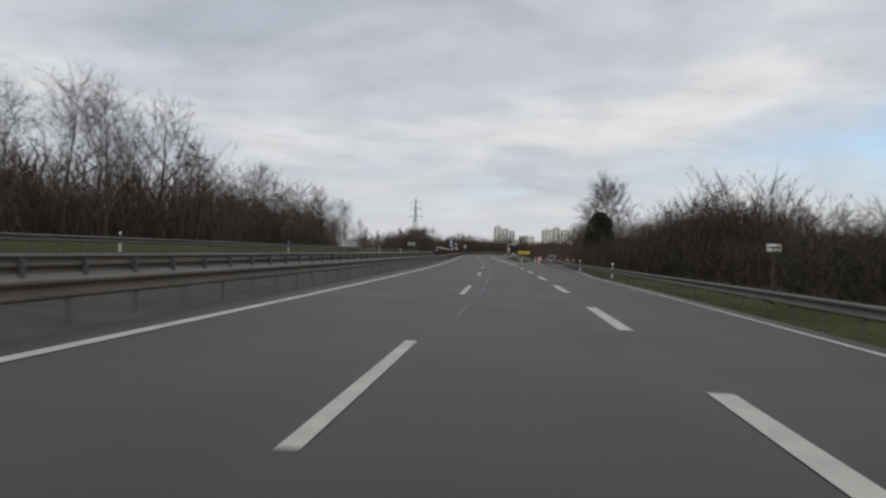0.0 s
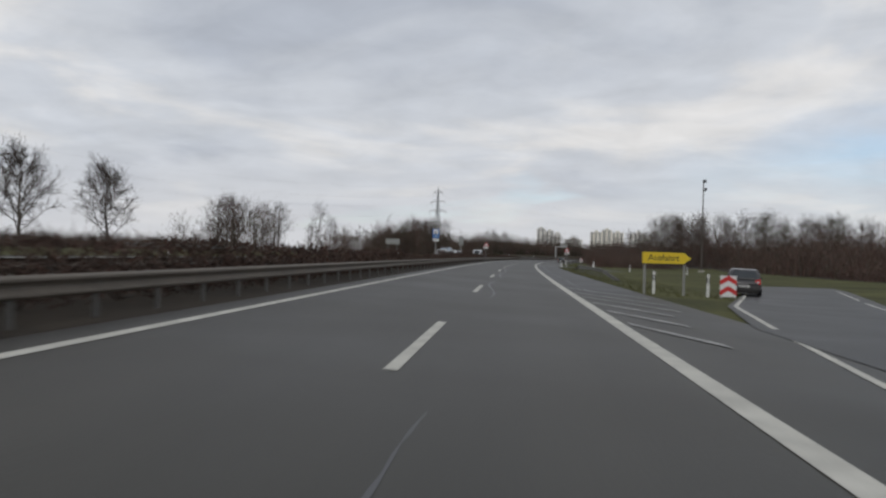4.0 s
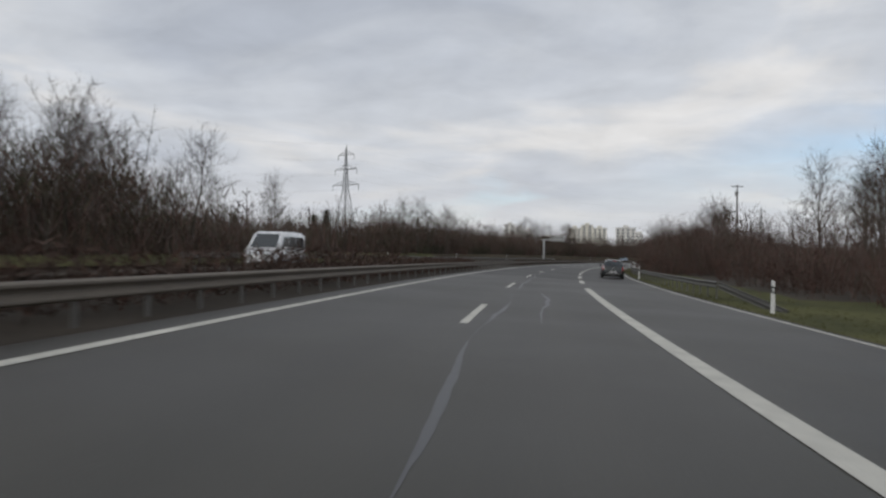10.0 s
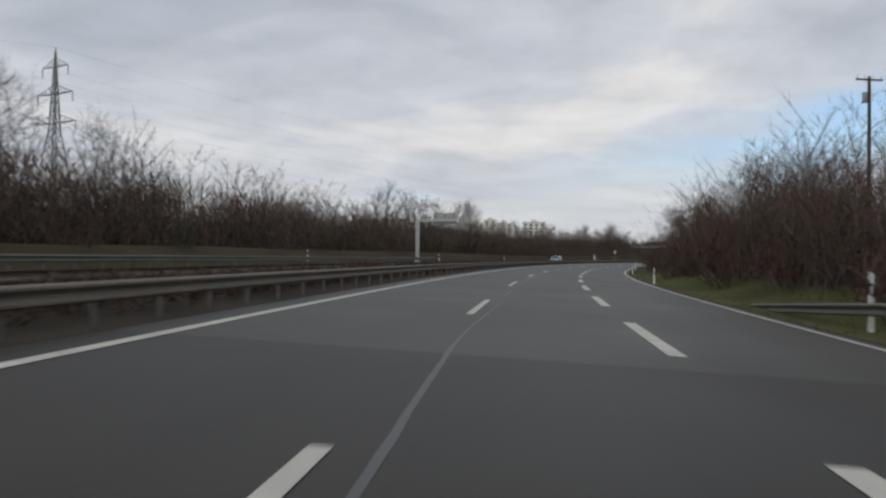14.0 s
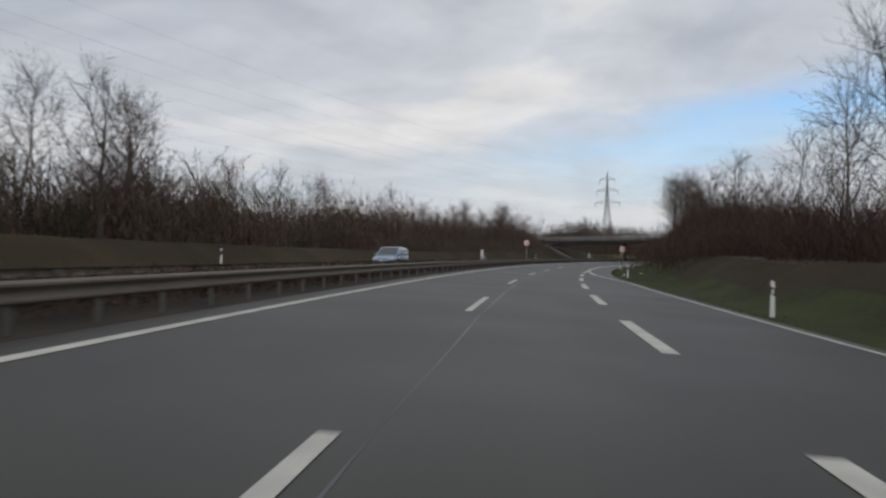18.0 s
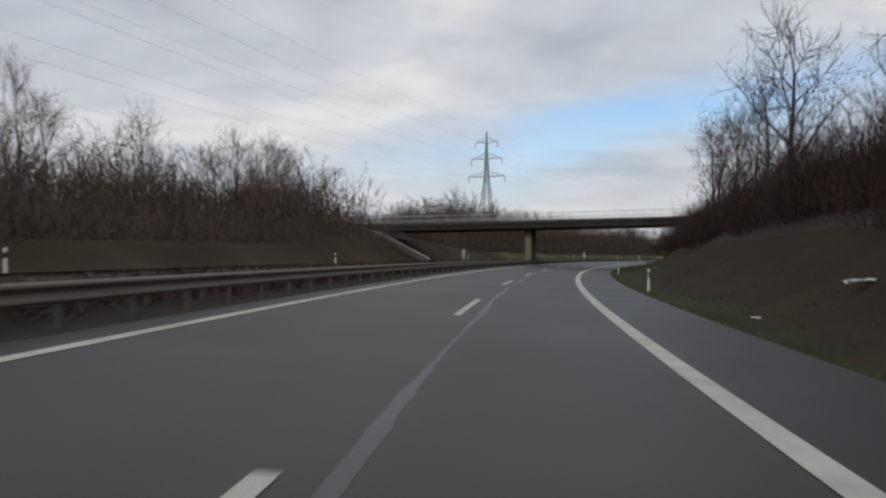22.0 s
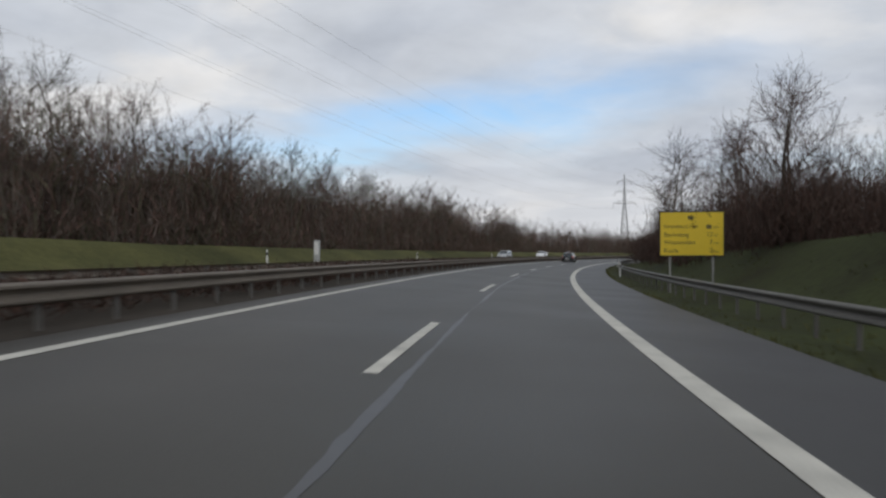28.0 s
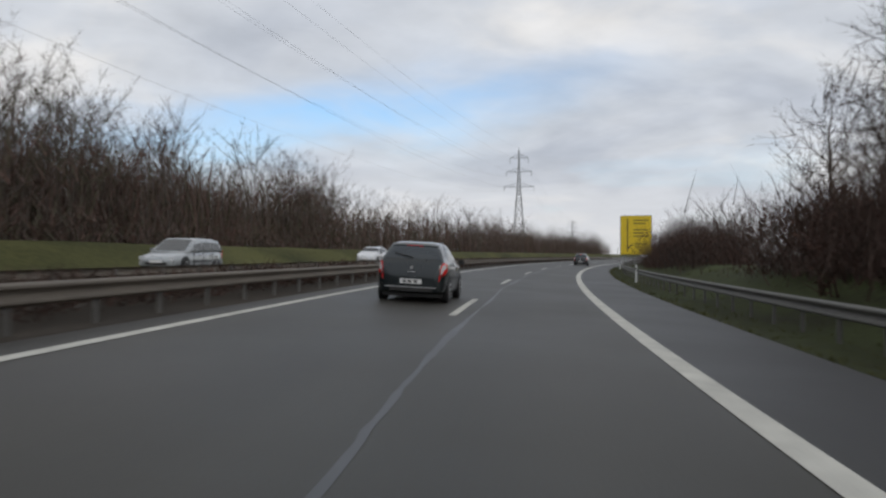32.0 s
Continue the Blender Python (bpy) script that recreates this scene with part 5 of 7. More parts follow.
def conifer(s, lat, h, w, mat_label):
    """A small spruce: a stem and whorls of drooping needle boughs."""
    rng = random.Random(int(s))
    p = at(s, lat)
    o = empty("conifer", pose(p.x, p.y, p.z - 0.1, 0, 0, rng.uniform(0, 360)), mat_label, "tree", "conifers")
    part("trunk", segs_mesh("trunk", [(Vector((0, 0, -0.1)), Vector((0, 0, h)), 0.02 * h, 0.01, 6)], BARK), BARK, o)
    segs = []
    for i in range(260):
        f = 0.06 + 0.94 * i / 260
        a = i * 2.399
        r = w * (1 - f) ** 0.8 * rng.uniform(0.75, 1.1) + 0.05
        q0, q1 = Vector((0, 0, h * f)), Vector((r * math.cos(a), r * math.sin(a), h * f - 0.25 * r + 0.05))
        segs.append((q0, q1, 0.05, 0.0, 3))
        for k in range(7):
            g = q0.lerp(q1, rng.uniform(0.2, 1.0))
            segs.append((g, g + Vector((rng.uniform(-1, 1), rng.uniform(-1, 1), rng.uniform(-0.7, 0.3))) * 0.28 * w, 0.035, 0.0, 3))
    part("crown", segs_mesh("crown", segs, DARK_LEAF), DARK_LEAF, o)


for s, lat, h, w in ((359.7, -45, 5.0, 1.8), (386.5, -43, 7.4, 3.0), (381.5, -43, 6.2, 2.4)):
    conifer(s, lat, h, w, "small dark green conifer among bare trees")


# the woods and thickets behind them: massed twigs on stems, nobody could count them
def twig_mesh(name, P, D, L, W, M, mats, rng):
    """One mesh of many tapered twigs: root points, directions, lengths, widths and material numbers."""
    P, D, L, W, M = np.concatenate(P), np.concatenate(D), np.concatenate(L), np.concatenate(W), np.concatenate(M)
    D = D / np.linalg.norm(D, axis=1)[:, None]
    A = np.cross(D, rng.normal(0, 1, D.shape))
    A /= np.linalg.norm(A, axis=1)[:, None]
    n = len(P)
    V = np.empty((n, 3, 3))
    V[:, 0] = P + A * W[:, None]
    V[:, 1] = P - A * W[:, None]
    V[:, 2] = P + D * L[:, None]
    me = bpy.data.meshes.new(name)
    me.vertices.add(n * 3)
    me.vertices.foreach_set("co", V.ravel())
    me.loops.add(n * 3)
    me.loops.foreach_set("vertex_index", np.arange(n * 3, dtype=np.int32))
    me.polygons.add(n)
    me.polygons.foreach_set("loop_start", np.arange(0, n * 3, 3, dtype=np.int32))
    for m in mats:
        me.materials.append(m)
    me.polygons.foreach_set("material_index", M.astype(np.int32))
    me.update(calc_edges=True)
    return me


def mass(name, label, spec, deep, palette, seed, mats=None):
    """spec rows: s from, s to, lat from, lat to, stems, height from, to, crown width, twigs a stem, undergrowth a stem."""
    rng = np.random.default_rng(seed)
    P, D, L, W, M = [], [], [], [], []

    def put(p, d, ln, w, m):
        P.append(p), D.append(d), L.append(ln), W.append(w)
        M.append(np.full(len(p), m) if np.isscalar(m) else m)

    for s0, s1, l0, l1, n, h0, h1, cw, tw, un in spec:
        near = min(abs(l0), abs(l1)) < 34
        by_road = min(abs(l0), abs(l1)) < 24
        tw = int(tw * (3.0 if by_road else 3.3 if near else 1.5))
        thin = 0.36 if by_road else 0.56 if near else 0.9
        un = int(un * (4.4 if by_road else 3.0))
        uw = 0.40 if by_road else 1.0
        for i in range(n):
            s = s0 + (s1 - s0) * (i + rng.random()) / n
            l = rng.uniform(l0, l1)
            x, y = xy(s, l)
            z = base(s, l) - 0.15
            h = rng.uniform(h0, h1)
            m = rng.choice(3, p=palette)
            c = np.array([x, y, z])
            # a few stems from one root
            k = 4 if h > 4.5 else 3
            foot = c + rng.normal(0, 0.25, (k, 3)) * (1, 1, 0)
            up = np.stack([rng.normal(0, 0.13, k), rng.normal(0, 0.13, k), np.ones(k)], 1)
            tall = rng.uniform(0.70, 0.95, k) * h
            put(foot, up, tall, np.full(k, 0.0070 * h), 3)
            # limbs that leave the stems and rise
            nl = 20 if h > 4.5 else 12
            j = rng.integers(0, k, nl)
            f = rng.uniform(0.22, 0.90, nl)
            lp = foot[j] + up[j] * (tall[j] * f)[:, None]
            a = rng.uniform(0, 2 * math.pi, nl)
            ld = np.stack([np.cos(a), np.sin(a), 0.35 + 1.0 * f + rng.normal(0, 0.3, nl)], 1)
            ld /= np.linalg.norm(ld, axis=1)[:, None]
            ll = h * (cw * 1.30 * (1.15 - 0.60 * f) * rng.uniform(0.75, 1.2, nl) + 0.06)
            put(lp, ld, ll * 1.1, np.full(nl, 0.0022 * h), 3)
            # twigs in fans along the limbs and round the tops of the stems
            q = rng.integers(0, nl + k, tw)
            P0, D0, L0 = np.concatenate([lp, foot + up * (tall * 0.55)[:, None]]), np.concatenate([ld, up]), np.concatenate([ll, tall * 0.45])
            g = rng.uniform(0.2, 1.0, tw) ** 0.75
            e = D0[q] * 0.70 + rng.normal(0, 0.62, (tw, 3)) + (0, 0, 0.12)
            put(P0[q] + D0[q] * (L0[q] * g)[:, None], e, rng.uniform(0.04, 0.12, tw) * h * (1.2 - 0.5 * g), thin * rng.uniform(0.008, 0.020, tw) * (1 + 0.06 * h), m)
            # undergrowth: rods close together, each of its own colour
            if un:
                q = c + np.stack([rng.normal(0, 1.5, un), rng.normal(0, 1.5, un), rng.random(un) ** 1.1 * 0.58 * h - 0.1], 1)
                d = np.stack([rng.normal(0, 0.48, un), rng.normal(0, 0.48, un), rng.uniform(0.5, 1.1, un)], 1)
                put(q, d, rng.uniform(0.6, 1.0, un) * min(0.30 * h, 1.7), uw * rng.uniform(0.020, 0.048, un), rng.choice(3, un, p=palette))
    # the stems of the depth of the wood, close together
    for s0, s1, l0, l1, n, h0, h1 in deep:
        k = 0.30 if min(abs(l0), abs(l1)) < 20 else 1.0
        n = int(n * 2.2)
        s, l = rng.uniform(s0, s1, n), rng.uniform(l0, l1, n)
        q = np.array([(*xy(a, e), base(a, e) - 0.2) for a, e in zip(s, l)])
        q[:, 2] += rng.random(n) ** 2 * 0.35 * h1
        d = np.stack([rng.normal(0, 0.16, n), rng.normal(0, 0.16, n), np.ones(n)], 1)
        put(q, d, rng.uniform(h0, h1, n) * (1.0 if k < 1 else 1.1), k * rng.uniform(0.04, 0.11, n), 0)
        M[-1] = rng.choice(3, n, p=palette)
    tagged(new(name, twig_mesh(name, P, D, L, W, M, mats or (TWIG_OLIVE, TWIG_RED, TWIG, BARK), rng)), label, "woods", kind="stuff")


mass("woodland", "dense bare woodland beyond the other carriageway", [
    (14, 62, -36, -25, 22, 5.6, 8.4, 0.28, 170, 110),
    (55, 130, -34, -23.5, 60, 6.4, 9.4, 0.32, 170, 100),
    (20, 128, -60, -36, 40, 6.0, 8.0, 0.34, 60, 60),
    (281, 317, -36, -24.5, 40, 7.0, 9.4, 0.26, 180, 110),
    (317, 345, -36, -26, 20, 3.0, 4.5, 0.40, 120, 90),
    (306, 345, -62, -36, 30, 6.5, 8.5, 0.32, 70, 70),
    (330, 376, -52, -34, 40, 5.4, 7.6, 0.32, 150, 90),
    (366, 415, -36, -25, 36, 5.8, 8.6, 0.32, 170, 110),
    (412, 482, -38, -25.5, 58, 6.2, 8.8, 0.32, 160, 100),
    (478, 534, -38, -25.5, 44, 6.0, 8.8, 0.28, 170, 110),
    (530, 676, -42, -25, 122, 6.8, 9.2, 0.32, 160, 110),
    (560, 682, -26, -22.6, 56, 2.4, 3.8, 0.45, 70, 60),
    (632, 676, -38, -27, 26, 7.6, 10.0, 0.26, 180, 80),
    (698, 726, -42, -27, 30, 5.0, 7.0, 0.32, 150, 110),
    (724, 800, -42, -26.5, 118, 9.8, 12.6, 0.27, 190, 130),
    (800, 930, -44, -26.5, 168, 9.6, 12.4, 0.28, 160, 110),
    (700, 930, -29, -25.5, 60, 2.4, 4.2, 0.42, 60, 60),
    (930, 1200, -46, -26, 140, 8.0, 10.8, 0.32, 90, 60),
    (236, 268, -62, -51, 14, 7.0, 10.0, 0.28, 170, 60),
    (228, 275, -75, -60, 40, 2.0, 3.6, 0.5, 90, 80),
    (180, 236, -90, -66, 50, 2.0, 3.4, 0.5, 80, 80)], [
    (5, 130, -50, -28, 2600, 2.2, 5.5), (200, 275, -80, -62, 900, 0.8, 2.4), (298, 345, -46, -29, 1300, 1.2, 3.0), (345, 420, -52, -30, 2200, 1.4, 3.4), (412, 540, -50, -29, 3400, 1.6, 4.0),
    (540, 684, -50, -29, 3600, 1.6, 4.0), (698, 726, -52, -29, 700, 1.5, 3.5), (724, 930, -52, -29, 6000, 2.5, 7.0), (930, 1250, -56, -29, 3000, 2.5, 6.5)], (0.28, 0.47, 0.25), 101)
mass("thicket", "dense bare red-brown thicket beside the near lanes", [
    (100, 290, 42, 60, 95, 3.2, 5.0, 0.40, 90, 60),
    (215, 330, 44, 60, 60, 7.0, 9.5, 0.28, 130, 80),
    (400, 448, 11, 18, 30, 6.6, 8.6, 0.34, 120, 70),
    (150, 360, 58, 84, 120, 9.0, 11.8, 0.28, 130, 60),
    (276, 345, 14, 30, 60, 3.2, 4.6, 0.42, 100, 70),
    (310, 385, 30, 48, 40, 8.5, 12, 0.24, 130, 60),
    (322, 372, 44, 88, 60, 9.5, 13, 0.24, 130, 60),
    (338, 446, 10.5, 18, 104, 5.0, 7.2, 0.38, 120, 80),
    (446, 495, 12.6, 19, 60, 3.2, 4.8, 0.40, 130, 90),
    (350, 480, 17, 28, 56, 6.5, 9.5, 0.32, 130, 60),
    (735, 800, 15, 26, 34, 5.0, 7.5, 0.30, 120, 60)], [
    (100, 300, 44, 66, 3000, 1.0, 3.4), (150, 380, 60, 90, 3600, 3, 7), (276, 345, 15, 30, 1200, 1.0, 3.0), (338, 446, 11.5, 20, 2500, 1.4, 3.8), (446, 495, 13.4, 21, 1400, 1.2, 3.2)], (0.12, 0.74, 0.14), 102)
# darker twig colours here stand in for the shade inside the close growth
mass("bramble_thicket", "dense red-brown thicket on the bank beside the near lane, its shade put into dark twig colours", [
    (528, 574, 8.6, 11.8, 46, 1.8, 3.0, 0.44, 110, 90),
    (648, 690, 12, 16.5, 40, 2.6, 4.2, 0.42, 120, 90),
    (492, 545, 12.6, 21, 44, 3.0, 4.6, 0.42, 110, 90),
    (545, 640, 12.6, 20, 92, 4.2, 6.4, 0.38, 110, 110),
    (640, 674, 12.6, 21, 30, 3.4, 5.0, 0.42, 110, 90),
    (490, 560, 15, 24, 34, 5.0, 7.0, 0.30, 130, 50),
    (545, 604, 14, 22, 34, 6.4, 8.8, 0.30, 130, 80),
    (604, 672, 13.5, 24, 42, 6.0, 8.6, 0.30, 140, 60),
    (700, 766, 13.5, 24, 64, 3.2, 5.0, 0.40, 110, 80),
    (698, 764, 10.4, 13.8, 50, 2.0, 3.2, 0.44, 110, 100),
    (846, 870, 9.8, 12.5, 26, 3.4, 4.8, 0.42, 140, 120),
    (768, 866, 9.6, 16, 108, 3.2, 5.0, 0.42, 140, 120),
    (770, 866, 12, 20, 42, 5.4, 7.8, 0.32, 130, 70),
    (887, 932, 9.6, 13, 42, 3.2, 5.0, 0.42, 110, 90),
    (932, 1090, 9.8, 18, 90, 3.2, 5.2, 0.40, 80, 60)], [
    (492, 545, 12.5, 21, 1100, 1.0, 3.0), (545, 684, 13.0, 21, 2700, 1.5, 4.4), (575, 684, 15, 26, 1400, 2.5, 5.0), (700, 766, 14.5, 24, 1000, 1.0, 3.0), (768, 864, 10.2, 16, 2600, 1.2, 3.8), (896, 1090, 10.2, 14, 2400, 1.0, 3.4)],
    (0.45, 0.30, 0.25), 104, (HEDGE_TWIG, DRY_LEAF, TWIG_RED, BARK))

mass("evergreen_thicket", "dense dark thicket of ivy and bare bushes behind the guard rail", [
    (8, 30, 10.6, 15, 26, 2.6, 3.5, 0.42, 150, 90),
    (42, 59, 11.0, 15, 24, 5.2, 6.2, 0.34, 190, 110),
    (30, 100, 10.8, 16, 66, 3.0, 4.0, 0.42, 150, 90),
    (60, 112, 16, 24, 44, 5.8, 7.6, 0.34, 130, 50),
    (15, 60, 15, 22, 26, 3.2, 4.2, 0.38, 130, 50)], [(2, 102, 10.8, 16, 3200, 1.2, 3.0)], (0.34, 0.33, 0.33), 103, (DARK_LEAF, HEDGE_TWIG, TWIG_RED, BARK))


# far woods that close the view: one mass of many small bare trees
def far_woods():
    rng = random.Random(9)
    segs = []

    def small(x, y, z, h):
        top = Vector((x, y, z + h))
        segs.append((Vector((x, y, z - 1)), top, 0.16, 0.03, 3))
        for _ in range(15):
            f = rng.uniform(0.12, 0.95)
            p = Vector((x, y, z)).lerp(top, f)
            a = rng.uniform(0, 6.283)
            ln = h * 0.30 * (1.1 - f) * rng.uniform(0.7, 1.2) + 0.4
            d = Vector((math.cos(a), math.sin(a), rng.uniform(0.5, 1.3))).normalized()
            q = p + d * ln
            segs.append((p, q, 0.10, 0.0, 3))
            for _ in range(2):
                e = (d + rand_dir(rng) * 0.8).normalized()
                g = p.lerp(q, rng.uniform(0.3, 0.9))
                segs.append((g, g + e * ln * 0.5, 0.06, 0.0, 3))

    for s0, s1, l0, l1, n, h0, h1 in ((330, 470, -80, -48, 60, 7, 10), (470, 700, -75, -42, 60, 7, 9.5), (1000, 1320, -75, -44, 60, 8, 11), (1050, 1320, 14, 60, 70, 8, 12), (100, 470, 75, 110, 90, 8, 11), (-20, 120, -70, -36, 40, 7, 10)):
        for _ in range(n):
            s = rng.uniform(s0, s1)
            l = rng.uniform(l0, l1)
            x, y = xy(s, l)
            small(x, y, base(s, l) - 0.4, rng.uniform(h0, h1))
    for _ in range(150):
        x = rng.uniform(-190, 150)
        small(x, 880 + rng.uniform(-60, 40), -1.5, rng.uniform(10, 15))
    for _ in range(90):
        a = radians(rng.uniform(38, 92))
        d = rng.uniform(900, 1050)
        small(200 + d * math.sin(a), 775 + d * math.cos(a), -2, rng.uniform(10, 16))
    tagged(new("far_woods", segs_mesh("far_woods", segs, TWIG)), "distant belt of bare grey-brown trees", "woods", kind="stuff")


far_woods()


# the low hedge in the median
def median_hedge():
    rng = np.random.default_rng(3)
    P, D, L, W, M = [], [], [], [], []
    for s in np.arange(108.0, 1000.0, 1.0):
        if 328 < s < 362 or 684 < s < 696:
            continue
        h = 1.15 if s < 153 or 176 < s < 300 else 0.85 if s < 325 else 0.60
        n = 260 if s < 235 else 200 if s < 325 else 170
        h *= 0.9 + 0.25 * noise.noise((s * 0.21, 4.0, 0))
        x0, y0 = xy(s, -7.1)
        a = heading(s)
        t, l = rng.random(n), rng.normal(0, 0.36, n).clip(-0.75, 0.75)
        f = rng.random(n) ** 1.15
        q = np.stack([x0 + l * math.cos(a) - t * math.sin(a), y0 + l * math.sin(a) + t * math.cos(a), base(s, -7.1) + f * h * (1 - 0.5 * l * l)], 1)
        P.append(q)
        D.append(np.stack([rng.normal(0, 0.6, n), rng.normal(0, 0.6, n), rng.uniform(0.2, 1.0, n)], 1))
        L.append(rng.uniform(0.16, 0.40, n))
        W.append(rng.uniform(0.012, 0.030, n))
        M.append((rng.random(n) < 0.22).astype(np.int32))
    tagged(new("median_hedge", twig_mesh("median_hedge", P, D, L, W, M, (HEDGE_TWIG, DRY_LEAF), rng)), "low dense red-brown leafless hedge between the median rails", "hedge", kind="stuff")


median_hedge()


# grass blades along the edges of the asphalt and on the near slopes
def blades():
    rng = random.Random(8)
    vs, fs = [], []

    def tuft(s, l, h):
        p = at(s, l, -0.03)
        for _ in range(3):
            a = rng.uniform(0, 6.283)
            w = Vector((math.cos(a), math.sin(a), 0)) * 0.016
            t = p + Vector((rng.uniform(-0.09, 0.09), rng.uniform(-0.09, 0.09), h * rng.uniform(0.6, 1.1)))
            o = Vector((rng.uniform(-0.1, 0.1), rng.uniform(-0.1, 0.1), 0))
            i = len(vs)
            vs.extend((p + o - w, p + o + w, t + o))
            fs.append((i, i + 1, i + 2))

    for s0, s1, per in ((0, 100, 10), (140, 232, 22), (244, 300, 22), (300, 540, 12), (540, 940, 22)):
        n = int((s1 - s0) * per)
        for _ in range(n):
            s = rng.uniform(s0, s1)
            d = rng.random() ** 1.6 * 5.0
            tuft(s, paved(s) + 0.02 + d, rng.uniform(0.07, 0.16))
    tagged(new("verge_grass", mesh("verge_grass", vs, fs, BLADE)), "short olive winter grass along the road's edge", "grass", kind="stuff")


blades()


# ---- pylons and wires ----
ARMS = ((0.66, 5.2), (0.79, 4.4), (0.91, 3.2))     # share of the height, half length


def pylon(x, y, top, turn, label, foot=0.145):
    o = empty("pylon", pose(x, y, -1.5, 0, 0, turn), label, "pylon", "power pylons")
    h = top + 1.5
    half = lambda z: 0.5 * (foot * h * max(1 - z / (0.62 * h), 0) ** 1.0 + 1.5 * max(1 - max(z - 0.55 * h, 0) / (0.45 * h), 0.10))
    levels = [0]
    z = 0
    while z < h * 0.97:
        z += max(2.2 * half(z), 1.4)
        levels.append(min(z, h * 0.98))
    for sx, sy in ((-1, -1), (1, -1), (1, 1), (-1, 1)):
        legs = [((sx * half(a), sy * half(a), a), (sx * half(b), sy * half(b), b), 0.11) for a, b in zip(levels, levels[1:])]
        part("leg", rods(*legs, n=4), PYLON, o)
    for f in range(4):
        c = [(-1, -1), (1, -1), (1, 1), (-1, 1)]
        p, q = c[f], c[(f + 1) % 4]
        br = []
        for a, b in zip(levels, levels[1:]):
            A, B = half(a), half(b)
            br.append(((p[0] * A, p[1] * A, a), (q[0] * B, q[1] * B, b), 0.05))
            br.append(((q[0] * A, q[1] * A, a), (p[0] * B, p[1] * B, b), 0.05))
            br.append(((p[0] * B, p[1] * B, b), (q[0] * B, q[1] * B, b), 0.045))
        part("bracing", rods(*br, n=4), PYLON, o)
    for share, ln in ARMS:
        z = share * h
        w = half(z)
        for sx in (-1, 1):
            tip = (sx * ln, 0, z + 0.1)
            rs = [((sx * w, w, z), tip, 0.07), ((sx * w, -w, z), tip, 0.07), ((sx * w, 0, z + 1.5), tip, 0.06)]
            for k in range(1, 4):
                g = k / 4
                a = Vector((sx * w, w, z)).lerp(Vector(tip), g)
                b = Vector((sx * w, -w, z)).lerp(Vector(tip), g)
                c = Vector((sx * w, 0, z + 1.5)).lerp(Vector(tip), g)
                rs += [(a, c, 0.04), (b, c, 0.04)]
            part("crossarm", rods(*rs, n=4), PYLON, o)
            part("insulator", rods(((sx * ln, 0, z + 0.05), (sx * ln, 0, z - 1.5), 0.09), n=6), PYLON, o)
    part("peak", rods(((0, 0, h * 0.96), (0, 0, h), 0.08), n=4), PYLON, o)
    return [o.matrix_basis @ Vector((sx * ln, 0, share * h - 1.5)) for share, ln in ARMS for sx in (-1, 1)] + [o.matrix_basis @ Vector((0, 0, h))]


P1 = pylon(-64.5, 493.2, 34.6, -30, "grey lattice steel power pylon with three crossarms")
P2 = pylon(135.2, 773.3, 35.9, -42, "slim grey lattice steel power pylon with three crossarms", 0.10)
P3 = pylon(407.5, 961.2, 38.9, -55, "slim grey lattice steel power pylon with three crossarms", 0.085)
P4 = pylon(640.0, 1120.0, 26.5, -57, "distant grey lattice steel power pylon")
P5 = pylon(-190.0, 330.0, 34.0, -36, "distant grey lattice steel power pylon")


def wires(a, b, sag):
    for p, q in zip(a, b):
        n = 22
        pts = [p.lerp(q, i / n) - Vector((0, 0, sag * 4 * (i / n) * (1 - i / n))) for i in range(n + 1)]
        side = (q - p).cross(Vector((0, 0, 1))).normalized()
        vs, fs = [], []
        for v in pts:
            vs += [v + side * 0.010, v - side * 0.010, v + Vector((0, 0, 0.016))]
        for i in range(n):
            for k in range(3):
                c, d = i * 3 + k, i * 3 + (k + 1) % 3
                fs.append((c, d, d + 3, c + 3))
        tagged(new("power_line", mesh("power_line", vs, fs, POST_STEEL)), "thin dark overhead power line between pylons", "power line", "power lines")


wires(P1, P2, 6.0)
wires(P2, P3, 6.5)
wires(P3, P4, 5.0)
wires(P5, P1, 5.0)


# ---- apartment towers on the horizon ----
def tower(x, y, w, d, floors, turn, wall, label, steps=()):
    o = empty("apartment_building", pose(x, y, -2.2, 0, 0, turn), label, "building", "apartment towers")
    fh = 2.9
    blocks = [(-w / 2, w / 2, floors)] if not steps else steps
    for x0, x1, n in blocks:
        part("wall", boxes((x0, x1, -d / 2, d / 2, 0, n * fh + 0.6)), wall, o)
        part("roof", boxes((x0 - 0.2, x1 + 0.2, -d / 2 - 0.2, d / 2 + 0.2, n * fh + 0.603, n * fh + 1.0)), ROOF, o)
        k = max(int((x1 - x0) / 4.2), 2)
        step = (x1 - x0) / k
        for f in range(2, n):
            z = f * fh + 0.9
            for i in range(k):
                xx = x0 + step * (i + 0.22)
                part("window", boxes((xx, xx + step * 0.5, -d / 2 - 0.05, -d / 2 - 0.004, z, z + 1.5)), PANE, o)
            part("balcony", boxes((x0 + step * 0.1, x0 + step * 0.1 + (x1 - x0) * 0.42, -d / 2 - 1.1, -d / 2 - 0.06, z - 0.9, z - 0.1)), wall, o)
        part("lift_house", boxes(((x0 + x1) / 2 - 2.5, (x0 + x1) / 2 + 2.5, -3, 3, n * fh + 1.003, n * fh + 3.4)), wall, o)


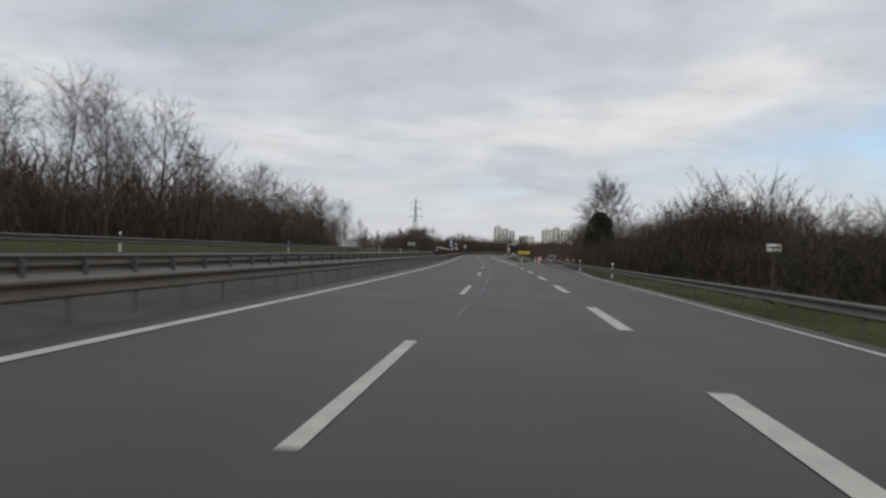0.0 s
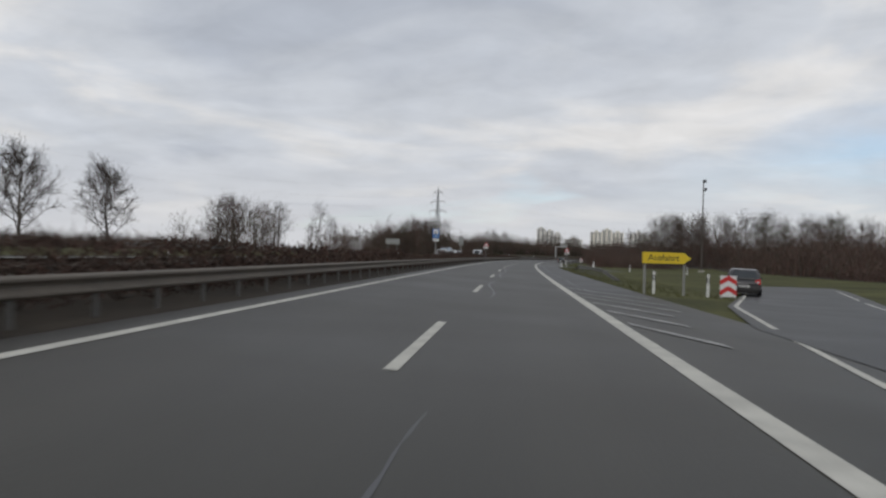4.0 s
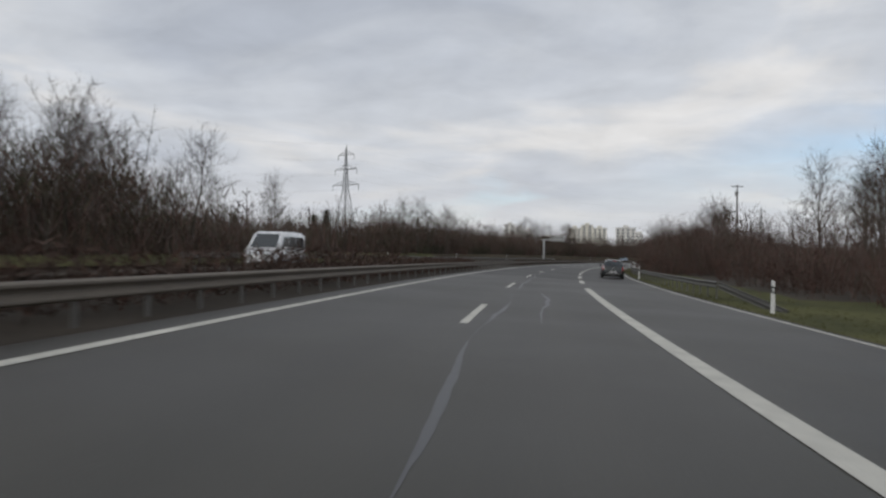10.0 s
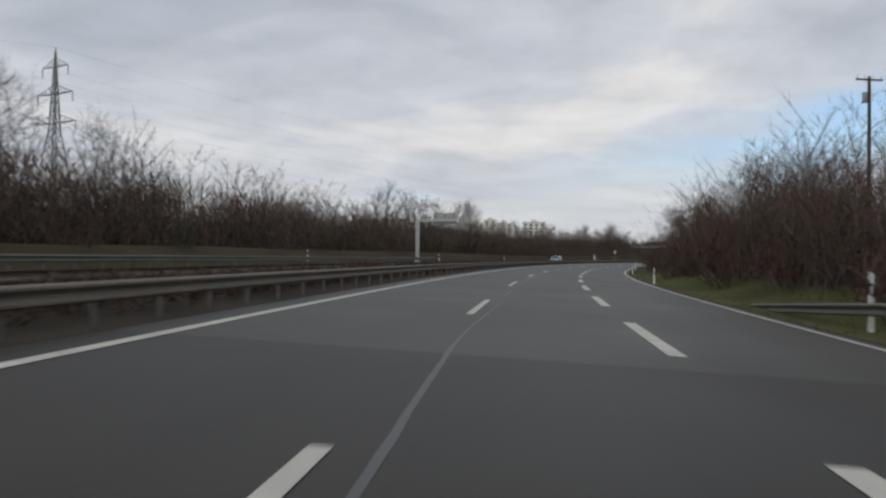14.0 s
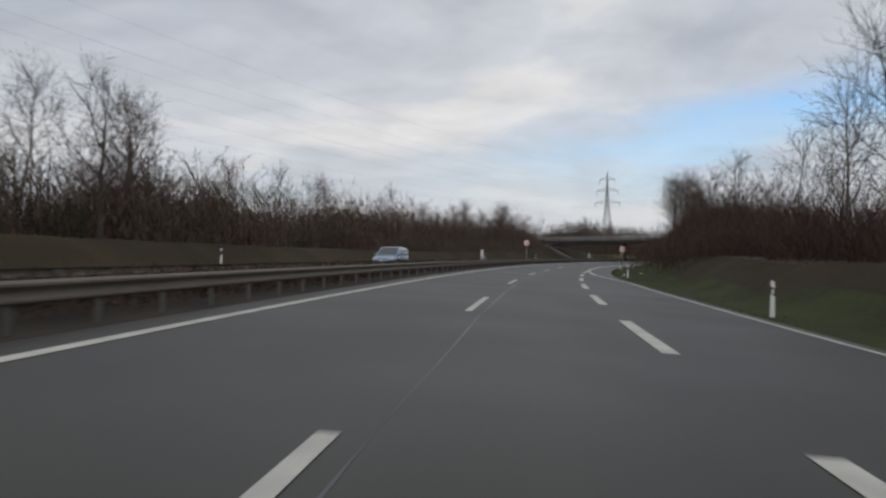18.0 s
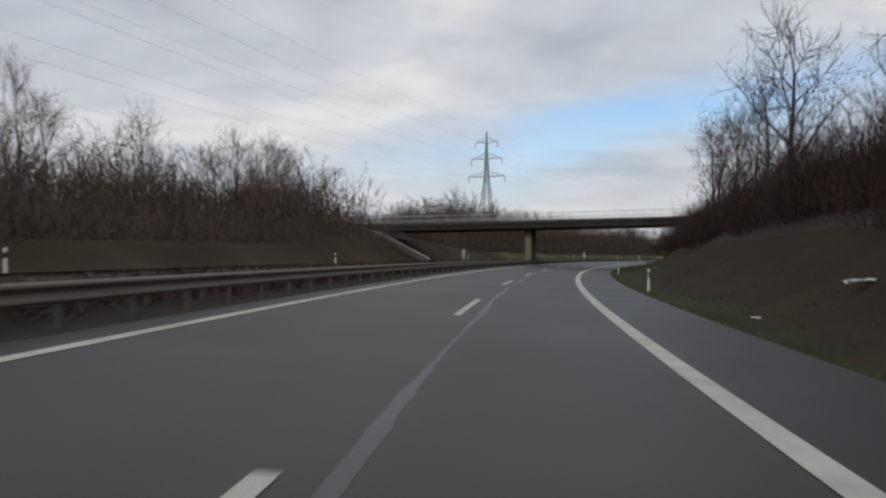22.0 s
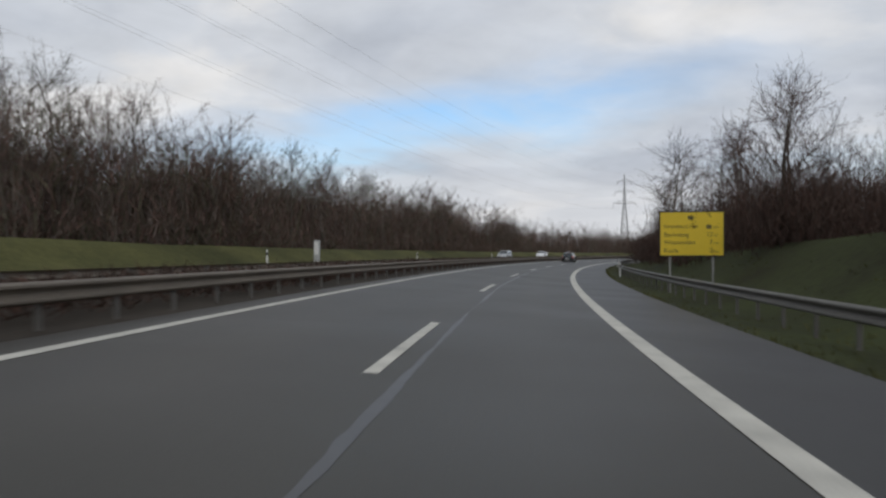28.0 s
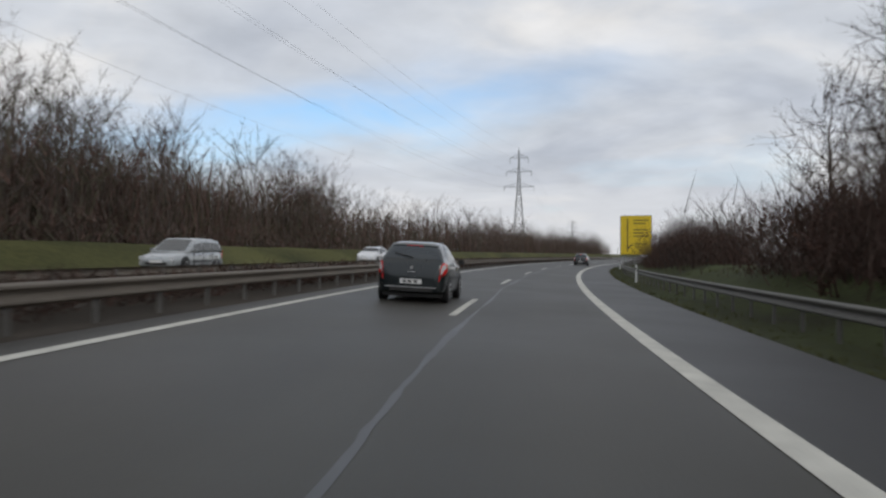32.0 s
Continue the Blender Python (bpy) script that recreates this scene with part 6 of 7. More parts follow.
tower(-19, 1105, 30, 14, 10, 0, WALL_WHITE, "white apartment tower block above the trees", ((-15, -4, 13), (-4, 6, 12), (6, 15, 11)))
tower(12, 1135, 22, 14, 9, 4, WALL_WHITE, "lower white apartment block above the trees")
tower(52, 1100, 40, 15, 10, -3, WALL_YELLOW, "pale yellow apartment tower block above the trees", ((-20, -6, 12), (-6, 6, 13), (6, 20, 12)))
tower(84, 1010, 24, 14, 9, -8, WALL_WHITE, "white terraced apartment block above the trees", ((-12, 6, 11), (6, 12, 9)))


# ---- cars ----
def loft(name, rings, mat, smooth=True, caps=True):
    vs, fs = [], []
    n = len(rings[0])
    for r in rings:
        vs += r
    for i in range(len(rings) - 1):
        for k in range(n):
            j = (k + 1) % n
            fs.append((i * n + k, i * n + j, (i + 1) * n + j, (i + 1) * n + k))
    if caps:
        fs += [tuple(range(n))[::-1], tuple(range((len(rings) - 1) * n, len(rings) * n))]
    me = mesh(name, vs, fs, mat, smooth)
    return me


def car(name, label, m, L, W, H, paint, kind="hatch"):
    """A car of length L, width W and height H; it looks along +y. kind: hatch, estate or van."""
    o = empty(name, m, label, "car" if kind != "van" else "van", "cars on the road")
    hw = W / 2
    belt = 0.60 * H if kind != "van" else 0.52 * H
    sill = 0.20
    # lower body: sections from tail to nose
    if kind == "van":
        sec = [(-0.50, 0.92, 0.40, belt), (-0.485, 0.97, 0.30, belt), (-0.3, 1.0, sill, belt), (0.2, 1.0, sill, belt), (0.36, 0.98, sill, belt * 0.98), (0.45, 0.93, 0.26, belt * 0.84), (0.495, 0.82, 0.36, belt * 0.70), (0.5, 0.75, 0.42, belt * 0.66)]
    else:
        sec = [(-0.50, 0.80, 0.42, belt * 0.80), (-0.492, 0.90, 0.34, belt * 0.95), (-0.46, 0.965, 0.28, belt * 1.02), (-0.36, 1.0, sill, belt * 1.03), (-0.1, 1.0, sill, belt), (0.18, 1.0, sill, belt * 0.97), (0.30, 0.98, sill, belt * 0.93), (0.42, 0.92, 0.24, belt * 0.82), (0.48, 0.82, 0.32, belt * 0.70), (0.5, 0.70, 0.40, belt * 0.60)]
    rings = []
    for f, w, z0, z1 in sec:
        x = hw * w
        d = z1 - z0
        prof = [(-x * 0.90, z0), (-x * 0.985, z0 + 0.18 * d), (-x, z0 + 0.45 * d), (-x * 0.985, z0 + 0.75 * d), (-x * 0.94, z0 + 0.93 * d), (-x * 0.82, z1)]
        ring = prof + [(-a, b) for a, b in prof[::-1]]
        rings.append([(a, f * L, b) for a, b in ring])
    part("body", loft("body", rings, paint), paint, o)
    # cabin: roof and pillars
    if kind == "van":
        cab = [(-0.49, belt - 0.02, H * 0.93, 0.92), (-0.46, belt - 0.02, H * 0.985, 0.90), (-0.2, belt - 0.02, H, 0.88), (0.12, belt - 0.02, H * 0.99, 0.87), (0.20, belt - 0.03, H * 0.95, 0.86), (0.37, belt * 0.97 - 0.03, belt * 1.02, 0.88)]
    elif kind == "estate":
        cab = [(-0.485, belt - 0.02, belt * 1.06, 0.88), (-0.43, belt - 0.02, H * 0.955, 0.80), (-0.34, belt - 0.02, H * 0.985, 0.78), (-0.1, belt - 0.02, H, 0.77), (0.06, belt - 0.02, H * 0.98, 0.76), (0.27, belt * 0.95 - 0.03, belt * 0.99, 0.80)]
    else:
        cab = [(-0.475, belt - 0.02, belt * 1.07, 0.86), (-0.40, belt - 0.02, H * 0.945, 0.78), (-0.33, belt - 0.02, H * 0.985, 0.77), (-0.10, belt - 0.02, H, 0.76), (0.07, belt - 0.02, H * 0.975, 0.75), (0.29, belt * 0.94 - 0.03, belt * 0.98, 0.80)]
    rings = []
    for f, z0, z1, w in cab:
        xb = hw * 0.93
        xt = hw * w
        k = min(max((z1 - belt) / (H - belt), 0), 1)
        xt = xb + (xt - xb) * k
        prof = [(-xb, z0), (-xb + (xb - xt) * 0.55, z0 + (z1 - z0) * 0.62), (-xt, z0 + (z1 - z0) * 0.90), (-xt * 0.86, z1)]
        rings.append([(a, f * L, b) for a, b in prof + [(-a, b) for a, b in prof[::-1]]])
    part("cabin", loft("cabin", rings, paint), paint, o)

    def pane(name, pts, label=""):
        """A pane a little proud of the cabin."""
        n = Vector(pts[1]) - Vector(pts[0])
        n = n.cross(Vector(pts[2]) - Vector(pts[0])).normalized()
        c = sum((Vector(p) for p in pts), Vector()) / len(pts)
        if n.dot(c - Vector((0, 0, belt))) < 0:
            n = -n
        bm = bmesh.new()
        a = [bm.verts.new(Vector(p) + n * 0.012) for p in pts]
        b = [bm.verts.new(Vector(p) - n * 0.03) for p in pts]
        bm.faces.new(a)
        bm.faces.new(b[::-1])
        for i in range(len(a)):
            j = (i + 1) % len(a)
            bm.faces.new((a[i], b[i], b[j], a[j]))
        bmesh.ops.recalc_face_normals(bm, faces=bm.faces)
        return part(name, bm, GLASS, o, label)

    def skin(f, t):
        """The half width of the cabin at f of its length, at a share t of its height there."""
        fs_ = [c[0] for c in cab]
        z0, z1, w = (float(np.interp(f, fs_, [c[i] for c in cab])) for i in (1, 2, 3))
        xb = hw * 0.93
        k = min(max((z1 - belt) / (H - belt), 0), 1)
        xt = xb + (hw * w - xb) * k
        x = xb - (xb - xt) * 0.55 * t / 0.62 if t < 0.62 else xb + (xt - xb) * (0.55 + 0.45 * (t - 0.62) / 0.28)
        return x, z0 + (z1 - z0) * t

    a, b = cab[0], cab[1]
    rw = hw * (0.70 if kind != "van" else 0.72)
    y0, y1 = a[0] * L, b[0] * L
    zr = lambda t: a[2] + (b[2] - a[2]) * t
    yr = lambda t: y0 + (y1 - y0) * t
    if kind == "van":
        pane("rear_window", [(-rw, y0 - 0.005, belt * 1.15), (rw, y0 - 0.005, belt * 1.15), (rw * 0.96, y0 + 0.01, H * 0.87), (-rw * 0.96, y0 + 0.01, H * 0.87)])
    else:
        pane("rear_window", [(-rw, yr(0.08), zr(0.08)), (rw, yr(0.08), zr(0.08)), (rw * 0.88, yr(0.90), zr(0.90)), (-rw * 0.88, yr(0.90), zr(0.90))])
    c, d = cab[-2], cab[-1]
    yf = lambda t: d[0] * L + (c[0] - d[0]) * L * t
    zf = lambda t: d[2] + (c[2] - d[2]) * t
    pane("windscreen", [(-hw * 0.76, yf(0.06), zf(0.06)), (hw * 0.76, yf(0.06), zf(0.06)), (hw * 0.66, yf(0.92), zf(0.92)), (-hw * 0.66, yf(0.92), zf(0.92))])
    spans = [(-0.36, -0.245), (-0.225, -0.045), (-0.025, 0.125)] if kind != "van" else [(-0.44, -0.20), (-0.18, 0.04), (0.06, 0.20)]
    if kind == "estate":
        spans = [(-0.42, -0.27), (-0.25, -0.07), (-0.05, 0.11)]
    for sx in (-1, 1):
        for i, (f0, f1) in enumerate(spans):
            lo, hi = 0.16, 0.72
            pts = []
            ends = [(f0, lo), (f1 + (0.05 if i == 2 else 0), lo), (f1, hi), (f0 + (0.02 if i == 0 else 0), hi)]
            for f, t in ends:
                x, z = skin(f, t)
                pts.append((sx * (x + 0.004), f * L, z))
            pane("side_window", pts)
        # wheels, arches, mirrors, handles
        for fy in (-0.315, 0.315):
            r = 0.30 if kind != "van" else 0.34
            arch = bmesh.new()
            bmesh.ops.create_cone(arch, cap_ends=True, segments=24, radius1=r + 0.07, radius2=r + 0.07, depth=0.05, matrix=Matrix.Translation((sx * (hw * 0.985 - 0.02), fy * L, r + 0.02)) @ Euler((0, radians(90), 0)).to_matrix().to_4x4())
            part("wheel_arch", arch, BLACK, o)
            wheel = bmesh.new()
            mw = Matrix.Translation((sx * (hw - 0.085), fy * L, r)) @ Euler((0, radians(90), 0)).to_matrix().to_4x4()
            bmesh.ops.create_cone(wheel, cap_ends=True, segments=24, radius1=r, radius2=r, depth=0.20, matrix=mw)
            bmesh.ops.bevel(wheel, geom=[e for e in wheel.edges if len(e.link_faces) == 2 and any(len(f.verts) > 4 for f in e.link_faces)], offset=0.03, segments=2, affect="EDGES")
            wh = part("wheel", wheel, RUBBER, o, "black tyre")
            rim = bmesh.new()
            mr = Matrix.Translation((sx * (hw + 0.018), fy * L, r)) @ Euler((0, radians(90), 0)).to_matrix().to_4x4()
            bmesh.ops.create_cone(rim, cap_ends=True, segments=20, radius1=r * 0.66, radius2=r * 0.60, depth=0.02, matrix=mr)
            part("rim", rim, RIM, wh, "silver rim")
            for k in range(6):
                q = bmesh.new()
                ang = k * math.pi / 3
                box(q, -0.012, 0.012, -0.035, 0.035, 0.05, r * 0.55, m=Matrix.Translation((sx * (hw + 0.026), fy * L, r)) @ Euler((ang, 0, 0)).to_matrix().to_4x4())
                part("spoke_gap", q, BLACK, wh)
        yy = 0.165 * L if kind != "van" else 0.24 * L
        part("mirror", boxes((min(sx * hw, sx * (hw + 0.17)), max(sx * hw, sx * (hw + 0.17)), yy, yy + 0.10, belt * 0.99, belt * 0.99 + 0.14), bevel=0.03), paint, o)
        for fy in (-0.20, 0.03):
            part("door_handle", boxes((min(sx * hw * 0.99, sx * (hw + 0.02)), max(sx * hw * 0.99, sx * (hw + 0.02)), fy * L, fy * L + 0.16, belt * 0.80, belt * 0.80 + 0.035), bevel=0.008), BLACK, o)
        part("rub_strip", boxes((min(sx * hw * 0.99, sx * (hw + 0.012)), max(sx * hw * 0.99, sx * (hw + 0.012)), -0.22 * L, 0.20 * L, 0.44, 0.50), bevel=0.008), BLACK, o)
        for fy in (-0.235, -0.035, 0.155):
            part("door_gap", boxes((min(sx * hw * 0.97, sx * (hw + 0.003)), max(sx * hw * 0.97, sx * (hw + 0.003)), fy * L, fy * L + 0.012, 0.30, belt * 0.93)), BLACK, o)
        # lamps
        zt = belt * 0.80
        lamp = plate([(sx * hw * 0.90, zt - 0.10), (sx * hw * 0.58, zt + 0.02), (sx * hw * 0.62, zt + 0.16), (sx * hw * 0.91, zt + 0.24)], -0.497 * L, -0.44 * L)
        part("tail_light", lamp, TAIL, o, "red tail light")
        part("tail_light_inset", plate(disc(0.055, 14, sx * hw * 0.76, zt + 0.06), -0.501 * L, -0.498 * L), HEAD, o)
        hl = plate([(sx * hw * 0.84, belt * 0.60), (sx * hw * 0.46, belt * 0.58), (sx * hw * 0.50, belt * 0.70), (sx * hw * 0.85, belt * 0.76)], 0.44 * L, 0.487 * L)
        part("headlight", hl, HEAD, o, "clear headlight")
    part("rear_bumper", boxes((-hw * 0.93, hw * 0.93, -0.512 * L, -0.44 * L, 0.30, 0.56), bevel=0.05), paint, o)
    part("bumper_strip", boxes((-hw * 0.86, hw * 0.86, -0.517 * L, -0.50 * L, 0.36, 0.43), bevel=0.01), BLACK, o)
    part("front_bumper", boxes((-hw * 0.84, hw * 0.84, 0.44 * L, 0.505 * L, 0.26, 0.50), bevel=0.05), paint, o)
    part("grille", boxes((-hw * 0.5, hw * 0.5, 0.49 * L, 0.512 * L, 0.32, 0.42), bevel=0.01), BLACK, o)
    part("underside", boxes((-hw * 0.85, hw * 0.85, -0.46 * L, 0.44 * L, 0.14, 0.30), bevel=0.03), BLACK, o)
    pl = part("number_plate", boxes((-0.26, 0.26, -0.522 * L, -0.513 * L, 0.46, 0.57), bevel=0.004), SIGN_WHITE, o, "white number plate")
    for x in (-0.16, 0.0, 0.13):
        part("plate_bar", boxes((x - 0.05, x + 0.05, -0.5245 * L, -0.5222 * L, 0.485, 0.545)), SIGN_BLACK, pl)
    part("number_plate", boxes((-0.26, 0.26, 0.506 * L, 0.514 * L, 0.40, 0.50), bevel=0.004), SIGN_WHITE, o, "white number plate")
    if kind == "hatch":
        part("badge", plate([(0, belt * 0.84), (0.05, belt * 0.90), (0, belt * 0.97), (-0.05, belt * 0.90)], -0.508 * L, -0.497 * L), RIM, o, "plain silver badge")
        part("rear_wiper", rods(((0, yr(0.10) - 0.03, zr(0.10)), (0.30, yr(0.2) - 0.03, zr(0.2)), 0.012), n=5), BLACK, o)
        part("aerial", rods(((0, -0.30 * L, H * 0.975), (0, -0.36 * L, H + 0.16), 0.008, 0.004), n=5), BLACK, o)
        part("spoiler", boxes((-hw * 0.66, hw * 0.66, -0.425 * L, -0.37 * L, H * 0.945, H * 0.965), bevel=0.01), paint, o)
    return o


def hatchback(name, label, m, L, W, H, paint):
    """A round-backed small hatchback, looking along +y: a lofted shell with panes and lamps that follow its skin."""
    o = empty(name, m, label, "car", "cars on the road")
    kx, ky, kz = W / 1.72, L / 3.99, H / 1.49
    ys = (-1.995, -1.985, -1.96, -1.93, -1.88, -1.80, -1.68, -1.56, -1.44, -1.28, -1.0, -0.6, -0.2, 0.1, 0.35, 0.62, 0.88, 1.02, 1.25, 1.50, 1.72, 1.86, 1.95, 1.995)
    tops = (0.58, 0.70, 0.88, 0.965, 1.06, 1.165, 1.29, 1.385, 1.435, 1.463, 1.483, 1.49, 1.48, 1.455, 1.405, 1.285, 1.115, 1.02, 0.975, 0.92, 0.84, 0.76, 0.66, 0.55)
    half = (0.60, 0.66, 0.735, 0.775, 0.805, 0.825, 0.838, 0.846, 0.852, 0.857, 0.86, 0.86, 0.86, 0.86, 0.858, 0.855, 0.85, 0.848, 0.845, 0.835, 0.80, 0.74, 0.66, 0.56)
    sill = (0.34, 0.30, 0.27, 0.25, 0.24, 0.23, 0.22, 0.21, 0.20, 0.19, 0.18, 0.18, 0.18, 0.18, 0.18, 0.18, 0.18, 0.18, 0.18, 0.19, 0.20, 0.22, 0.26, 0.32)

    def section(y):
        zt, w, zs = (float(np.interp(y, ys, c)) for c in (tops, half, sill))
        zb = min(0.93 - 0.03 * (y + 0.5), zt - 0.05)
        g = min(max((zt - zb) / 0.5, 0.0), 1.0)          # how much of a cabin stands here
        wr = w * (0.90 - 0.21 * g)
        d = zb - zs
        c = [(0.0, zs), (0.80 * w, zs), (0.95 * w, zs + 0.07 * d), (0.985 * w, zs + 0.25 * d), (w, zs + 0.5 * d), (0.995 * w, zs + 0.72 * d), (0.965 * w, zb - 0.02),
             (0.93 * w, zb + 0.06 * (zt - zb)), (0.5 * (0.93 * w + wr) + 0.02 * g, zb + 0.5 * (zt - zb)), (wr, zb + 0.86 * (zt - zb)), (wr * 0.86, zb + 0.955 * (zt - zb)), (wr * 0.5, zb + 0.99 * (zt - zb)), (0.0, zt)]
        return c

    def skin(y, u, side=1, out=0.0):
        """The point at length y and u along the half section (0 under the middle, 12 on the roof's middle)."""
        def raw(y_, u_):
            c = section(y_)
            u_ = min(max(u_, 0.0), 11.999)
            i = int(u_)
            f = u_ - i
            p0, p1, p2, p3 = c[max(i - 1, 0)], c[i], c[i + 1], c[min(i + 2, 12)]
            q = [0.5 * (2 * b + (e - a) * f + (2 * a - 5 * b + 4 * e - g) * f * f + (3 * b - a - 3 * e + g) * f ** 3) for a, b, e, g in zip(p0, p1, p2, p3)]
            return Vector((max(q[0], 0.0), y_, q[1]))
        p = raw(y, u)
        if out:
            du = raw(y, min(u + 0.08, 12)) - raw(y, max(u - 0.08, 0))
            dy = raw(min(y + 0.02, 1.99), u) - raw(max(y - 0.02, -1.994), u)
            n = dy.cross(du)
            if n.length > 1e-9:
                n.normalize()
                if n.dot(Vector((p.x, 0.0, p.z - 0.7))) < 0 and abs(n.y) < 0.9:
                    n = -n
                if abs(n.y) >= 0.9 and n.y * p.y < 0:
                    n = -n
                p = p + n * out
        return Vector((side * p.x * kx, p.y * ky, p.z * kz))

    # the shell
    yy = []
    for a, b in zip(ys, ys[1:]):
        n = 1 if b - a < 0.09 else 2 if b - a < 0.3 else 3
        yy += [a + (b - a) * i / n for i in range(n)]
    yy.append(ys[-1])
    us = [0, 1, 1.5, 2, 2.5, 3, 3.5, 4, 4.5, 5, 5.5, 6, 6.5, 7, 7.5, 8, 8.5, 9, 9.4, 9.8, 10.2, 10.6, 11, 11.5, 12]
    rings = []
    for y in yy:
        h_ = [skin(y, u) for u in us]
        rings.append(h_ + [Vector((-p.x, p.y, p.z)) for p in h_[-2:0:-1]])
    part("body", loft("body", [[tuple(p) for p in r] for r in rings], paint), paint, o)

    def patch(pname, corners, mat, side=1, out=0.006, n=6, label_="", parent=None):
        """A curved piece on the skin between four (y, u) corners, with a thin rim; side 0 spans both halves at the middle."""
        vs, fs = [], []
        a, b, c, d = corners
        for i in range(n + 1):
            for j in range(n + 1):
                f, g = i / n, j / n
                y = (a[0] * (1 - f) + b[0] * f) * (1 - g) + (d[0] * (1 - f) + c[0] * f) * g
                u = (a[1] * (1 - f) + b[1] * f) * (1 - g) + (d[1] * (1 - f) + c[1] * f) * g
                if side:
                    vs.append(skin(y, u, side, out))
                else:
                    vs.append(skin(y, 24 - u if u > 12 else u, -1 if u > 12 else 1, out))
        k = n + 1
        for i in range(n):
            for j in range(n):
                fs.append((i * k + j, (i + 1) * k + j, (i + 1) * k + j + 1, i * k + j + 1))
        return part(pname, mesh(pname, vs, fs, mat, smooth=True), mat, parent or o, label_)

    patch("rear_window", [(-1.885, 7.5), (-1.885, 16.5), (-1.60, 15.2), (-1.60, 8.8)], GLASS, 0, n=10)
    patch("windscreen", [(0.93, 7.6), (0.93, 16.4), (0.36, 15.0), (0.36, 9.0)], GLASS, 0, n=10)
    patch("spoiler", [(-1.58, 9.6), (-1.58, 14.4), (-1.47, 14.4), (-1.47, 9.6)], paint, 0, 0.022, n=8)
    patch("brake_light", [(-1.595, 11.3), (-1.595, 12.7), (-1.572, 12.7), (-1.572, 11.3)], TAIL, 0, 0.018, n=4, label_="red high brake light")
    for sx in (-1, 1):
        patch("side_window", [(-1.02, 7.25), (-0.24, 7.2), (-0.22, 9.0), (-0.86, 9.0)], GLASS, sx)
        patch("side_window", [(-0.16, 7.2), (0.80, 7.15), (0.22, 9.0), (-0.14, 9.0)], GLASS, sx)
        patch("side_window", [(-1.40, 7.7), (-1.10, 7.35), (-0.96, 8.8), (-1.20, 8.6)], GLASS, sx)
        t = patch("tail_light", [(-1.984, 4.5), (-1.60, 5.2), (-1.64, 6.5), (-1.952, 6.75)], TAIL, sx, 0.010, label_="red tail light")
        patch("tail_light_inset", [(-1.965, 5.2), (-1.80, 5.5), (-1.82, 6.0), (-1.955, 5.9)], HEAD, sx, 0.016, n=3, label_="clear lamp inset", parent=t)
        patch("headlight", [(1.90, 5.6), (1.52, 6.3), (1.42, 7.2), (1.80, 7.2)], HEAD, sx, 0.008, label_="clear headlight")
        patch("rub_strip", [(-0.92, 4.1), (0.70, 4.1), (0.70, 4.35), (-0.92, 4.35)], BLACK, sx, 0.012, n=8, label_="black side strip")
        for y in (-0.20, 0.78):
            patch("door_gap", [(y - 0.006, 1.6), (y + 0.006, 1.6), (y + 0.006, 7.0), (y - 0.006, 7.0)], BLACK, sx, 0.003, n=8)
        patch("door_gap", [(-1.02, 4.6), (-1.008, 4.6), (-1.02, 7.1), (-1.032, 7.1)], BLACK, sx, 0.003, n=6)
        for y in (-0.92, -0.10):
            patch("door_handle", [(y, 5.75), (y + 0.17, 5.75), (y + 0.17, 6.1), (y, 6.1)], BLACK, sx, 0.02, n=3)
        x0 = 0.86 * kx
        part("mirror", boxes((min(sx * (x0 - 0.02), sx * (x0 + 0.17)), max(sx * (x0 - 0.02), sx * (x0 + 0.17)), 0.62 * ky, 0.74 * ky, 0.93 * kz, 1.06 * kz), bevel=0.035), BLACK, o)
        for fy in (-1.24, 1.24):
            r = 0.305
            turn = Euler((0, radians(90), 0)).to_matrix().to_4x4()
            arch = bmesh.new()
            bmesh.ops.create_cone(arch, cap_ends=True, segments=28, radius1=r + 0.05, radius2=r + 0.05, depth=0.05, matrix=Matrix.Translation((sx * (x0 - 0.018), fy * ky, r + 0.01)) @ turn)
            part("wheel_arch", arch, BLACK, o)
            wheel = bmesh.new()
            bmesh.ops.create_cone(wheel, cap_ends=True, segments=28, radius1=r, radius2=r, depth=0.20, matrix=Matrix.Translation((sx * (x0 - 0.085), fy * ky, r)) @ turn)
            bmesh.ops.bevel(wheel, geom=[e for e in wheel.edges if any(len(f.verts) > 4 for f in e.link_faces)], offset=0.03, segments=2, affect="EDGES")
            wh = part("wheel", wheel, RUBBER, o, "black tyre")
            rim = bmesh.new()
            bmesh.ops.create_cone(rim, cap_ends=True, segments=24, radius1=r * 0.66, radius2=r * 0.60, depth=0.02, matrix=Matrix.Translation((sx * (x0 + 0.018), fy * ky, r)) @ turn)
            part("rim", rim, RIM, wh, "silver rim")
            for k in range(7):
                q = bmesh.new()
                box(q, -0.012, 0.012, -0.014, 0.014, 0.06, r * 0.52, m=Matrix.Translation((sx * (x0 + 0.026), fy * ky, r)) @ Euler((k * math.pi * 2 / 7, 0, 0)).to_matrix().to_4x4())
                part("spoke_gap", q, BLACK, wh)
    yb = -1.995 * ky
    patch("bumper_strip", [(-1.975, 3.2), (-1.60, 3.2), (-1.60, 3.45), (-1.975, 3.45)], BLACK, 1, 0.010)
    patch("bumper_strip", [(-1.975, 3.2), (-1.60, 3.2), (-1.60, 3.45), (-1.975, 3.45)], BLACK, -1, 0.010)
    part("bumper_strip", boxes((-0.62 * kx, 0.62 * kx, yb - 0.02, yb + 0.02, 0.36, 0.385), bevel=0.006), RIM, o, "pale bumper strip")
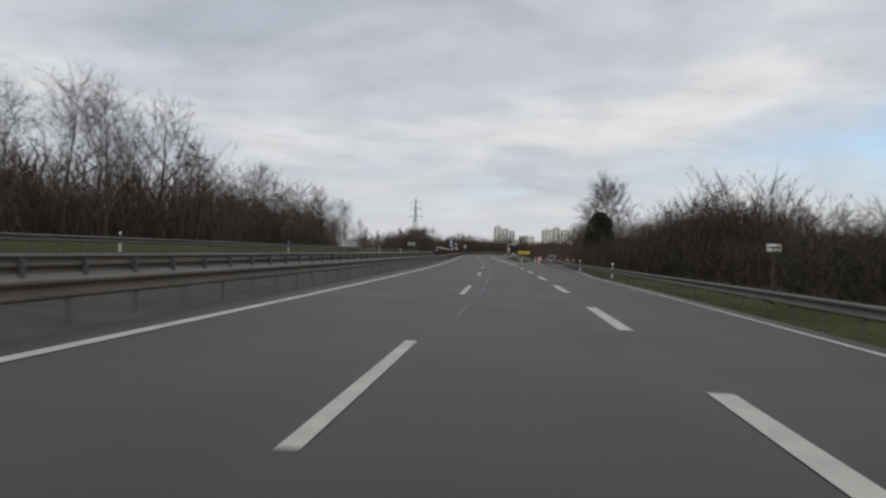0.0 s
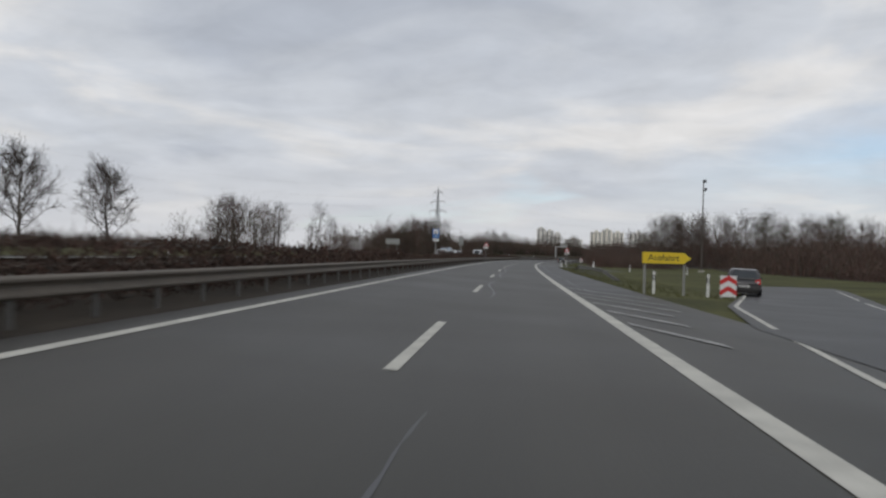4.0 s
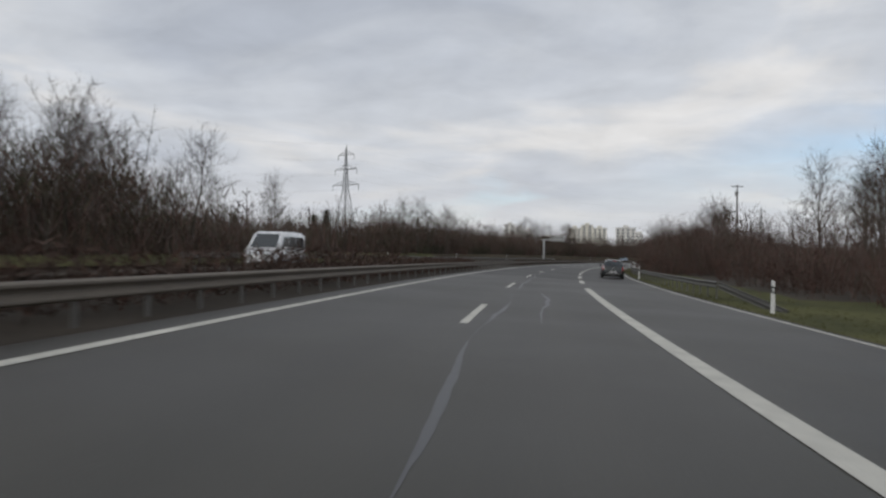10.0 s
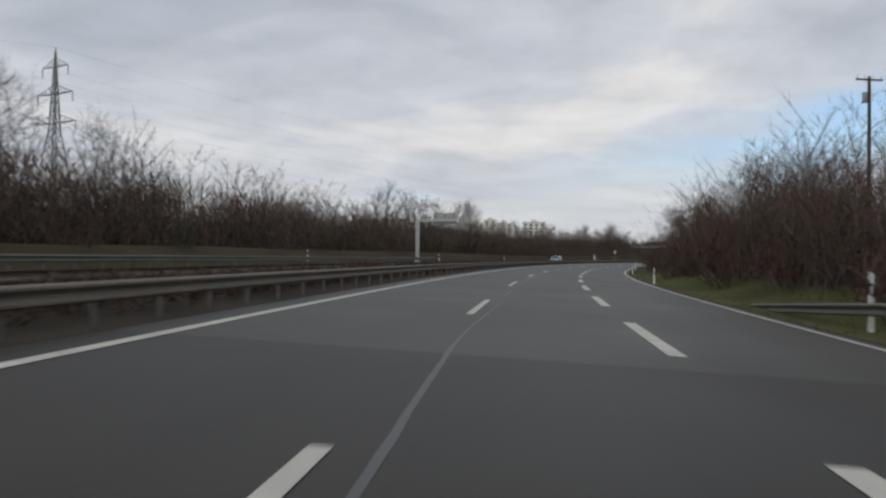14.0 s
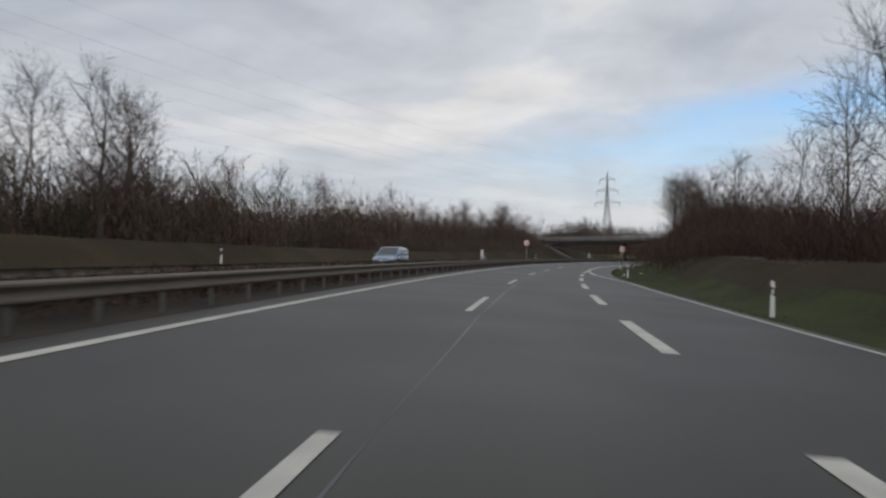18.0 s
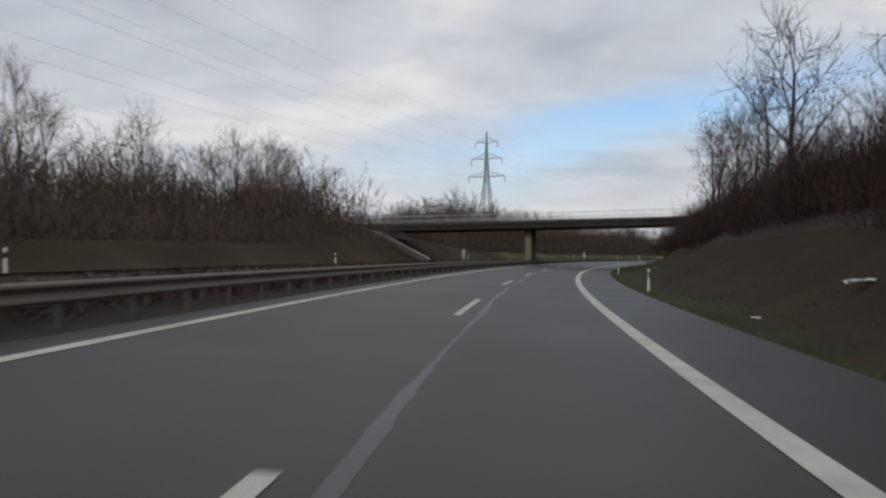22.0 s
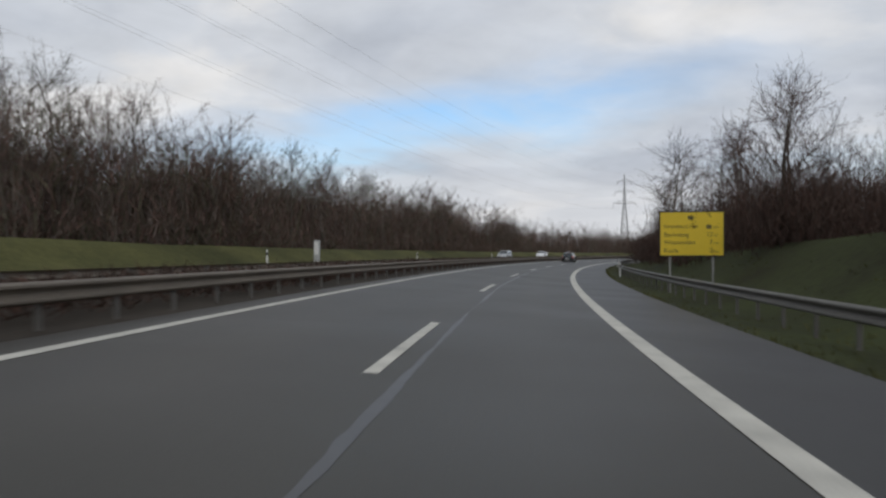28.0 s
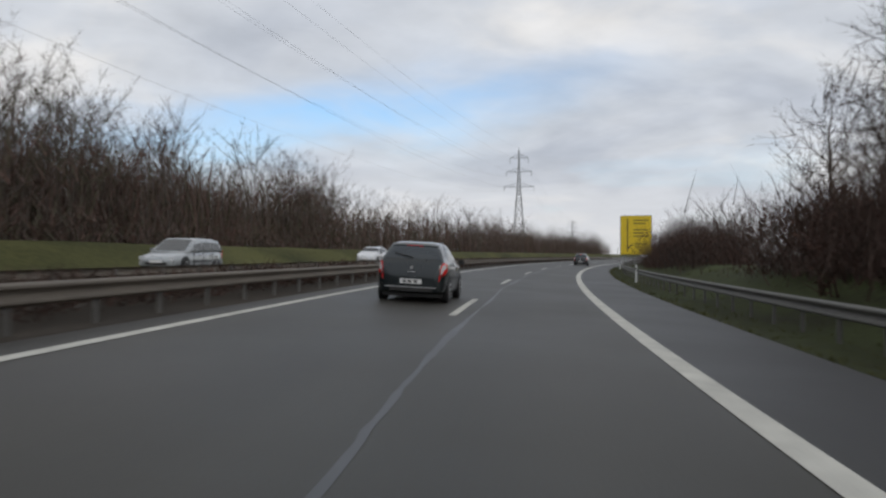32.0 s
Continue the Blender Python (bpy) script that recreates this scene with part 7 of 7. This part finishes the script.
    part("diffuser", boxes((-0.52 * kx, 0.52 * kx, yb - 0.012, yb + 0.05, 0.27, 0.35), bevel=0.01), BLACK, o)
    pl = part("number_plate", boxes((-0.26, 0.26, yb - 0.022, yb - 0.002, 0.455, 0.565), bevel=0.004), SIGN_WHITE, o, "white number plate")
    for x in (-0.15, -0.03, 0.12):
        part("plate_bar", boxes((x - 0.045, x + 0.045, yb - 0.0265, yb - 0.0225, 0.48, 0.54)), SIGN_BLACK, pl)
    part("number_plate", boxes((-0.26, 0.26, -yb + 0.002, -yb + 0.02, 0.38, 0.48), bevel=0.004), SIGN_WHITE, o, "white number plate")
    part("grille", boxes((-0.42, 0.42, -yb - 0.03, -yb + 0.008, 0.30, 0.36), bevel=0.01), BLACK, o)
    part("badge", plate([(0, 0.79 * kz), (0.045, 0.845 * kz), (0, 0.90 * kz), (-0.045, 0.845 * kz)], -1.995 * ky, -1.95 * ky), RIM, o, "plain silver badge")
    part("lettering_bar", boxes((-0.10, 0.10, -1.998 * ky, -1.97 * ky, 0.735 * kz, 0.752 * kz)), RIM, o)
    a, b = skin(-1.87, 12, 1, 0.03), skin(-1.80, 10.6, -1, 0.035)
    part("rear_wiper", rods((tuple(a), tuple(b), 0.014), n=5), BLACK, o)
    p = skin(-1.35, 12)
    part("aerial", rods((tuple(p), (0, p.y - 0.10, p.z + 0.16), 0.009, 0.004), n=5), BLACK, o)
    part("underside", boxes((-0.74 * kx, 0.74 * kx, -1.75 * ky, 1.75 * ky, 0.13, 0.24), bevel=0.03), BLACK, o)
    return o


BLACK_PAINT = car_paint("black_green_paint", (0.010, 0.015, 0.017))
DARK_GREY = car_paint("dark_grey_paint", (0.035, 0.033, 0.035))
WHITE_PAINT = car_paint("white_car_paint", (0.66, 0.67, 0.68))
BLUE_PAINT = car_paint("light_blue_paint", (0.17, 0.25, 0.34))
NAVY = car_paint("dark_blue_paint", (0.03, 0.06, 0.10))
SILVER = car_paint("silver_paint", (0.36, 0.38, 0.39))


def on_road(s, lat, back=False):
    """A pose on the asphalt, leaning with its crossfall."""
    a = at(s, lat)
    lean = math.degrees(math.atan2(base(s, lat + 0.7) - base(s, lat - 0.7), 1.4))
    return pose(a.x, a.y, a.z, 0, 0, math.degrees(heading(s)) + (180 if back else 0)) @ pose(0, 0, 0, 0, lean if back else -lean, 0)


CLIO = (3.99, 1.72, 1.49)
hatchback("hatchback_car", "small black-green hatchback with red tail lights in the overtaking lane", on_road(856.3, -2.72), *CLIO, BLACK_PAINT)
hatchback("hatchback_car", "small black-green hatchback with red tail lights in the entry lane", on_road(326.4, 4.62), *CLIO, BLACK_PAINT)
hatchback("hatchback_car", "dark grey compact car in the driving lane", on_road(943.5, 0.0), 4.2, 1.78, 1.55, DARK_GREY)
car("estate_car", "dark grey estate car on the exit slip road", on_road(151.0, 12.6) @ pose(0, 0, 0, 0, 0, -13), 4.5, 1.78, 1.45, DARK_GREY, "estate")
hatchback("hatchback_car", "white compact car on the opposite carriageway", on_road(217.5, -11.2, True), 4.2, 1.76, 1.48, WHITE_PAINT)
car("estate_car", "white car following on the opposite carriageway", on_road(228.5, -11.2, True), 4.6, 1.80, 1.42, WHITE_PAINT, "estate")
hatchback("hatchback_car", "dark blue compact car on the opposite carriageway", on_road(239, -11.2, True), 4.2, 1.76, 1.46, NAVY)
car("van", "white panel van on the opposite carriageway", on_road(303, -15.0, True), 5.0, 1.95, 2.05, WHITE_PAINT, "van")
car("van", "light blue-grey van on the opposite carriageway", on_road(253, -15.0, True), 4.8, 1.90, 1.95, BLUE_PAINT, "van")
car("estate_car", "light blue estate car on the opposite carriageway", on_road(529, -11.4, True), 4.6, 1.78, 1.46, BLUE_PAINT, "estate")
hatchback("hatchback_car", "white compact car on the opposite carriageway", on_road(900, -15.2, True), 4.2, 1.76, 1.46, WHITE_PAINT)
car("estate_car", "silver estate car on the opposite carriageway", on_road(868, -15.2, True), 4.6, 1.80, 1.46, SILVER, "estate")
